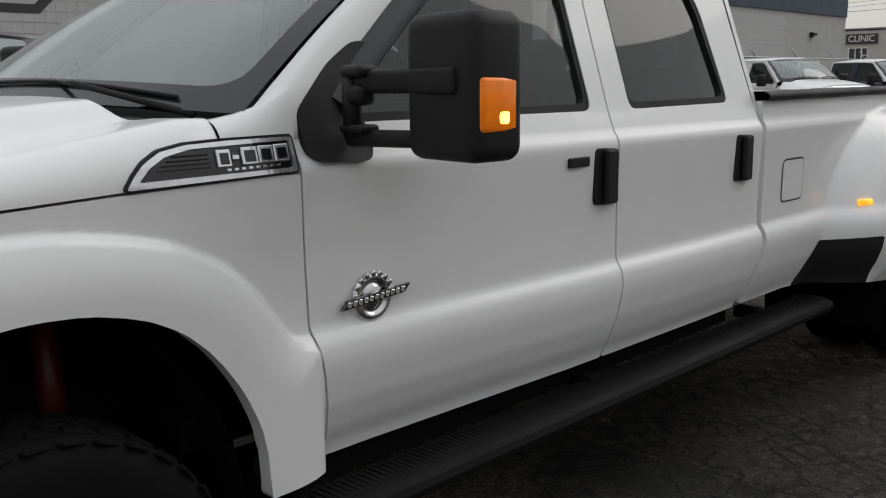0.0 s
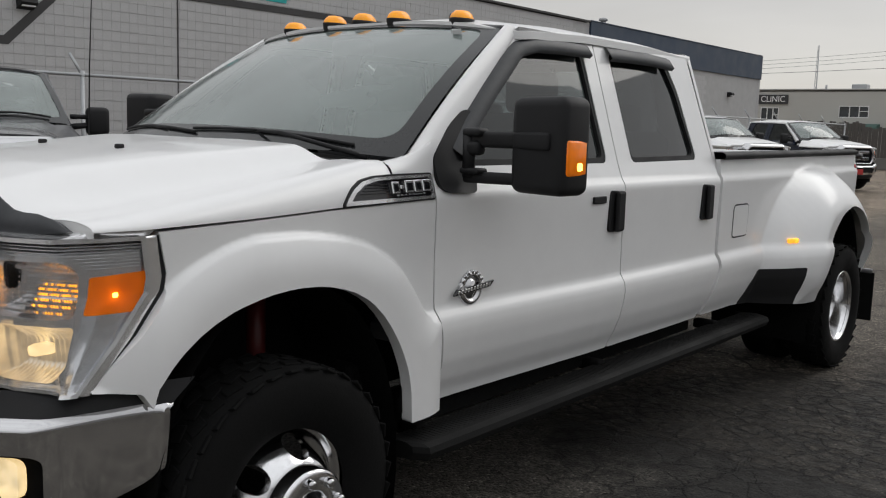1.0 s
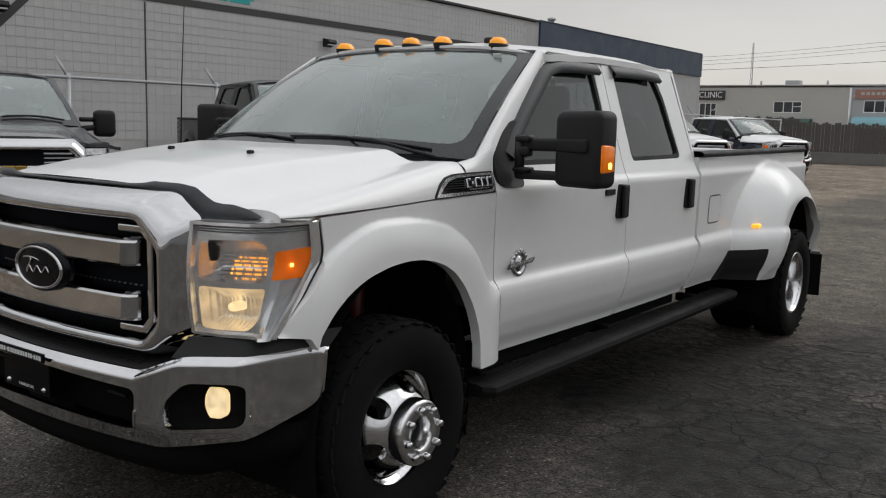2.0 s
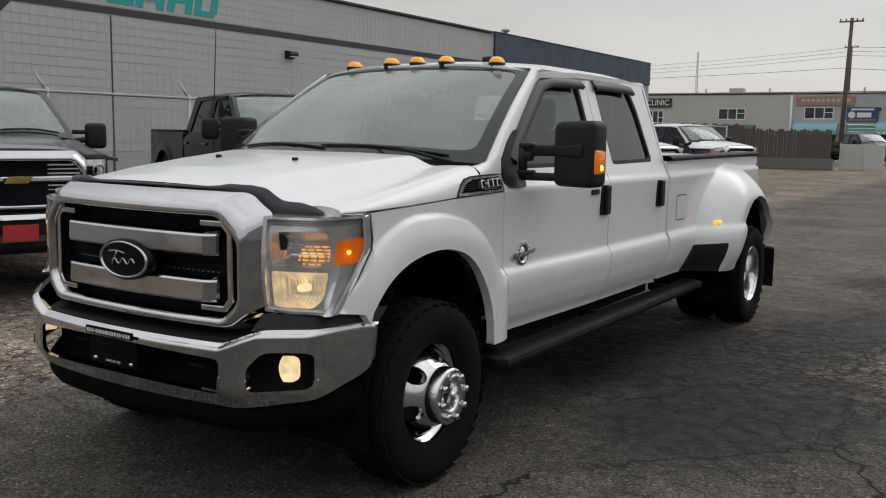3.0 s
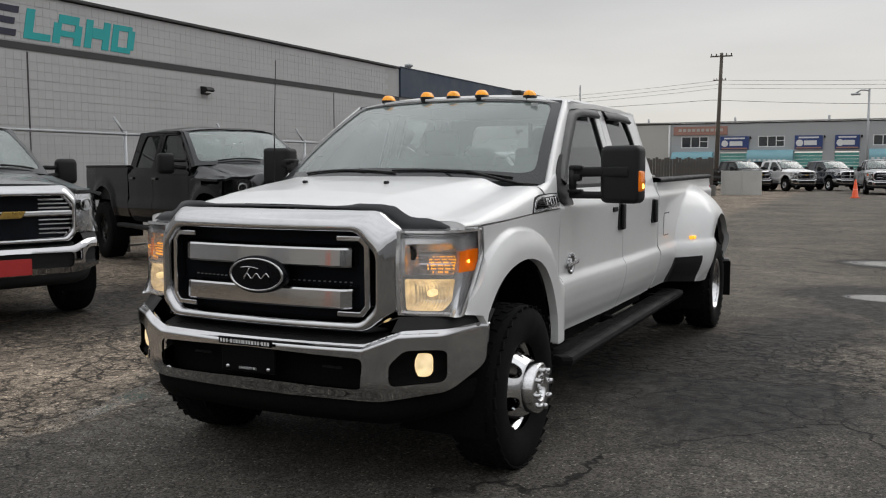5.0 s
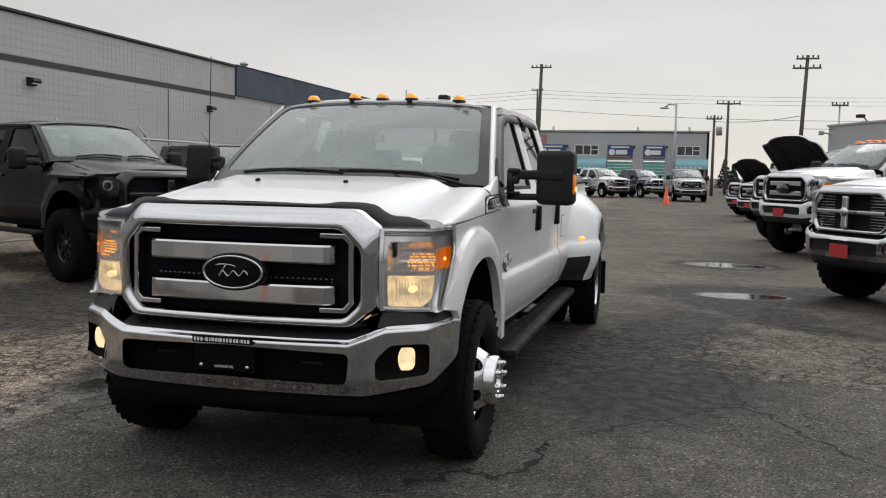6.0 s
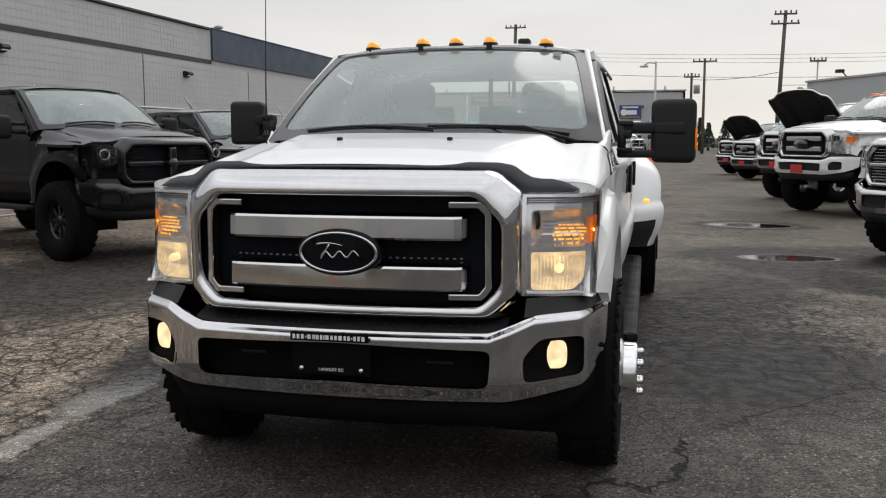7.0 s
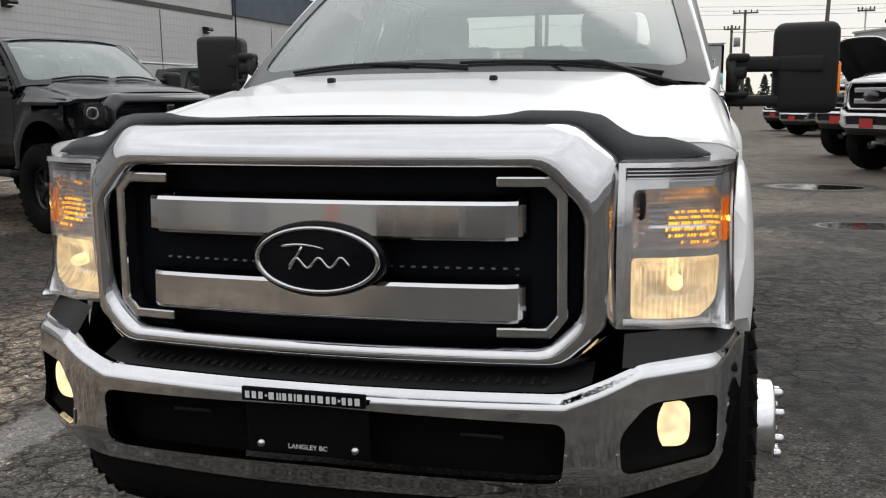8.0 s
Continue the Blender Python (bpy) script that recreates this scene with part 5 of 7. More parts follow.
    l.new(geo.outputs["Position"], xyz.inputs[0])
    jag = math_of("MULTIPLY", math_of("SUBTRACT", edge, 0.5), 0.5)
    jag = math_of("ADD", jag, math_of("MULTIPLY", math_of("SUBTRACT", fine_edge, 0.5), 0.2))
    side = span(math_of("ADD", xyz.outputs[0], jag), -1.66, -1.58)
    near = span(math_of("ADD", xyz.outputs[1], jag), 3.30, 3.18)
    relaid = math_of("MULTIPLY", side, near)
    joint = math_of("MULTIPLY", math_of("MULTIPLY", relaid, math_of("SUBTRACT", 1.0, relaid)), 3.6, True)
    old = math_of("SUBTRACT", 1.0, relaid)
    west = span(math_of("ADD", xyz.outputs[0], jag), -1.4, -2.6)
    flaky = math_of("MULTIPLY", old, math_of("MAXIMUM", math_of("MAXIMUM", west, 0.22), span(math_of("ADD", xyz.outputs[1], jag), 6.0, 4.6)))
    slit = patch(-3.2, 3.1, 0.014, 7.0, -24.5, 0.5, 0.0)

    def cracks(scale, width, bend, seed):
        wob = noise_of(scale * 3.1, 5.0, 0.6)
        sc = n.new("ShaderNodeVectorMath")
        sc.operation = "SCALE"
        sc.inputs["Scale"].default_value = bend / scale
        l.new(wob.outputs["Color"], sc.inputs[0])
        ad = n.new("ShaderNodeVectorMath")
        l.new(geo.outputs["Position"], ad.inputs[0])
        l.new(sc.outputs[0], ad.inputs[1])
        off = n.new("ShaderNodeVectorMath")
        l.new(ad.outputs[0], off.inputs[0])
        off.inputs[1].default_value = (seed * 7.3, seed * 3.1, 0)
        v = n.new("ShaderNodeTexVoronoi")
        v.voronoi_dimensions, v.feature = "2D", "DISTANCE_TO_EDGE"
        v.inputs["Scale"].default_value = scale
        l.new(off.outputs[0], v.inputs["Vector"])
        return span(v.outputs["Distance"], width * scale, width * scale * 0.25)

    gate = span(noise_of(0.35, 3.0).outputs[0], 0.50, 0.62)
    long_cracks = math_of("MULTIPLY", cracks(0.20, 0.022, 0.35, 1.0), span(noise_of(0.9, 2.0).outputs[0], 0.34, 0.46))
    mid_cracks = math_of("MULTIPLY", cracks(1.3, 0.010, 0.45, 2.0), gate)
    small = math_of("MULTIPLY", cracks(4.5, 0.010, 0.5, 3.0), math_of("MULTIPLY", broken, span(noise_of(1.7, 3.0).outputs[0], 0.42, 0.56)))
    flake_gate = math_of("MULTIPLY", flaky, span(noise_of(0.8, 3.0).outputs[0], 0.28, 0.46))
    flakes = math_of("MULTIPLY", cracks(8.0, 0.016, 0.7, 4.0), flake_gate)
    flakes = math_of("MULTIPLY", flakes, span(noise_of(3.3, 3.0).outputs[0], 0.38, 0.55))
    crack = most([long_cracks, mid_cracks, small, flakes, math_of("MULTIPLY", joint, 0.7), slit])
    crack = math_of("MULTIPLY", crack, math_of("SUBTRACT", 1.0, pool))

    stone = n.new("ShaderNodeTexVoronoi")
    stone.inputs["Scale"].default_value = 95.0
    l.new(geo.outputs["Position"], stone.inputs["Vector"])
    grit = noise_of(240.0, 2.0).outputs[0]
    blotch = noise_of(0.55, 5.0, 0.6).outputs[0]
    ramp2 = n.new("ShaderNodeValToRGB")
    ramp2.color_ramp.elements[0].position, ramp2.color_ramp.elements[0].color = 0.30, (0.043, 0.039, 0.034, 1)
    ramp2.color_ramp.elements[1].position, ramp2.color_ramp.elements[1].color = 0.72, (0.094, 0.086, 0.074, 1)
    l.new(blotch, ramp2.inputs[0])
    sp = n.new("ShaderNodeSeparateColor")
    l.new(stone.outputs["Color"], sp.inputs[0])
    tone = math_of("MULTIPLY", span(sp.outputs[0], 0.0, 1.0, 0.45, 1.75), span(grit, 0.3, 0.7, 0.75, 1.25))
    tone = math_of("MULTIPLY", tone, span(noise_of(5.0, 4.0).outputs[0], 0.3, 0.7, 0.8, 1.2))
    tone = math_of("MULTIPLY", tone, math_of("ADD", 1.0, math_of("MULTIPLY", span(sp.outputs[1], 0.90, 0.99), 1.5)))
    chip = n.new("ShaderNodeTexVoronoi")
    chip.inputs["Scale"].default_value = 17.0
    l.new(geo.outputs["Position"], chip.inputs["Vector"])
    cs = n.new("ShaderNodeSeparateColor")
    l.new(chip.outputs["Color"], cs.inputs[0])
    tone = math_of("MULTIPLY", tone, math_of("ADD", 1.0, math_of("MULTIPLY", flaky, span(cs.outputs[1], 0.0, 1.0, -0.16, 0.52))))
    tone = math_of("MULTIPLY", tone, math_of("SUBTRACT", 1.0, math_of("MULTIPLY", wet_and_dark, 0.82)))
    tone = math_of("MULTIPLY", tone, math_of("SUBTRACT", 1.0, math_of("MULTIPLY", crack, 0.85)))
    mul = n.new("ShaderNodeMix")
    mul.data_type, mul.blend_type = "RGBA", "MULTIPLY"
    mul.inputs[0].default_value = 1.0
    l.new(ramp2.outputs[0], mul.inputs[6])
    l.new(tone, mul.inputs[7])
    warm = n.new("ShaderNodeMix")
    warm.data_type = "RGBA"
    l.new(math_of("ADD", math_of("MULTIPLY", old, 0.22), math_of("MULTIPLY", west, 0.62), True), warm.inputs[0])
    warm.inputs[6].default_value, warm.inputs[7].default_value = (1.0, 1.0, 1.0, 1), (2.75, 2.42, 2.12, 1)
    aged = n.new("ShaderNodeMix")
    aged.data_type, aged.blend_type = "RGBA", "MULTIPLY"
    aged.inputs[0].default_value = 1.0
    l.new(mul.outputs[2], aged.inputs[6])
    l.new(warm.outputs[2], aged.inputs[7])
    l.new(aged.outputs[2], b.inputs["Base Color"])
    rough = math_of("SUBTRACT", span(grit, 0.2, 0.8, 0.80, 0.95), math_of("MULTIPLY", wet_and_dark, span(fine_edge, 0.38, 0.62, 0.04, 0.20)))
    rough = math_of("SUBTRACT", rough, math_of("MULTIPLY", pool, 0.9), True)
    rough = math_of("MAXIMUM", rough, 0.03)
    l.new(rough, b.inputs["Roughness"])
    b.inputs["Specular IOR Level"].default_value = 0.32
    height = math_of("ADD", math_of("MULTIPLY", stone.outputs["Distance"], -0.5), math_of("MULTIPLY", noise_of(30.0, 4.0).outputs[0], math_of("ADD", math_of("MULTIPLY", flaky, 0.34), 0.16)))
    height = math_of("ADD", height, math_of("MULTIPLY", flaky, math_of("MULTIPLY", chip.outputs["Distance"], -1.6)))
    height = math_of("SUBTRACT", height, math_of("MULTIPLY", crack, 1.6))
    bp = n.new("ShaderNodeBump")
    bp.inputs["Distance"].default_value = 0.009
    l.new(height, bp.inputs["Height"])
    l.new(math_of("SUBTRACT", 0.75, math_of("MULTIPLY", pool, 0.72), True), bp.inputs["Strength"])
    l.new(bp.outputs[0], b.inputs["Normal"])
    return m


gx = np.concatenate([np.linspace(-700, -30, 8), np.linspace(-26, 26, 53), np.linspace(30, 700, 8)])
gy = np.concatenate([np.linspace(-700, -20, 8), np.linspace(-16, 60, 77), np.linspace(70, 1500, 10)])
GX, GY = np.meshgrid(gx, gy, indexing="ij")
near = smoothstep(5.0, 9.0, np.hypot(GX, GY - 2.5)) * smoothstep(60, 40, GY) * smoothstep(26, 20, np.abs(GX))
GZ = near * (0.012 * np.sin(GX * 0.7 + 1.3) * np.cos(GY * 0.5) - 0.008)
vf = strip([[(GX[i, j], GY[i, j], GZ[i, j]) for j in range(len(gy))] for i in range(len(gx))])
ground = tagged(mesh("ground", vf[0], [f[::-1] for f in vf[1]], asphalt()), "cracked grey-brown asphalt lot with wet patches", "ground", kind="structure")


# ---- the long block building beside the lot ----
WX = -14.4
BLOCK = surface("painted_block", (0.475, 0.475, 0.48), 0.85, vary=0.10, scale=0.9, fine=35, bump=0.35, depth=0.004, spec=0.3)
GREYWALL = surface("grey_wall_paint", (0.40, 0.40, 0.405), 0.8, vary=0.08, scale=0.5, fine=20, bump=0.15, spec=0.3)
MORTAR = surface("mortar_grey", (0.42, 0.42, 0.423), 0.9, vary=0.12, scale=3, fine=60, bump=0.2)
BAND = surface("dark_band_paint", (0.045, 0.044, 0.045), 0.7, vary=0.12, scale=2, fine=40, bump=0.15)
BLUEMETAL = surface("dark_blue_metal", (0.028, 0.046, 0.080), 0.55, vary=0.12, scale=1.5, fine=25, bump=0.05)
TEAL = surface("teal_paint", (0.012, 0.36, 0.37), 0.6, vary=0.08, scale=4, fine=50, bump=0.1)
NAVYPAINT = surface("navy_paint", (0.020, 0.020, 0.045), 0.6, vary=0.1, scale=4, fine=50, bump=0.1)
GALV = surface("galvanised_steel", (0.42, 0.43, 0.44), 0.5, 0.6, vary=0.15, scale=8, fine=80, bump=0.1)
ROOFING = surface("roof_gravel", (0.12, 0.12, 0.12), 0.95, vary=0.2, bump=0.3)
building = thing("block_building", "long grey painted concrete-block building with dark stripe and blue fascia", "building", kind="structure")
mesh("backing_wall", *box((WX - 0.206, 10.0, 2.62), (0.40, 68.0, 5.24), 0.0), MORTAR, building, "", False)
mesh("end_wall", *box((WX - 15.0, 44.1, 2.62), (30.0, 0.3, 5.24), 0.0), GREYWALL, building, "", False)
mesh("roof", *box((WX - 15.2, 10.0, 5.20), (30.0, 68.0, 0.12), 0.0), ROOFING, building, "", False)
mesh("parapet_cap", *box((WX - 0.10, 1.9, 5.30), (0.36, 51.9, 0.07), 0.01), BAND, building, "dark metal parapet cap", False)
mesh("blue_fascia", *join(box((WX + 0.02, 36.0, 4.76), (0.10, 16.2, 1.12), 0.01), box((WX - 0.1, 36.0, 5.335), (0.40, 16.25, 0.04), 0.008), box((WX - 7.5, 44.22, 4.76), (15.1, 0.10, 1.12), 0.01)), BLUEMETAL, building, "dark blue metal fascia", False)
stripe = [(-20.0, 2.76), (7.30, 2.76), (8.62, 4.03), (27.9, 4.05), (27.9, 4.20), (8.55, 4.18), (7.22, 2.92), (-20.0, 2.92)]
mesh("wall_stripe", *prism(stripe, WX - 0.02, WX + 0.012, "x"), BAND, building, "dark painted stripe", False)
for y in (10.95, 23.25, 31.0):
    mesh("control_joint", *box((WX + 0.006, y, 2.0 if y > 12 else 2.0), (0.014, 0.035, 4.0), 0.0), BAND, building, "dark control joint", False)
for y, z in ((7.63, 3.52), (16.70, 3.58), (25.93, 3.55), (40.5, 3.3)):
    lamp = mesh("wall_light", *join(prism([(0.0, 0.13), (0.20, 0.10), (0.24, 0.02), (0.18, -0.03), (0.0, -0.10)], y - 0.16, y + 0.16, "y", 0.01)), PLASTIC, building, "dark wall pack light", False)
    lamp.matrix_basis = Matrix.Translation((WX, 0, z))
    mesh("light_lens", *box((0.13, y, -0.035), (0.12, 0.26, 0.03), 0.008), INK, lamp, "pale lens", False)
# Wall sign: slanted solid shapes, navy then teal
def slanted(y0, y1, z0, z1, lean=0.13):
    return [(y0, z0), (y1, z0), (y1 + lean, z1), (y0 + lean, z1)]
marks = [(7.90, 8.42, [((0.36, 0.64), (0, 0.78)), ((0, 1), (0.78, 1))]), (8.52, 8.76, [((0, 1), (0, 1))]), (8.84, 9.74, [((0, 0.26), (0, 1)), ((0.26, 0.9), (0.78, 1)), ((0.66, 0.92), (0.5, 0.78)), ((0.26, 0.86), (0.36, 0.52)), ((0.62, 0.9), (0, 0.36))]),
         (9.82, 10.66, [((0, 0.28), (0, 1)), ((0.28, 1), (0.78, 1)), ((0.28, 0.92), (0.39, 0.61)), ((0.28, 1), (0, 0.22))])]
for y0, y1, bars in marks:
    w = y1 - y0
    mesh("sign_shape", *join(*[prism(slanted(y0 + w * a[0] + 0.13 * c[0], y0 + w * a[1] + 0.13 * c[0], 4.30 + 0.64 * c[0], 4.30 + 0.64 * c[1], 0.13 * (c[1] - c[0])), WX - 0.01, WX + 0.016 + 0.001 * k, "x") for k, (a, c) in enumerate(bars)]), NAVYPAINT, building, "slanted navy shape", False)
marks = [(10.86, 11.56, [((0, 0.32), (0, 1)), ((0.32, 1), (0, 0.24))]), (11.62, 12.42, [((0.0, 0.26), (0, 0.7)), ((0.74, 1.0), (0, 0.7)), ((0.14, 0.86), (0.70, 1)), ((0.26, 0.74), (0.26, 0.46))]), (12.52, 13.26, [((0, 0.28), (0, 1)), ((0.72, 1), (0, 1)), ((0.28, 0.72), (0.36, 0.74))]), (13.34, 14.06, [((0, 0.28), (0, 1)), ((0.28, 0.86), (0.8, 1)), ((0.28, 0.86), (0, 0.2)), ((0.70, 1), (0.14, 0.86))])]
for y0, y1, bars in marks:
    w = y1 - y0
    mesh("sign_shape", *join(*[prism(slanted(y0 + w * a[0] + 0.13 * c[0], y0 + w * a[1] + 0.13 * c[0], 4.28 + 0.66 * c[0], 4.28 + 0.66 * c[1], 0.13 * (c[1] - c[0])), WX - 0.01, WX + 0.016 + 0.001 * k, "x") for k, (a, c) in enumerate(bars)]), TEAL, building, "slanted teal shape", False)
vent = mesh("roof_vent", *join(tube([(WX - 0.8, 30.2, 5.2), (WX - 0.8, 30.2, 5.62)], 0.09, 14), lathe([(0.0, 5.74), (0.17, 5.69), (0.17, 5.62), (0.1, 5.58)], 16, "z", (WX - 0.8, 30.2, 0))), GALV, building, "roof vent pipe")

# ---- chain-link fence before the wall ----
FX = -9.4
fence = thing("chain_link_fence", "galvanised chain-link fence with slanted arms, weathered", "fence", kind="structure")
post_vf = join(tube([(0, 0, 0), (0, 0, 2.10)], 0.032, 12), tube([(0, 0, 2.06), (-0.16, -0.10, 2.36)], 0.022, 8), lathe([(0.0, 2.12), (0.036, 2.11), (0.036, 2.04)], 12, "z"))
first = None
for k in range(16):
    y = 0.55 + 2.725 * k
    if first is None:
        first = mesh("post", *post_vf, GALV, fence)
        ob = first
    else:
        ob = new("post", first.data)
        ob.parent = fence
    ob.location = (FX, y, 0)
mesh("top_rail", *tube([(FX, 0.5, 2.06), (FX, 20, 2.06), (FX, 41.5, 2.06)], 0.024, 10), GALV, fence)
mesh("middle_rail", *tube([(FX, 0.5, 0.12), (FX, 20, 0.12), (FX, 41.5, 0.12)], 0.018, 8), GALV, fence)
wires, faces = [], []
for d in (1, -1):
    for k in range(int(41 / 0.075) + 28):
        y0 = 0.5 + 0.075 * k - (2.0 if d > 0 else 0.0)
        z0, z1 = 0.06, 2.04
        ya, yb = (y0, y0 + 1.98) if d > 0 else (y0, y0 - 1.98)
        if min(ya, yb) < 0.5 or max(ya, yb) > 41.5:
            continue
        i = len(wires)
        wires += [(FX + 0.004 * d, ya - 0.0022, z0), (FX + 0.004 * d, ya + 0.0022, z0), (FX + 0.004 * d, yb + 0.0022, z1), (FX + 0.004 * d, yb - 0.0022, z1)]
        faces.append((i, i + 1, i + 2, i + 3))
tagged(mesh("wire_mesh", wires, faces, GALV, fence, "diamond wire mesh", False), kind="stuff")


# ---- the two-storey row of shops across the far end ----
BY = 85.0
PALEWALL = surface("pale_stucco", (0.40, 0.41, 0.42), 0.9, vary=0.08, scale=0.25, fine=12, bump=0.2)
WARMWALL = surface("cream_stucco", (0.46, 0.455, 0.43), 0.9, vary=0.08, scale=0.25, fine=12, bump=0.2)
FARGLASS = surface("far_window_glass", (0.05, 0.055, 0.06), 0.12, vary=0.3, scale=0.6, fine=3, bump=0.0)
AWNING = surface("light_blue_awning", (0.22, 0.42, 0.48), 0.7, vary=0.12, scale=1, fine=20, bump=0.1)
GREENAWN = surface("green_awning", (0.05, 0.10, 0.085), 0.7, vary=0.15, scale=1, fine=20, bump=0.1)
TEALDOOR = surface("teal_roller_door", (0.12, 0.36, 0.33), 0.6, vary=0.1, scale=1, fine=15, bump=0.1)
SIGNBLUE = surface("blue_sign", (0.03, 0.06, 0.20), 0.5, vary=0.15, scale=1, fine=12, bump=0.0)
SIGNPINK = surface("faded_red_banner", (0.36, 0.20, 0.16), 0.7, vary=0.12, scale=1, fine=20, bump=0.0)
DARKSIGN = surface("dark_sign", (0.035, 0.035, 0.038), 0.5, vary=0.1, bump=0.0)
shops = thing("shop_row", "two-storey grey shop row with blue awnings, signs and roller doors", "building", kind="structure")


def wall_with(name, x0, x1, z1, y, mat, holes):
    xs = sorted({x0, x1, *[h[0] for h in holes], *[h[1] for h in holes]})
    out = []
    for a, b in zip(xs, xs[1:]):
        cuts = sorted([(h[2], h[3]) for h in holes if h[0] <= a + 1e-6 and h[1] >= b - 1e-6])
        z = -1.0
        for c, d in cuts + [(z1, z1)]:
            if c > z:
                out.append(box(((a + b) / 2, y + 0.15, (z + c) / 2), (b - a, 0.3, c - z)))
            z = d
    return mesh(name, *join(*out), mat, shops, "", False)


windows = [(-15.0, -12.5, 3.35, 4.42), (-8.05, -5.75, 3.40, 4.40), (1.5, 3.65, 3.45, 4.38)]
doors = [(-11.4, -8.85, 0.0, 2.9), (-4.9, -2.55, 0.0, 2.95), (-1.55, 0.45, 0.0, 2.95)]
fronts = [(-15.4, -12.2, 0.0, 2.0), (-8.6, -5.1, 0.0, 2.2), (1.4, 4.0, 0.0, 2.3)]
wall_with("shop_wall", -16.2, 4.4, 5.66, BY, PALEWALL, windows + doors + fronts)
left = [(-22.75, -20.2, 3.25, 4.30), (-29.8, -28.1, 2.6, 4.10), (-24.0, -22.2, 0.0, 2.4)]
wall_with("clinic_wall", -58.0, -16.2, 5.72, BY, WARMWALL, left)
mesh("shop_roof", *join(box((-26.8, BY + 9, 5.60), (62.4, 18, 0.10)), box((-26.8, BY + 0.1, 5.74), (62.6, 0.5, 0.10), 0.02), box((4.3, BY + 9, 2.3), (0.2, 18, 6.7))), GREYWALL, shops, "", False)
for x0, x1, z0, z1 in windows + left[:2]:
    w = mesh("window", *box(((x0 + x1) / 2, BY + 0.16, (z0 + z1) / 2), (x1 - x0, 0.04, z1 - z0)), FARGLASS, shops, "dark upper window", False)
    bars = [box(((x0 + x1) / 2, BY + 0.06, z), (x1 - x0, 0.10, 0.07)) for z in (z0 + 0.035, z1 - 0.035)] + [box((x, BY + 0.06, (z0 + z1) / 2), (0.07, 0.09, z1 - z0 - 0.14)) for x in (x0 + 0.035, x0 + (x1 - x0) * 0.36, x0 + (x1 - x0) * 0.68, x1 - 0.035)]
    bars.append(box((x0 + (x1 - x0) * 0.84, BY + 0.06, z0 + (z1 - z0) * 0.55), ((x1 - x0) * 0.3, 0.08, 0.06)))
    mesh("window_frame", *join(*bars), INK, w, "pale window frame", False)
for x0, x1, z0, z1 in doors:
    slats = [box(((x0 + x1) / 2, BY + 0.12, 0.1 + 0.29 * k), (x1 - x0, 0.05, 0.27), 0.015, 1) for k in range(10)]
    mesh("roller_door", *join(*slats), TEALDOOR, shops, "closed teal roller door", False)
    sg = mesh("shop_sign", *box(((x0 + x1) / 2, BY - 0.07, 3.78), (x1 - x0, 0.12, 1.22), 0.02), SIGNBLUE, shops, "blue shop sign", False)
    mesh("sign_bars", *join(box(((x0 + x1) / 2, BY - 0.14, 4.20), ((x1 - x0) * 0.72, 0.02, 0.14)), box(((x0 + x1) / 2 + 0.15, BY - 0.14, 3.72), ((x1 - x0) * 0.45, 0.02, 0.42)), lathe([(0.0, BY - 0.15), (0.30, BY - 0.15), (0.30, BY - 0.13)], 20, "y", (x0 + 0.42, 0, 3.72))), INK, sg, "plain pale shapes", False)
    mesh("sign_stripe", *box(((x0 + x1) / 2, BY - 0.145, 3.28), ((x1 - x0) * 0.9, 0.02, 0.12)), SIGNPINK, sg, "", False)
    mesh("sign_lamp", *tube([(x1 + 0.15, BY, 4.2), (x1 + 0.15, BY - 0.5, 4.3)], 0.08, 8), PLASTIC, shops)
for x0, x1, z0, z1 in fronts + left[2:]:
    f = mesh("shop_front", *box(((x0 + x1) / 2, BY + 0.2, (z0 + z1) / 2), (x1 - x0, 0.04, z1 - z0)), FARGLASS, shops, "dark shop front", False)
for x0, x1, za, zb, mat, lab in ((-15.7, -12.0, 2.0, 3.0, AWNING, "light blue awning"), (-8.9, -4.95, 2.05, 3.12, AWNING, "light blue awning"), (1.25, 4.35, 2.2, 3.15, AWNING, "light blue awning"), (-25.0, -19.2, 2.1, 2.75, GREENAWN, "dark green awning")):
    rows = []
    for k in range(7):
        a = math.pi / 2 * k / 6
        rows.append([(x0, BY - 1.1 * math.sin(a), za + 0.28 + (zb - za - 0.28) * math.cos(a)), (x1, BY - 1.1 * math.sin(a), za + 0.28 + (zb - za - 0.28) * math.cos(a))])
    rows.append([(x0, BY - 1.1, za), (x1, BY - 1.1, za)])
    vf = strip(rows)
    aw = mesh("awning", *vf, mat, shops, lab)
    for x in (x0, x1):
        mesh("awning_end", *prism([(BY, za)] + [(r[0][1], r[0][2]) for r in rows], x - 0.01, x + 0.01, "x"), mat, aw, "", False)
    if mat is AWNING:
        mesh("awning_bars", *join(*[box((x0 + 0.3 + 0.42 * k, BY - 1.112, za + 0.13), (0.26, 0.02, 0.13)) for k in range(int((x1 - x0 - 0.5) / 0.42))]), INK, aw, "plain white bars", False)
mesh("banner", *box((-13.25, BY - 0.06, 4.95), (4.95, 0.10, 0.80), 0.02), SIGNPINK, shops, "faded red banner sign", False)
mesh("banner_bars", *join(*[box((-15.1 + 0.42 * k, BY - 0.12, 5.0), (0.28, 0.02, 0.26)) for k in range(10)]), WARMWALL, shops, "", False)
mesh("downpipe", *tube([(-16.1, BY - 0.1, 0), (-16.1, BY - 0.1, 5.5)], 0.10, 8), INK, shops)
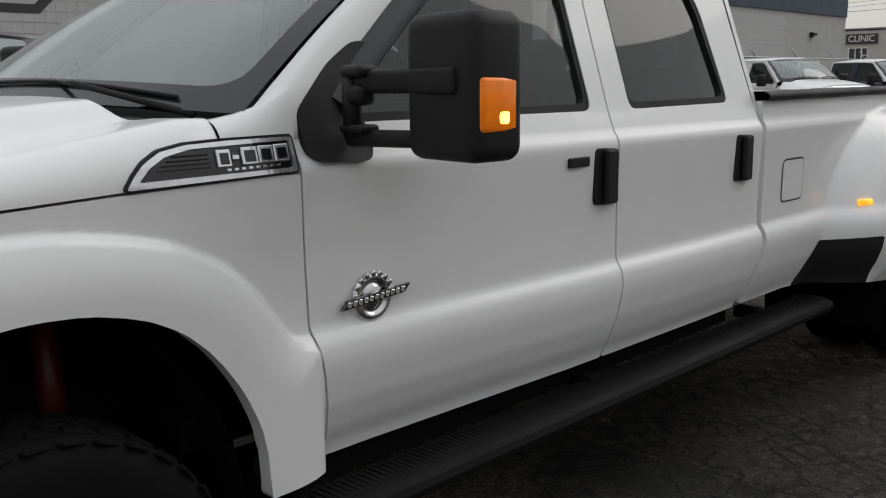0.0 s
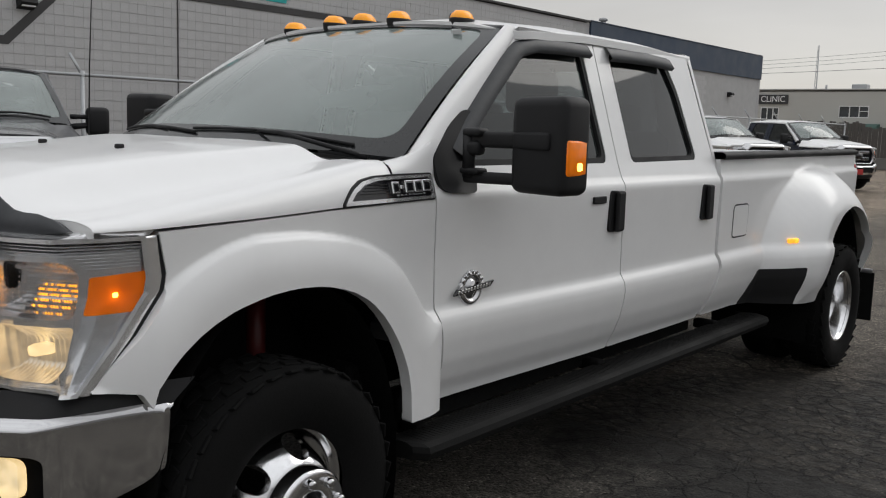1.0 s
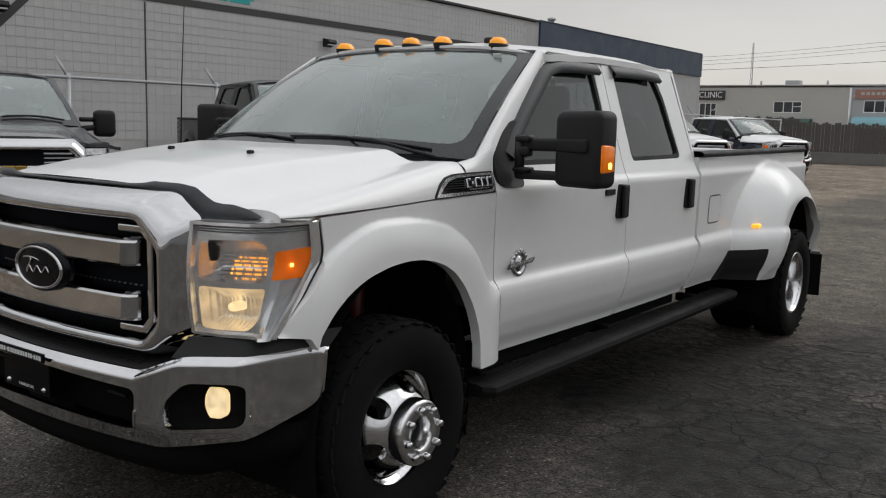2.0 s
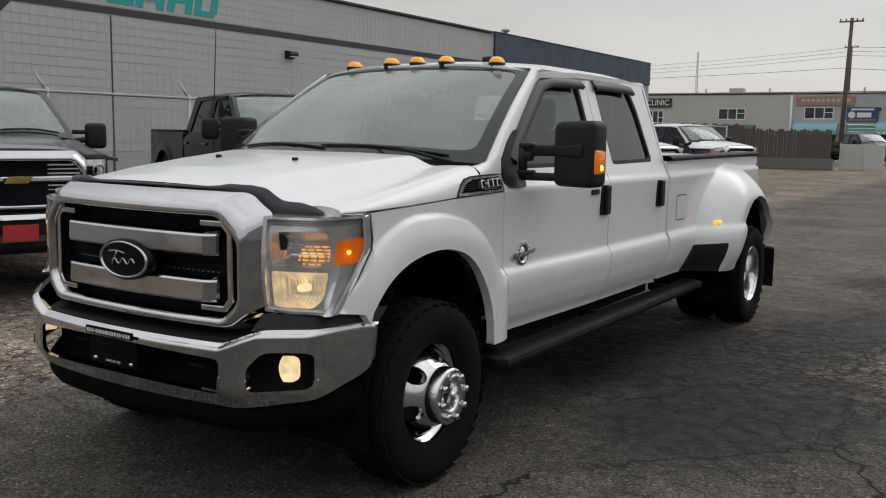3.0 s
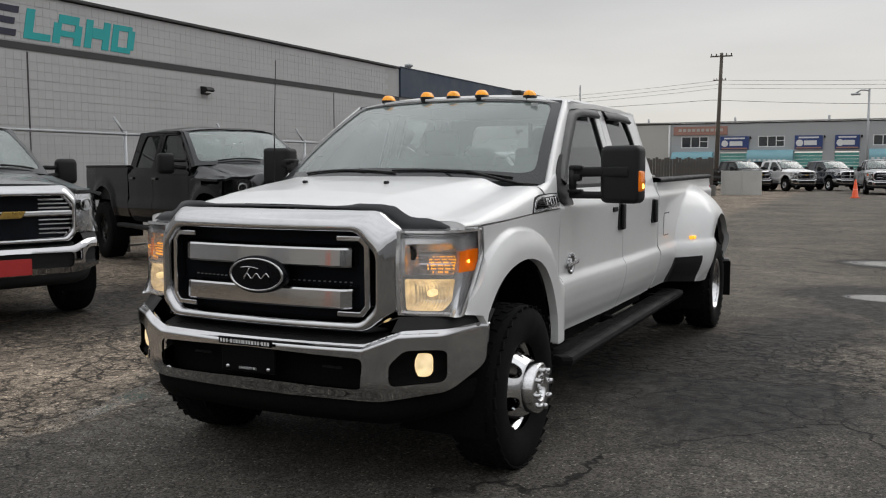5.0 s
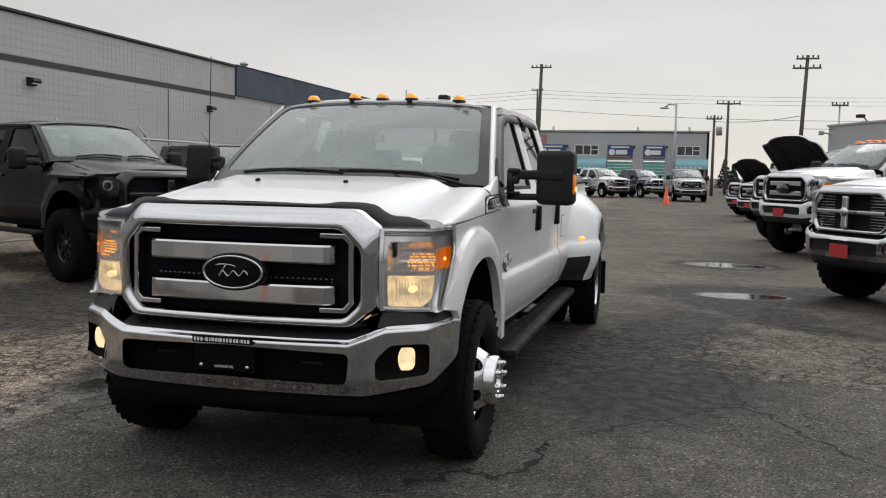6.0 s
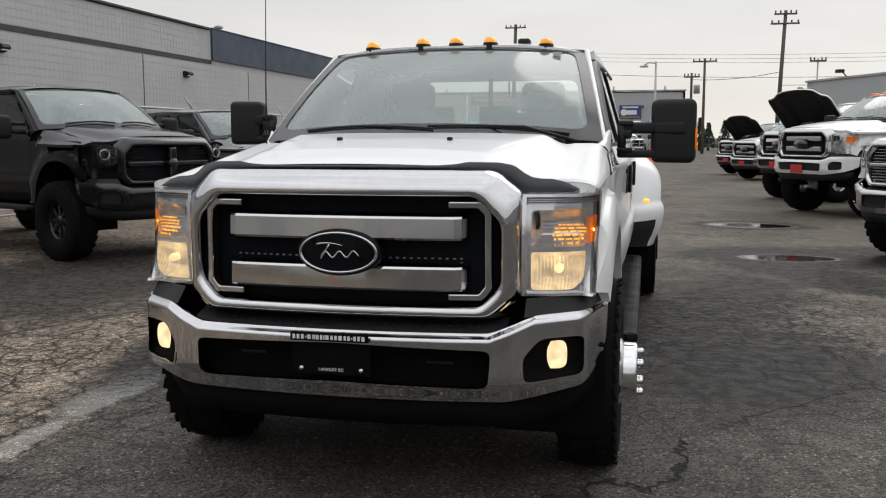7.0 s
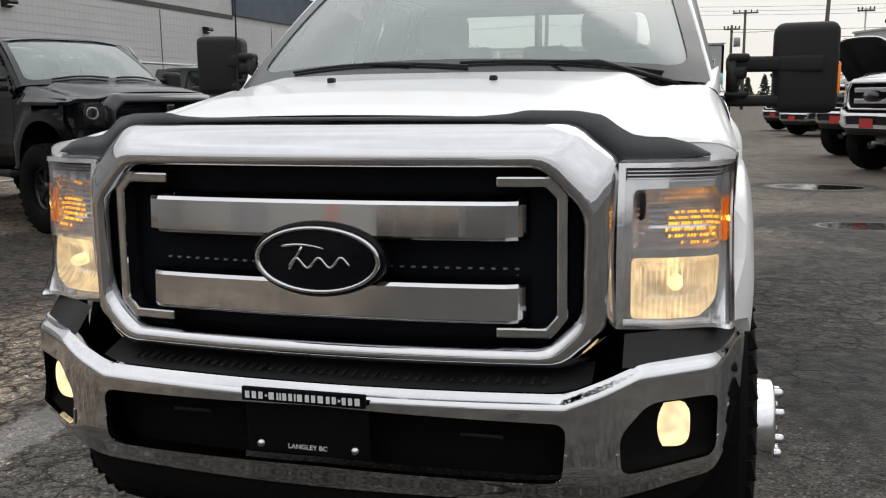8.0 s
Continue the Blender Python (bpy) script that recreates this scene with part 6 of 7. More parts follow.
sign = tagged(mesh("clinic_sign", *box((-28.65, BY - 0.08, 4.84), (2.75, 0.14, 0.86), 0.02), DARKSIGN, None, "", False), "dark sign with white capital letters on wall", "sign", kind="structure")
txt = bpy.data.curves.new("lettering", "FONT")
txt.body, txt.size, txt.align_x, txt.align_y, txt.extrude = "CLINIC", 0.78, "CENTER", "CENTER", 0.01
txt.materials.append(INK)
lett = new("lettering", txt)
lett.parent = sign
lett.matrix_basis = pose(-28.65, BY - 0.17, 4.84, 90) @ Matrix.Diagonal((0.92, 1, 1, 1))
for x in (-24.6, -18.6, -10.4, -2.2, 2.6):
    mesh("roof_pipe", *tube([(x, BY + 2, 5.6), (x, BY + 2, 6.25)], 0.10, 8), GALV, shops)
mesh("roof_unit", *box((-21.6, BY + 2, 6.0), (1.3, 1.0, 0.55), 0.05), GALV, shops, "", False)

# ---- the pale building at the side, with floodlights ----
side_b = thing("pale_building", "pale grey flat-roofed building behind the trucks", "building", kind="structure")
ang = math.atan2(55.5 - 65.0, 15.5 - 11.8)
bm_ = Matrix.Translation((11.8, 65, 0)) @ Matrix.Rotation(ang, 4, "Z")
for nm, c, s, mat in (("wall", (17, 6, 2.6), (34, 12, 5.2), PALEWALL), ("parapet", (17, 6, 5.22), (34.2, 12.2, 0.14), GREYWALL)):
    mesh(nm, *moved(box(c, s, 0.02), bm_), mat, side_b, "", False)
for x in (4.5, 10.0, 16):
    mesh("floodlight", *moved(join(tube([(x, 0.2, 5.2), (x, -0.2, 5.55)], 0.04, 8), box((x, -0.4, 5.62), (0.5, 0.4, 0.22), 0.04)), bm_), PLASTIC, side_b, "dark floodlight", False)
mesh("camera_bracket", *moved(join(tube([(0.3, 0, 4.6), (0.3, -0.6, 4.75)], 0.05, 8), box((0.3, -0.7, 4.7), (0.25, 0.3, 0.3), 0.05)), bm_), GALV, side_b, "", False)

# ---- poles, wires, mast ----
WOOD = surface("weathered_pole", (0.10, 0.085, 0.07), 0.9, vary=0.25, scale=2, fine=30, bump=0.3)
def pole(x, y, h, lab, arms=(), r=0.15, lamp=None, name="utility_pole", mat=None, cat="pole", lean=0.0):
    p = tagged(mesh(name, *tube([(x, y, -0.2), (x + lean * 0.5, y, h * 0.5), (x + lean, y, h)], r, 10, r * 0.7), mat or WOOD), lab, cat)
    for z, half in arms:
        mesh("crossarm", *join(box((x + lean * z / h, y - 0.1, z), (2 * half, 0.10, 0.12), 0.01), *[lathe([(0.0, 0.20), (0.05, 0.18), (0.06, 0.05), (0.03, 0.0)], 8, "z", (x + lean * z / h + half * q, y - 0.1, z + 0.06)) for q in (-0.9, -0.45, 0.45, 0.9)]), WOOD, p)
    if lamp:
        mesh("lamp_arm", *tube([(x, y, h - 0.1), (x + lamp * 0.6, y, h - 0.05), (x + lamp, y, h - 0.25)], 0.05, 8), GALV, p)
        mesh("lamp_head", *box((x + lamp, y, h - 0.30), (0.55, 0.25, 0.12), 0.04), GALV, p)
    return p
pole(-11.1, 81.0, 11.6, "weathered wooden utility pole with lamp arms", ((11.3, 0.95),), 0.20, lean=0.25)
pole(1.50, 58.2, 6.25, "grey steel lamp pole over the lot", (), 0.09, -0.75, "street_lamp", GALV, "lamp")
pole(9.85, 65.0, 10.1, "tall wooden utility pole with two crossarms", ((9.85, 0.75), (9.2, 0.95)), 0.17, lean=0.35)
pole(5.65, 78.0, 8.0, "wooden utility pole with crossarm", ((7.75, 1.0),), 0.14)
q = pole(4.35, 72.0, 6.4, "wooden utility pole carrying a transformer", ((6.1, 0.6),), 0.13)
mesh("transformer", *lathe([(0.0, 5.5), (0.22, 5.48), (0.24, 5.4), (0.24, 4.8), (0.0, 4.78)], 14, "z", (4.75, 71.8, 0)), GALV, q, "grey transformer can")
pole(12.6, 66.0, 6.9, "floodlight pole behind the pale building", ((6.7, 0.55),), 0.08, None, "light_pole", GALV)
mast = thing("lattice_mast", "thin grey lattice radio mast", "mast")
mp = [(-27.2 + 0.0, 92.0)]
for k, (dx, dy) in enumerate(((-0.22, 0), (0.22, 0), (0, 0.35))):
    mesh("mast_leg", *tube([(-27.2 + dx, 92 + dy, 0), (-27.2 + dx * 0.25, 92 + dy * 0.25, 10.3)], 0.03, 6), GALV, mast)
mesh("mast_lacing", *join(*[tube([(-27.2 - 0.22 * (1 - 0.75 * z / 10.3) * s, 92, z), (-27.2 + 0.22 * (1 - 0.75 * z / 10.3) * s, 92, z + 0.5)], 0.015, 4) for z in np.arange(4, 10, 0.5) for s in (1, -1)]), GALV, mast)
def wire(a, b, sag):
    pts = []
    for k in range(17):
        t = k / 16
        pts.append((a[0] + (b[0] - a[0]) * t, a[1] + (b[1] - a[1]) * t, a[2] + (b[2] - a[2]) * t - 4 * sag * t * (1 - t)))
    return tagged(mesh("power_line", *tube(pts, 0.022, 4), PLASTIC), "thin dark overhead power line", "cable", "power lines")
pole(-17.2, 120, 13.0, "distant wooden utility pole behind the shops", ((12.8, 0.8),), 0.16)
pole(-75, 120, 11.5, "distant wooden utility pole behind the shops", ((10.8, 0.8),), 0.16)
pole(60, 120, 12.8, "distant wooden utility pole behind the shops", ((12.4, 0.8),), 0.16)
wire((-70, 83, 7.2), (-11.4, 81, 7.5), 0.5)
wire((-11.4, 81, 7.5), (40, 76, 7.0), 0.9)
for z in (8.8, 9.3, 9.8):
    wire((-75, 120, z + 1.0), (-17.2, 120, z + 3.0), 0.7)
    wire((-17.2, 120, z + 3.0), (60, 120, z + 2.6), 0.9)
wire((4.3, 72, 5.9), (9.9, 65, 5.9), 0.2)
wire((9.9, 65, 5.0), (60, 50, 5.4), 0.4)

# ---- yard fence, white panels, cone ----
OLDWOOD = surface("grey_fence_boards", (0.10, 0.092, 0.085), 0.9, vary=0.3, scale=2, fine=25, bump=0.3)
CONCRETE = surface("old_concrete", (0.17, 0.165, 0.155), 0.9, vary=0.2, scale=2, fine=30, bump=0.3)
WHITEPANEL = surface("white_panel", (0.52, 0.52, 0.50), 0.7, vary=0.1, scale=2, fine=20, bump=0.1)
yard = thing("board_fence", "weathered grey board fence on a low concrete base", "fence", kind="structure")
mesh("concrete_base", *box((-10.2, 47.0, 0.28), (9.2, 0.35, 0.56), 0.02), CONCRETE, yard, "", False)
board = None
for k in range(58):
    x = -14.6 + 0.155 * k
    h = 1.45 + 0.06 * math.sin(k * 1.7) + (0.25 if k < 30 else 0)
    if board is None:
        board = mesh("board", *box((0, 0, 0.5), (0.145, 0.03, 1.0), 0.006, 1), OLDWOOD, yard, "", False)
        ob = board
    else:
        ob = new("board", board.data)
        ob.parent = yard
    ob.matrix_basis = Matrix.Translation((x, 46.85 + 0.01 * (k % 3), 0.55)) @ Matrix.Diagonal((1, 1, h, 1))
for k, x in enumerate((-4.98, -3.92)):
    tagged(mesh("white_barrier", *join(box((x, 48.3, 0.67), (1.04, 0.06, 1.30), 0.01), box((x - 0.5, 48.25, 0.67), (0.06, 0.12, 1.36), 0.01)), WHITEPANEL, None, "", False), "white sheet barrier panel standing at the lot edge", "barrier", "white barriers")
ORANGE = surface("orange_cone", (0.75, 0.09, 0.02), 0.5, vary=0.1, bump=0.05)
cone = tagged(mesh("traffic_cone", *lathe([(0.0, 0.92), (0.04, 0.92), (0.16, 0.06), (0.22, 0.05), (0.22, 0.0)], 20, "z", (1.25, 46.0, 0)), ORANGE), "bright orange traffic cone on the asphalt", "cone")
mesh("cone_collar", *lathe([(0.075, 0.62), (0.11, 0.42)], 20, "z", (1.25, 46.0, 0.0)), INK, cone, "white collar")
# A few dark conifers on the skyline
LEAF = surface("dark_conifer", (0.030, 0.042, 0.028), 0.9, vary=0.4, scale=3, fine=15, bump=0.2)
rng = random.Random(5)
for x, y, h in ((6.4, 96, 3.4), (7.4, 98, 2.9), (9.2, 100, 3.2), (11.0, 95, 3.0)):
    tree = tagged(mesh("conifer", *tube([(x, y, 0), (x, y, h * 0.9)], 0.16, 7, 0.03), WOOD), "dark conifer far behind the lot", "tree", "skyline trees")
    V, F = [], []
    for k in range(420):
        z = h * (0.15 + 0.85 * rng.random() ** 1.2)
        r = (h - z) * 0.34 * (0.35 + 0.75 * rng.random()) + 0.05
        a = rng.random() * 6.283
        c = Vector((x + r * math.cos(a), y + r * math.sin(a), z - 0.15 * r))
        u = Vector((rng.uniform(-1, 1), rng.uniform(-1, 1), rng.uniform(-0.5, 0.5))).normalized() * rng.uniform(0.12, 0.26)
        w = u.orthogonal().normalized() * 0.10
        i = len(V)
        V += [tuple(c - u), tuple(c + w), tuple(c + u), tuple(c - w)]
        F.append((i, i + 1, i + 2, i + 3))
    mesh("crown", V, F, LEAF, tree, "", False)

# ---- what stands behind the camera and beside it, seen only in chrome and glass, and added walls round it ----
rear_b = thing("white_shop", "white-walled workshop with a dark roller door behind the lot", "building", kind="structure")
mesh("wall", *join(box((-15.5, -16.0, 2.6), (9.0, 0.4, 5.2)), box((-6.5, -16.0, 2.6), (5.0, 0.4, 5.2)), box((-10.0, -16.0, 4.5), (2.0, 0.4, 1.4)), box((-10.0, -16.0, 5.15), (20.5, 0.5, 0.15), 0.02)), WARMWALL, rear_b, "", False)
mesh("roller_door", *join(*[box((-10.0, -15.9, 0.2 + 0.4 * k), (2.0, 0.06, 0.37), 0.02, 1) for k in range(10)]), GREYWALL, rear_b, "grey roller door", False)
mesh("roof", *box((-10.0, -22.0, 5.1), (20, 12, 0.15)), ROOFING, rear_b, "", False)
tagged(mesh("bollard", *lathe([(0.0, 1.1), (0.08, 1.08), (0.09, 0.0)], 14, "z", (-5.4, -14.6, 0)), ORANGE), "orange steel bollard beside the workshop door", "bollard")
frame_b = thing("pipe_rack", "open steel pipe rack beside the workshop", "rack")
for x in (-3.4, -2.0, -0.6):
    mesh("upright", *box((x, -17.0, 1.5), (0.10, 0.10, 3.0), 0.01), GALV, frame_b, "", False)
for z in (1.0, 2.0, 2.9):
    mesh("cross_rail", *box((-2.0, -17.0, z), (2.9, 0.08, 0.08), 0.01), GALV, frame_b, "", False)
YELLOW = surface("dull_tan_paint", (0.17, 0.15, 0.11), 0.4, vary=0.1, bump=0.0)
bus = thing("yellow_van", "yellow delivery van parked across the street", "van")
mesh("body", *box((4.5, -45, 1.35), (5.4, 2.0, 1.9), 0.18, 3), YELLOW, bus, "", False)
mesh("side_window", *box((4.3, -43.98, 1.75), (4.2, 0.03, 0.5), 0.01), FARGLASS, bus, "dark side windows", False)
for x in (2.9, 6.1):
    mesh("wheel", *lathe([(0.0, -44.0), (0.32, -44.0), (0.36, -44.05), (0.36, -44.3)], 20, "y", (x, 0, 0.36)), RUBBER, bus)
# Unseen walls, added to block low sky light and darken the truck's sides
horizon_b = thing("rear_buildings", "plain grey walls added out of view to close the horizon", "building", kind="structure")
mesh("wall", *join(box((0, -75, 3.5), (160, 4, 7.0)), box((30, -10, 3.2), (4, 110, 6.4)), box((70, 60, 3.0), (4, 80, 6.0)), box((-70, -40, 3.0), (4, 80, 6.0))), GREYWALL, horizon_b, "", False)


# ---- the other pickups on the lot: one builder, three noses ----
BLACKPAINT = surface("black_paint", (0.005, 0.005, 0.006), 0.14, vary=0.15, scale=1.2, fine=9, bump=0.0, coat=0.0, rvary=0.05, spec=0.22)
GREYPAINT = surface("dark_grey_paint", (0.035, 0.036, 0.039), 0.28, vary=0.08, scale=1.2, fine=9, bump=0.0, coat=0.6, rvary=0.05)
SILVERPAINT = surface("silver_paint", (0.42, 0.43, 0.44), 0.3, 0.3, vary=0.05, scale=1.2, fine=9, bump=0.0, coat=0.5, rvary=0.05)
BLUEPAINT = surface("dark_blue_paint", (0.012, 0.018, 0.035), 0.25, vary=0.1, scale=1.2, fine=9, bump=0.0, coat=0.6, rvary=0.05)
BLACKRIM = surface("black_rim", (0.012, 0.012, 0.012), 0.35, vary=0.2, bump=0.05)
REDPLATE = surface("red_plate", (0.45, 0.03, 0.03), 0.5, vary=0.1, bump=0.0)
ARCH_S = rounded([(y - 0.44, z) for y, z in ARCH_R], 0.05)
s_arch = sdf(ARCH_S)
TAIL = 5.75
TY = tyre(0.405, 0.26, 0.22, 0)[0]
TYB, TREADB = tyre(0.46, 0.30, 0.22, 28)
dish = join(lathe([(0.225, -0.10), (0.23, 0.09), (0.215, 0.10), (0.20, 0.06), (0.19, -0.02), (0.0, -0.02)], 32), lathe([(0.07, 0.03), (0.065, 0.085), (0.0, 0.09)], 16))
spoke_vf = box((0.06, 0, 0.10), (0.03, 0.045, 0.20), 0.01)
SPOKE_DATA = {}


def plain_bed_x(y, z):
    y, z = np.asarray(y, float), np.asarray(z, float)
    d = -(s_arch(y, z) - 0.14)
    return np.interp(z, [0.45, 0.56, 0.68, 0.80, 0.86, 0.92, 1.2, 1.30, 1.34, 1.40], [0.92, 0.935, 0.968, 0.985, 0.984, 0.970, 0.975, 0.975, 0.965, 0.960]) + 0.03 * smoothstep(0, 0.09, d)


def pickup(label, paint, nose_kind, m, rim=ALLOY, low=None, lights=False, open_hood=False, big=False, dealer=True, trim=CHROME):
    T = thing("pickup_truck", label, "truck", "parked pickups", m=m)
    low = low or paint

    def p2(name, vf, mat, lab="", smooth=True, parent=None):
        return mesh(name, *vf, mat, parent or T, lab, smooth), mesh(name, *flip(vf), mat, parent or T, lab, smooth)

    p2("front_fender", sheet(fender, 0.2, 1.6, 0.5, 1.35, 0.05, fender_map, (-0.045, 0, 0)), low)
    for name, outline, win in (("front_door", F_DOOR, F_WIN), ("rear_door", R_DOOR, R_WIN)):
        ys = [q[0] for q in outline]
        pair = p2(name, sheet(minus(sdf(outline), sdf(win)), min(ys) - 0.05, max(ys) + 0.05, 0.55, 1.92, 0.045, fender_map, (-0.04, 0, 0)), low)
        glass = sheet(sdf(win), min(ys), max(ys), 1.30, 1.9, 0.06, lambda y, z: (side_x(y, z) - 0.018, y, z))
        y0 = 2.635 if name == "front_door" else 3.525
        cup = box((float(side_x(y0 + 0.06, 1.16)) + 0.012, y0 + 0.05, 1.20), (0.03, 0.16, 0.04), 0.01)
        for d, g, h in zip(pair, (glass, flip(glass)), (cup, flip(cup))):
            mesh("door_window", *g, DARKGLASS, d, "dark tinted window")
            mesh("door_handle", *h, trim, d, "", False)
    p2("inner_shell", sheet(inner, 1.3, 3.8, 0.55, 1.9, 0.08, lambda y, z: (side_x(y, z) - 0.042, y, z)), UNDER)
    p2("windscreen_pillar", strip(rows_pillar), paint)
    r_ob = mesh("roof", *roof, paint, T)
    p2("roof_rail", rail_vf, paint)
    mesh("cab_back", *cab_back, paint, T)
    mesh("back_window", *back_glass, SIDEGLASS, T)
    s_ob = mesh("windscreen", *screen_glass, SCREEN, T, "windscreen")
    mesh("glass_border", *border_vf, FRIT, s_ob)
    mesh("price_sheet", *moved(box((0, 0, 0), (0.16, 0.004, 0.20), 0.0), pose(-0.12, 1.72, 1.62, 32)), INK, s_ob, "white sheet behind the glass", False)
    for a, b in ((-0.58, 0.0), (0.10, 0.68)):
        pts = [tuple(float(q) for q in screen_at((a + (b - a) * k / 5) / 0.84, 0.05 + 0.03 * math.sin(math.pi * k / 5))) for k in range(6)]
        mesh("wiper", *tube([(q[0], q[1] - 0.02, q[2] + 0.02) for q in pts], 0.010, 6), PLASTIC, s_ob)
    mesh("cowl", *cowl_vf, PLASTIC, T)
    hood_vf = sheet(hood_edge, -0.95, 0.95, 0.2, 1.55, 0.05, lambda x, y: (x, y, hood_z(x, y)), (0, 0, -0.03))
    if open_hood:
        tilt = Matrix.Translation((0, 1.35, 1.40)) @ Matrix.Rotation(radians(-50), 4, "X") @ Matrix.Translation((0, -1.35, -1.40))
        h_ob = mesh("raised_hood", *moved(hood_vf, tilt), paint, T, "hood standing open")
        under_vf = sheet(lambda x, y: hood_edge(x, y) + 0.03, -0.95, 0.95, 0.2, 1.55, 0.06, lambda x, y: (x, y, hood_z(x, y) - 0.035), turned=True)
        mesh("hood_lining", *moved(under_vf, tilt), PLASTIC, h_ob, "black hood lining")
        mesh("engine", *join(box((0, 0.85, 1.10), (1.0, 0.8, 0.22), 0.05), box((0.2, 0.8, 1.22), (0.5, 0.5, 0.1), 0.03), tube([(-0.5, 0.5, 1.2), (-0.2, 0.6, 1.25), (0.3, 0.5, 1.2)], 0.06, 10)), PLASTIC, T, "dark engine bay", False)
    else:
        h_ob = mesh("hood", *hood_vf, paint, T)
    p2("hood_side", hood_side_vf, paint)
    bed_s = minus(sdf([(3.765, 0.60), (TAIL, 0.60), (TAIL, 1.375), (3.765, 1.365)]), s_arch)
    p2("bed_side", sheet(bed_s, 3.7, TAIL + 0.1, 0.5, 1.42, 0.05, lambda y, z: (plain_bed_x(y, z), y, z), (-0.05, 0, 0)), low)
    p2("bed_rail", strip([[(px, y, pz) for px, pz in flat] for y in (3.775, 4.4, 5.1, TAIL)]), PLASTIC)
    mesh("bed_liner", *join(box((0, 4.75, 0.86), (1.80, 1.95, 0.05), 0.01), box((0.90, 4.75, 1.12), (0.03, 1.95, 0.50), 0.01), box((-0.90, 4.75, 1.12), (0.03, 1.95, 0.50), 0.01)), PLASTIC, T, "", False)
    mesh("tailgate", *box((0, TAIL - 0.02, 1.09), (1.84, 0.07, 0.57), 0.02), paint, T, "", False)
    for nm, c, q in (("floor_pan", (0, 2.9, 0.66), (1.7, 4.9, 0.16)), ("engine_block", (0, 0.95, 0.66), (0.9, 1.2, 0.55)), ("firewall", (0, 1.45, 0.80), (1.5, 0.06, 0.60)), ("engine_shroud", (0, 0.70, 1.10), (1.5, 0.9, 0.10))):
        mesh(nm, *box(c, q, 0.02), UNDER, T, "", False)
    for vf in well_vfs:
        p2("wheel_well", vf, UNDER)
    for sgn in (1, -1):
        pick = (lambda q: q) if sgn > 0 else flip
        for y in (0.97, 4.90):
            w = mesh("wheel", *pick(dish), rim, T, "alloy wheel")
            for k in range(8):
                if (sgn, rim.name) not in SPOKE_DATA:
                    sp = mesh("spoke", *pick(spoke_vf), rim, w, "", False)
                    SPOKE_DATA[(sgn, rim.name)] = sp.data
                else:
                    sp = new("spoke", SPOKE_DATA[(sgn, rim.name)])
                    sp.parent = w
                sp.rotation_euler = (2 * math.pi * k / 8, 0, 0)
            w.location = (0.86 * sgn, y, 0.46 - m.translation.z if big else 0.405 - m.translation.z)
            mesh("tyre", *pick(TYB if big else TY), RUBBER, w, "black tyre", True)
            if big:
                tagged(mesh("tread", *pick(TREADB), RUBBER, w, "blocky tread", False), kind="stuff")
        mr = mesh("door_mirror", *pick(moved(box((0, 0, 0), (0.22, 0.15, 0.28), 0.05, 3), pose(1.16, 1.76, 1.42))), PLASTIC, T, "black door mirror")
        mesh("mirror_arm", *pick(join(tube([(0.90, 1.70, 1.36), (1.08, 1.74, 1.38)], 0.03, 8), tube([(0.90, 1.70, 1.46), (1.08, 1.74, 1.46)], 0.024, 8))), PLASTIC, mr)
        mesh("running_board", *pick(box((0.99, 2.75, 0.47), (0.16, 2.6, 0.06), 0.02)), PLASTIC, T, "black running board", False)
    mesh("cabin", *join(box((0.42, 2.74, 1.27), (0.50, 0.16, 0.60), 0.07), box((-0.42, 2.74, 1.27), (0.50, 0.16, 0.60), 0.07), box((0.42, 2.82, 1.66), (0.27, 0.1, 0.19), 0.04), box((-0.42, 2.82, 1.66), (0.27, 0.1, 0.19), 0.04), box((0, 1.72, 1.24), (1.66, 0.42, 0.24), 0.07), box((0, 3.5, 1.22), (1.5, 0.16, 0.56), 0.06)), DASH, T, "dark cabin seats and dashboard", False)
    if lights:
        for x, y in ((-0.505, 2.225), (-0.205, 2.190), (0.0, 2.180), (0.205, 2.190), (0.505, 2.225)):
            mesh("clearance_lamp", *box((x, y, float(roof_z(x, y)) + 0.012), (0.09, 0.14, 0.04), 0.018), AMBER, r_ob, "", False)
    # Nose
    full = lambda u, v: np.maximum(np.abs(u - 0.5) - 0.5, np.abs(v - 0.5) - 0.5)
    high = 0.0 if nose_kind == "bars" else (0.34 if nose_kind == "cross" else 0.0)
    for sgn in (1, -1):
        pick = (lambda q: q) if sgn > 0 else flip
        b = mesh("headlamp", *pick(sheet(full, -0.02, 1.02, -0.02, 1.02, 0.08, lambda s, v: lamp_at(s, high + v * (1 - high), 0.05))), UNDER if trim is not CHROME else REFLECTOR, T, "clear headlamp")
        mesh("lamp_cover", *pick(sheet(full, -0.02, 1.02, -0.02, 1.02, 0.08, lambda s, v: lamp_at(s, high + v * (1 - high)))), LENS, b)
        p = [float(q) for q in lamp_at(0.33, 0.72, 0.03)]
        mesh("lamp_ring", *moved(lathe([(0.045, 0.0), (0.055, -0.015), (0.065, 0.0), (0.05, 0.01)], 20, "y"), pose(p[0] * sgn, p[1], p[2], 0, 0, 12 * sgn)), CHROME, b)
        if nose_kind == "oval":
            mesh("amber_reflector", *pick(sheet(sdf([(0.66, 0.53), (0.93, 0.53), (0.95, 0.79), (0.66, 0.79)]), 0.6, 1, 0.45, 0.85, 0.04, lambda s, v: lamp_at(s, v, 0.012))), AMBER, b)
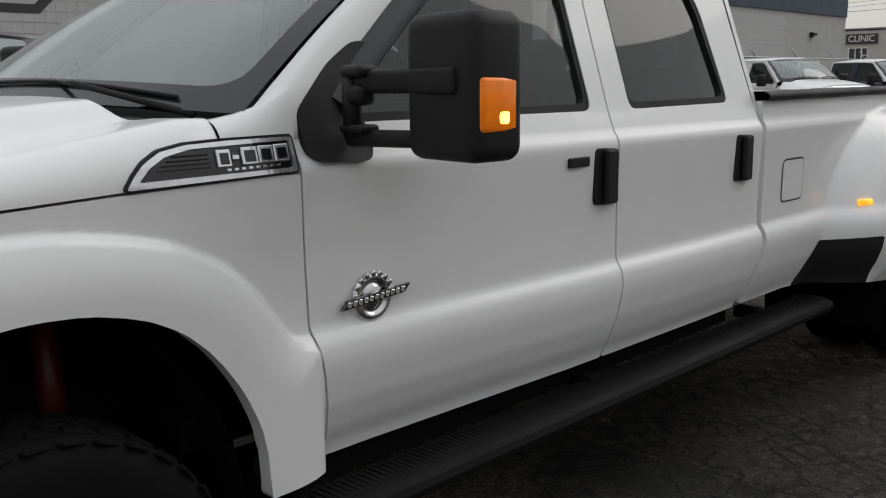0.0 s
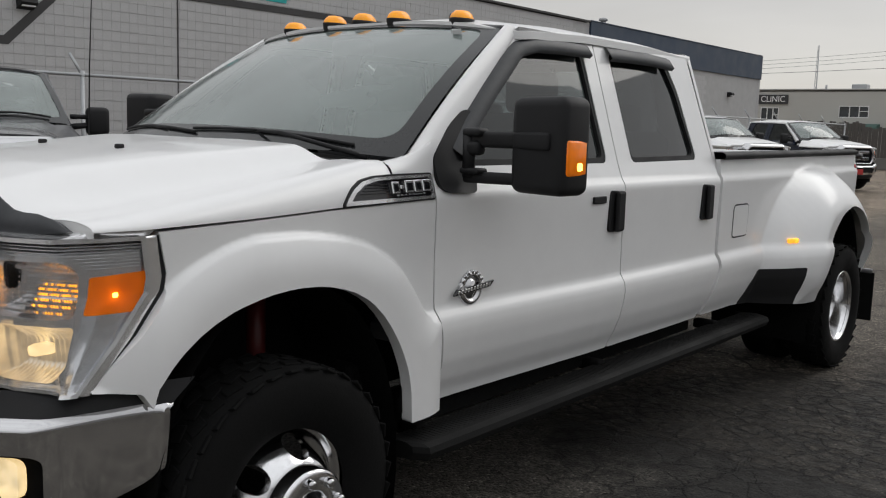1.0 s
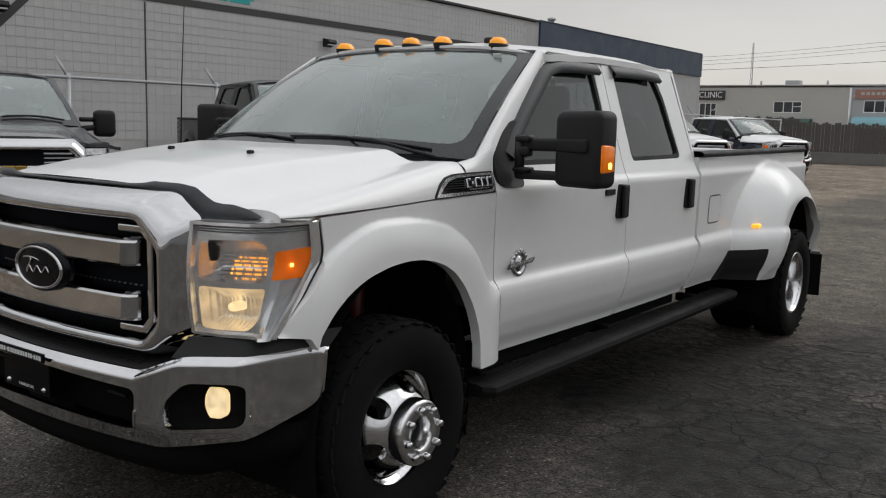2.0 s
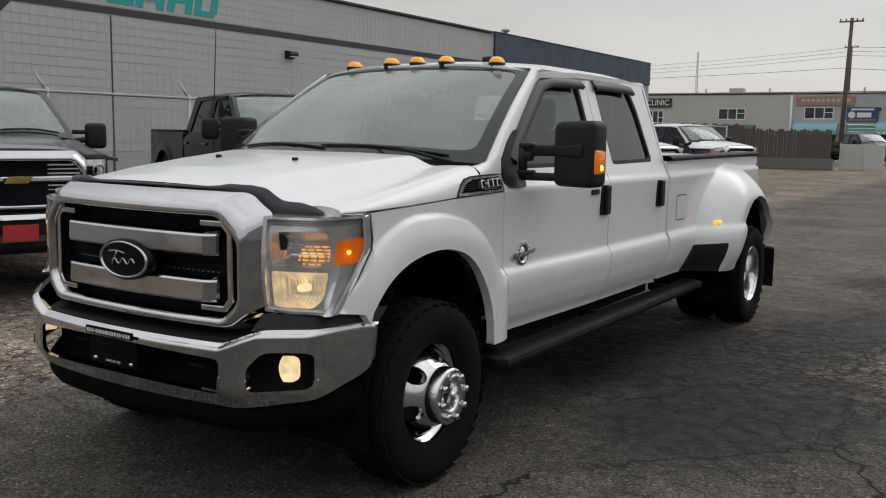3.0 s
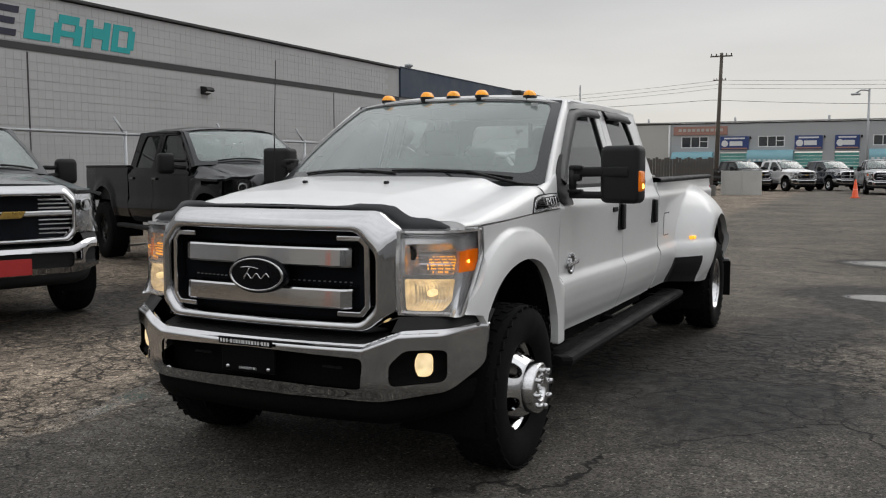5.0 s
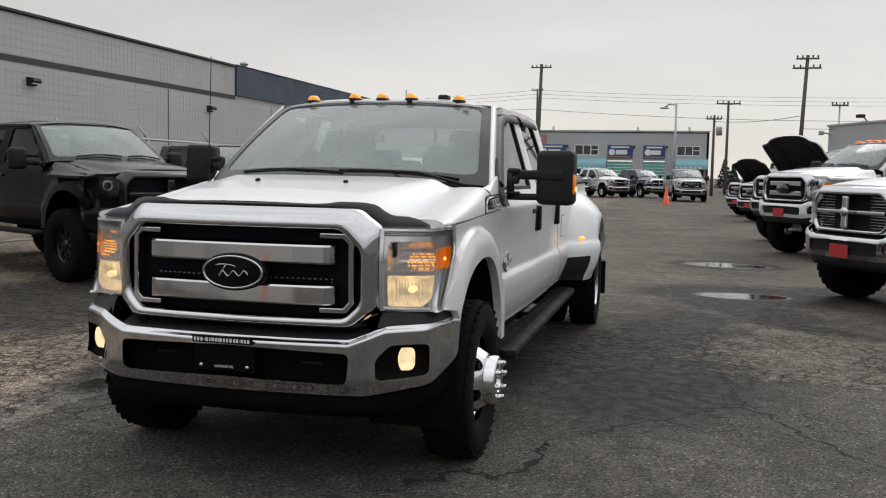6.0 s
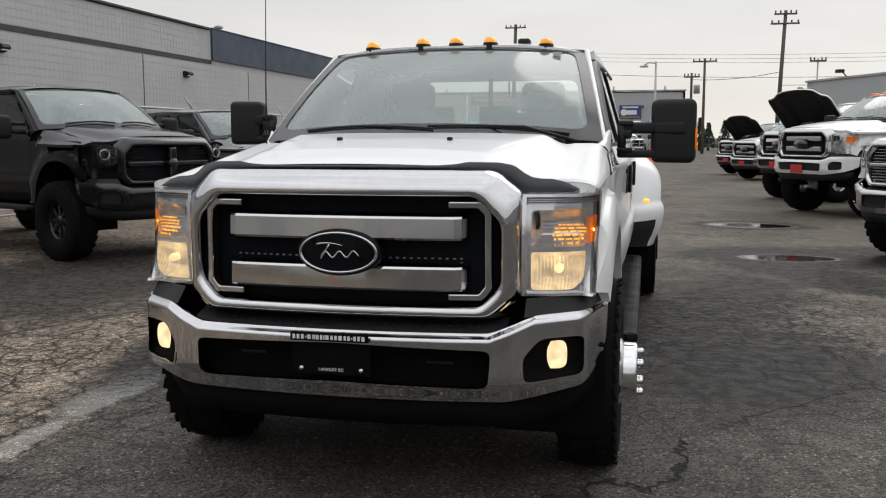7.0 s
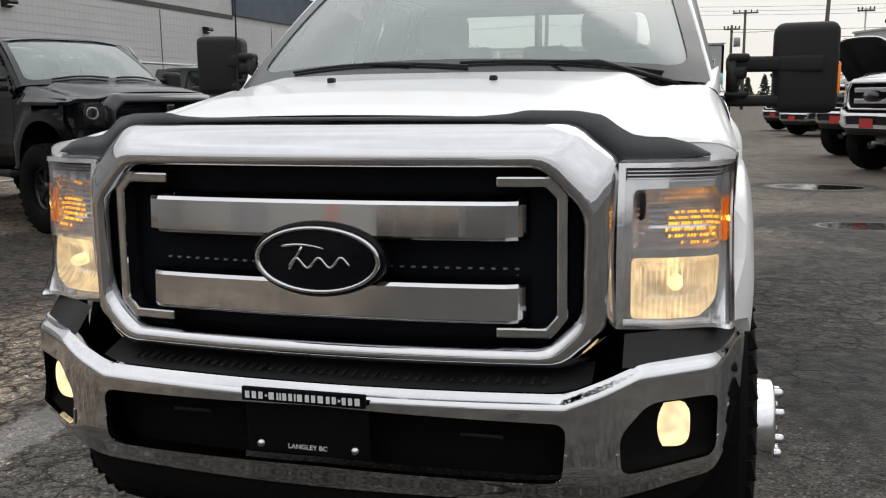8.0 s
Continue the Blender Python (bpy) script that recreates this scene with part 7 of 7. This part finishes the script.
        if high:
            mesh("lamp_panel", *pick(sheet(full, -0.02, 1.02, -0.02, 1.02, 0.10, lambda s, v: lamp_at(s, v * high * 0.97, 0.006))), paint, T)
    gr = mesh("grille", *strip(rings, True), trim if nose_kind != "cross" or trim is not CHROME else CHROME, T, "broad grille surround")
    mesh("grille_mesh", *mesh_vf, NAVY, gr)
    bars = []
    if nose_kind == "oval":
        for z in (1.097, 0.917):
            bars.append(box((0, 0.135, z), (0.90, 0.07, 0.09), 0.015))
        mesh("emblem", *strip([oval(0.168, 0.092, 0.10), oval(0.166, 0.090, 0.070), oval(0.02, 0.01, 0.062)], True), GLOSSBLACK, gr, "dark oval emblem")
    elif nose_kind == "cross":
        bars += [box((0, 0.11, 1.0), (0.10, 0.10, 0.37), 0.02), box((0, 0.11, 1.0), (1.10, 0.08, 0.05), 0.015)]
        for k in range(5):
            for z in (1.035 + 0.034 * k, 0.835 + 0.032 * k):
                bars.append(box((0, 0.145, z), (1.10, 0.05, 0.012), 0.004, 1))
        mesh("emblem", *lathe([(0.0, 0.045), (0.05, 0.05), (0.06, 0.07)], 16, "y", (0, 0, 1.0)), trim, gr)
    else:
        for z, h in ((1.165, 0.020), (1.125, 0.016), (1.085, 0.020), (0.975, 0.016), (0.935, 0.016), (0.89, 0.020), (0.85, 0.016)):
            bars.append(box((0, 0.14, z), (1.14, 0.05, h), 0.004, 1))
        bars.append(box((0, 0.115, 1.035), (1.20, 0.08, 0.055), 0.015))
        mesh("emblem", *join(prism([(-0.11, 1.00), (0.09, 1.00), (0.13, 1.065), (-0.07, 1.065)], 0.05, 0.08, "y", 0.006)), AMBERGOLD, gr, "plain gold badge", False)
    bars = [([(q[0], q[1] + 0.2 * q[0] ** 2, q[2]) for q in vf[0]], vf[1]) for vf in bars]
    for vf in bars:
        mesh("grille_bar", *vf, trim, gr, "", False)
    bmat = trim if nose_kind != "oval" or paint is not WHITE or not lights else WHITE
    bp = mesh("front_bumper", *sheet(minus(bump_shape, slot, fog, fog2), -1.0, 1.0, 0.46, 0.90, 0.03, lambda x, z: (x, bump_y(x, z), z), (0, 0.05, 0)), bmat, T, "front bumper")
    mesh("bumper_backing", *sheet(lambda u, v: bump_shape(u, v) + 0.02, -1.0, 1.0, 0.46, 0.90, 0.06, lambda x, z: (x, bump_y(x, z) + 0.04, z)), PLASTIC, bp)
    mesh("air_dam", *dam_vf, PLASTIC, T)
    p2("fog_lamp", box((0.78, 0.30, 0.66), (0.09, 0.04, 0.07), 0.015), REFLECTOR, parent=bp)
    mesh("step_pad", *pad, PLASTIC, bp)
    p2("bumper_filler", fill, PLASTIC, parent=bp)
    if dealer:
        mesh("dealer_plate", *box((0, 0.02, 0.56), (0.30, 0.015, 0.15), 0.004), REDPLATE, T, "red dealer plate", False)
    return T


# Skins of the white truck that the others share
rows_pillar = []
for k in range(7):
    t = k / 6
    w = Vector([float(a) for a in screen_at(1.0, t)])
    y, z = 1.60 + t * 0.65, 1.322 + t * 0.548
    s = Vector((float(side_x(y, z)) - 0.002, y, z))
    mid = (w + s) / 2 + Vector((0.016, -0.022, 0.016))
    rows_pillar.append([w + Vector((-0.01, 0.02, -0.01)), mid, s, s + Vector((-0.04, 0, 0))])
rail_vf = strip([[(float(side_x(y, 1.868)) - 0.004, y, 1.866), (0.768, y, 1.888), (0.745, y, float(roof_z(0.745, y)) + 0.0005)] for y in np.linspace(2.22, 3.64, 6)])
back_glass = sheet(sdf(back_hole), -0.7, 0.7, 1.4, 1.9, 0.15, lambda x, z: (x, 3.735 - 0.20 * np.clip(z - 1.36, 0, 1), z))
screen_glass = sheet(lambda u, v: np.maximum(np.abs(u) - 1, np.abs(v - 0.5) - 0.5), -1.02, 1.02, -0.02, 1.02, 0.12, screen_at)
border_vf = sheet(border, -1.05, 1.05, -0.05, 1.05, 0.05, screen_out)
cowl_vf = sheet(lambda x, y: np.maximum(np.abs(x) - 0.87, np.maximum(1.285 + 0.17 * (x / 0.9) ** 2 - y, y - 1.53 - 0 * x)), -0.9, 0.9, 1.25, 1.56, 0.06, lambda x, y: (x, y, 1.400 - 0.055 * (x / 0.87) ** 2 - 0.08 * np.clip(y - 1.36, 0, 1)))
hood_side_vf = strip([[(float(np.interp(y, [0.25, 0.5, 0.9, 1.3, 1.6], [0.862, 0.878, 0.900, 0.908, 0.908])) + 0.004, y, float(hood_z(0.905, y)) - 0.003), (float(side_x(y, 1.24)), y, 1.247 + 0.012 * y), (float(side_x(y, 1.24)) - 0.002, y, 1.226 + 0.014 * y)] for y in np.linspace(0.50, 1.49, 7)])
well_vfs = []
for cy in (0.94, 4.90):
    well_vfs.append(strip([[(0.5, cy + 0.47 * math.cos(a), 0.405 + 0.65 * math.sin(a)), (0.93, cy + 0.47 * math.cos(a), 0.405 + 0.65 * math.sin(a))] for a in np.linspace(-0.25, math.pi + 0.25, 14)]))
mesh_vf = sheet(sdf([(q[0], q[2]) for q in octagon(0.60, 0.79, 1.22, 0.08, 0)]), -0.65, 0.65, 0.75, 1.25, 0.08, lambda x, z: (x, 0.168 + bow(x), z))
drows = []
for x in np.linspace(-0.90, 0.90, 13):
    k = float(smoothstep(0.62, 0.90, abs(x)))
    drows.append([(x, py + float(bump_y(x, 0.6)) - 0.03 + 0.08 * k, pz + 0.045 * k) for py, pz in val])
dam_vf = strip(drows)
AMBERGOLD = surface("gold_badge", (0.45, 0.30, 0.08), 0.3, 0.8, vary=0.1, bump=0.0)
at = lambda x, y, turn, lift=0.0: pose(x, y, lift, 0, 0, turn)
pickup("dark grey pickup with a wide chrome barred grille", GREYPAINT, "bars", at(-4.47, 2.42, 69.4, 0.02))
pickup("lifted black pickup with black wheels and black grille", BLACKPAINT, "cross", at(-4.24, 6.66, 64.5, 0.12), BLACKRIM, big=True, dealer=False, trim=GLOSSBLACK)
pickup("dark grey pickup parked beside the block building", GREYPAINT, "oval", at(-4.9, 12.3, 62), dealer=True)
pickup("white pickup in the row along the fence", WHITE, "oval", at(-5.2, 21.3, 62), dealer=False)
pickup("white pickup with dark lower body along the fence", WHITE, "oval", at(-4.5, 26.3, 62), low=BLUEPAINT)
pickup("white pickup with a chrome cross-bar grille and red plate", WHITE, "cross", at(3.67, 7.50, -60, 0.10), big=True)
pickup("white pickup with roof lamps and painted bumper", WHITE, "oval", at(3.70, 14.5, -58.5, 0.28), lights=True, big=True)
pickup("white pickup with its black-lined hood raised", WHITE, "oval", at(3.80, 18.3, -58.5, 0.24), open_hood=True, big=True)
pickup("silver pickup in the angled row", SILVERPAINT, "oval", at(4.10, 28.5, -58))
pickup("dark pickup at the row's end, hood raised", BLUEPAINT, "oval", at(3.95, 33.0, -58), open_hood=True)
pickup("white pickup at the far end of the lot", WHITE, "bars", at(-1.8, 58.0, 40), dealer=False)
pickup("dark pickup at the far end of the lot", BLACKPAINT, "bars", at(-4.4, 57.5, 40), dealer=False)
pickup("silver pickup parked facing the lot's far end", SILVERPAINT, "oval", at(2.6, 52.0, 8), dealer=False)
pickup("dark blue pickup parked by the shop row", BLUEPAINT, "cross", at(0.6, 60.5, 35), dealer=False)
pickup("silver pickup parked behind the camera", SILVERPAINT, "oval", at(9.0, -40.0, 200), dealer=False)
pickup("white pickup parked behind the camera", WHITE, "bars", at(13.5, -41.0, 200), dealer=False)
pickup("dark pickup parked behind the camera", BLACKPAINT, "cross", at(18.5, -40.0, 200), dealer=False)


# ---- concrete blocks of the wall: half-scored, joints set back ----
half = []
for s in (-1, 1):
    half.append(box((0, s * 0.0995, 0), (0.05, 0.196, 0.185), 0.0))
one = join(*half)
one = one[0], one[1]
first = None
rest_V, rest_F = [], []
placed = 0
for row in range(20):
    z = 0.10 + 0.2 * row
    for k in range(90):
        y = 2.2 + 0.4 * k + (0.2 if row % 2 else 0.0)
        if y > 38:
            continue
        if 6.8 < y < 12.8 and z > 2.0 and placed < 150:
            placed += 1
            if first is None:
                first = mesh("block", *one, BLOCK, building, "", False)
                ob = first
            else:
                ob = new("block", first.data)
                ob.parent = building
            ob.location = (WX - 0.022, y, z)
        elif z > 1.0:
            i = len(rest_V)
            rest_V += [(q[0] + WX - 0.022, q[1] + y, q[2] + z) for q in one[0]]
            rest_F += [tuple(j + i for j in f) for f in one[1]]
for row in range(5):
    z = 4.30 + 0.2 * row
    for k in range(62):
        y = 2.2 + 0.4 * k + (0.2 if row % 2 else 0.0)
        if y < 27:
            i = len(rest_V)
            rest_V += [(q[0] + WX - 0.022, q[1] + y, q[2] + z) for q in one[0]]
            rest_F += [tuple(j + i for j in f) for f in one[1]]
tagged(mesh("block_courses", rest_V, rest_F, BLOCK, building, "painted concrete block courses", False), kind="stuff")
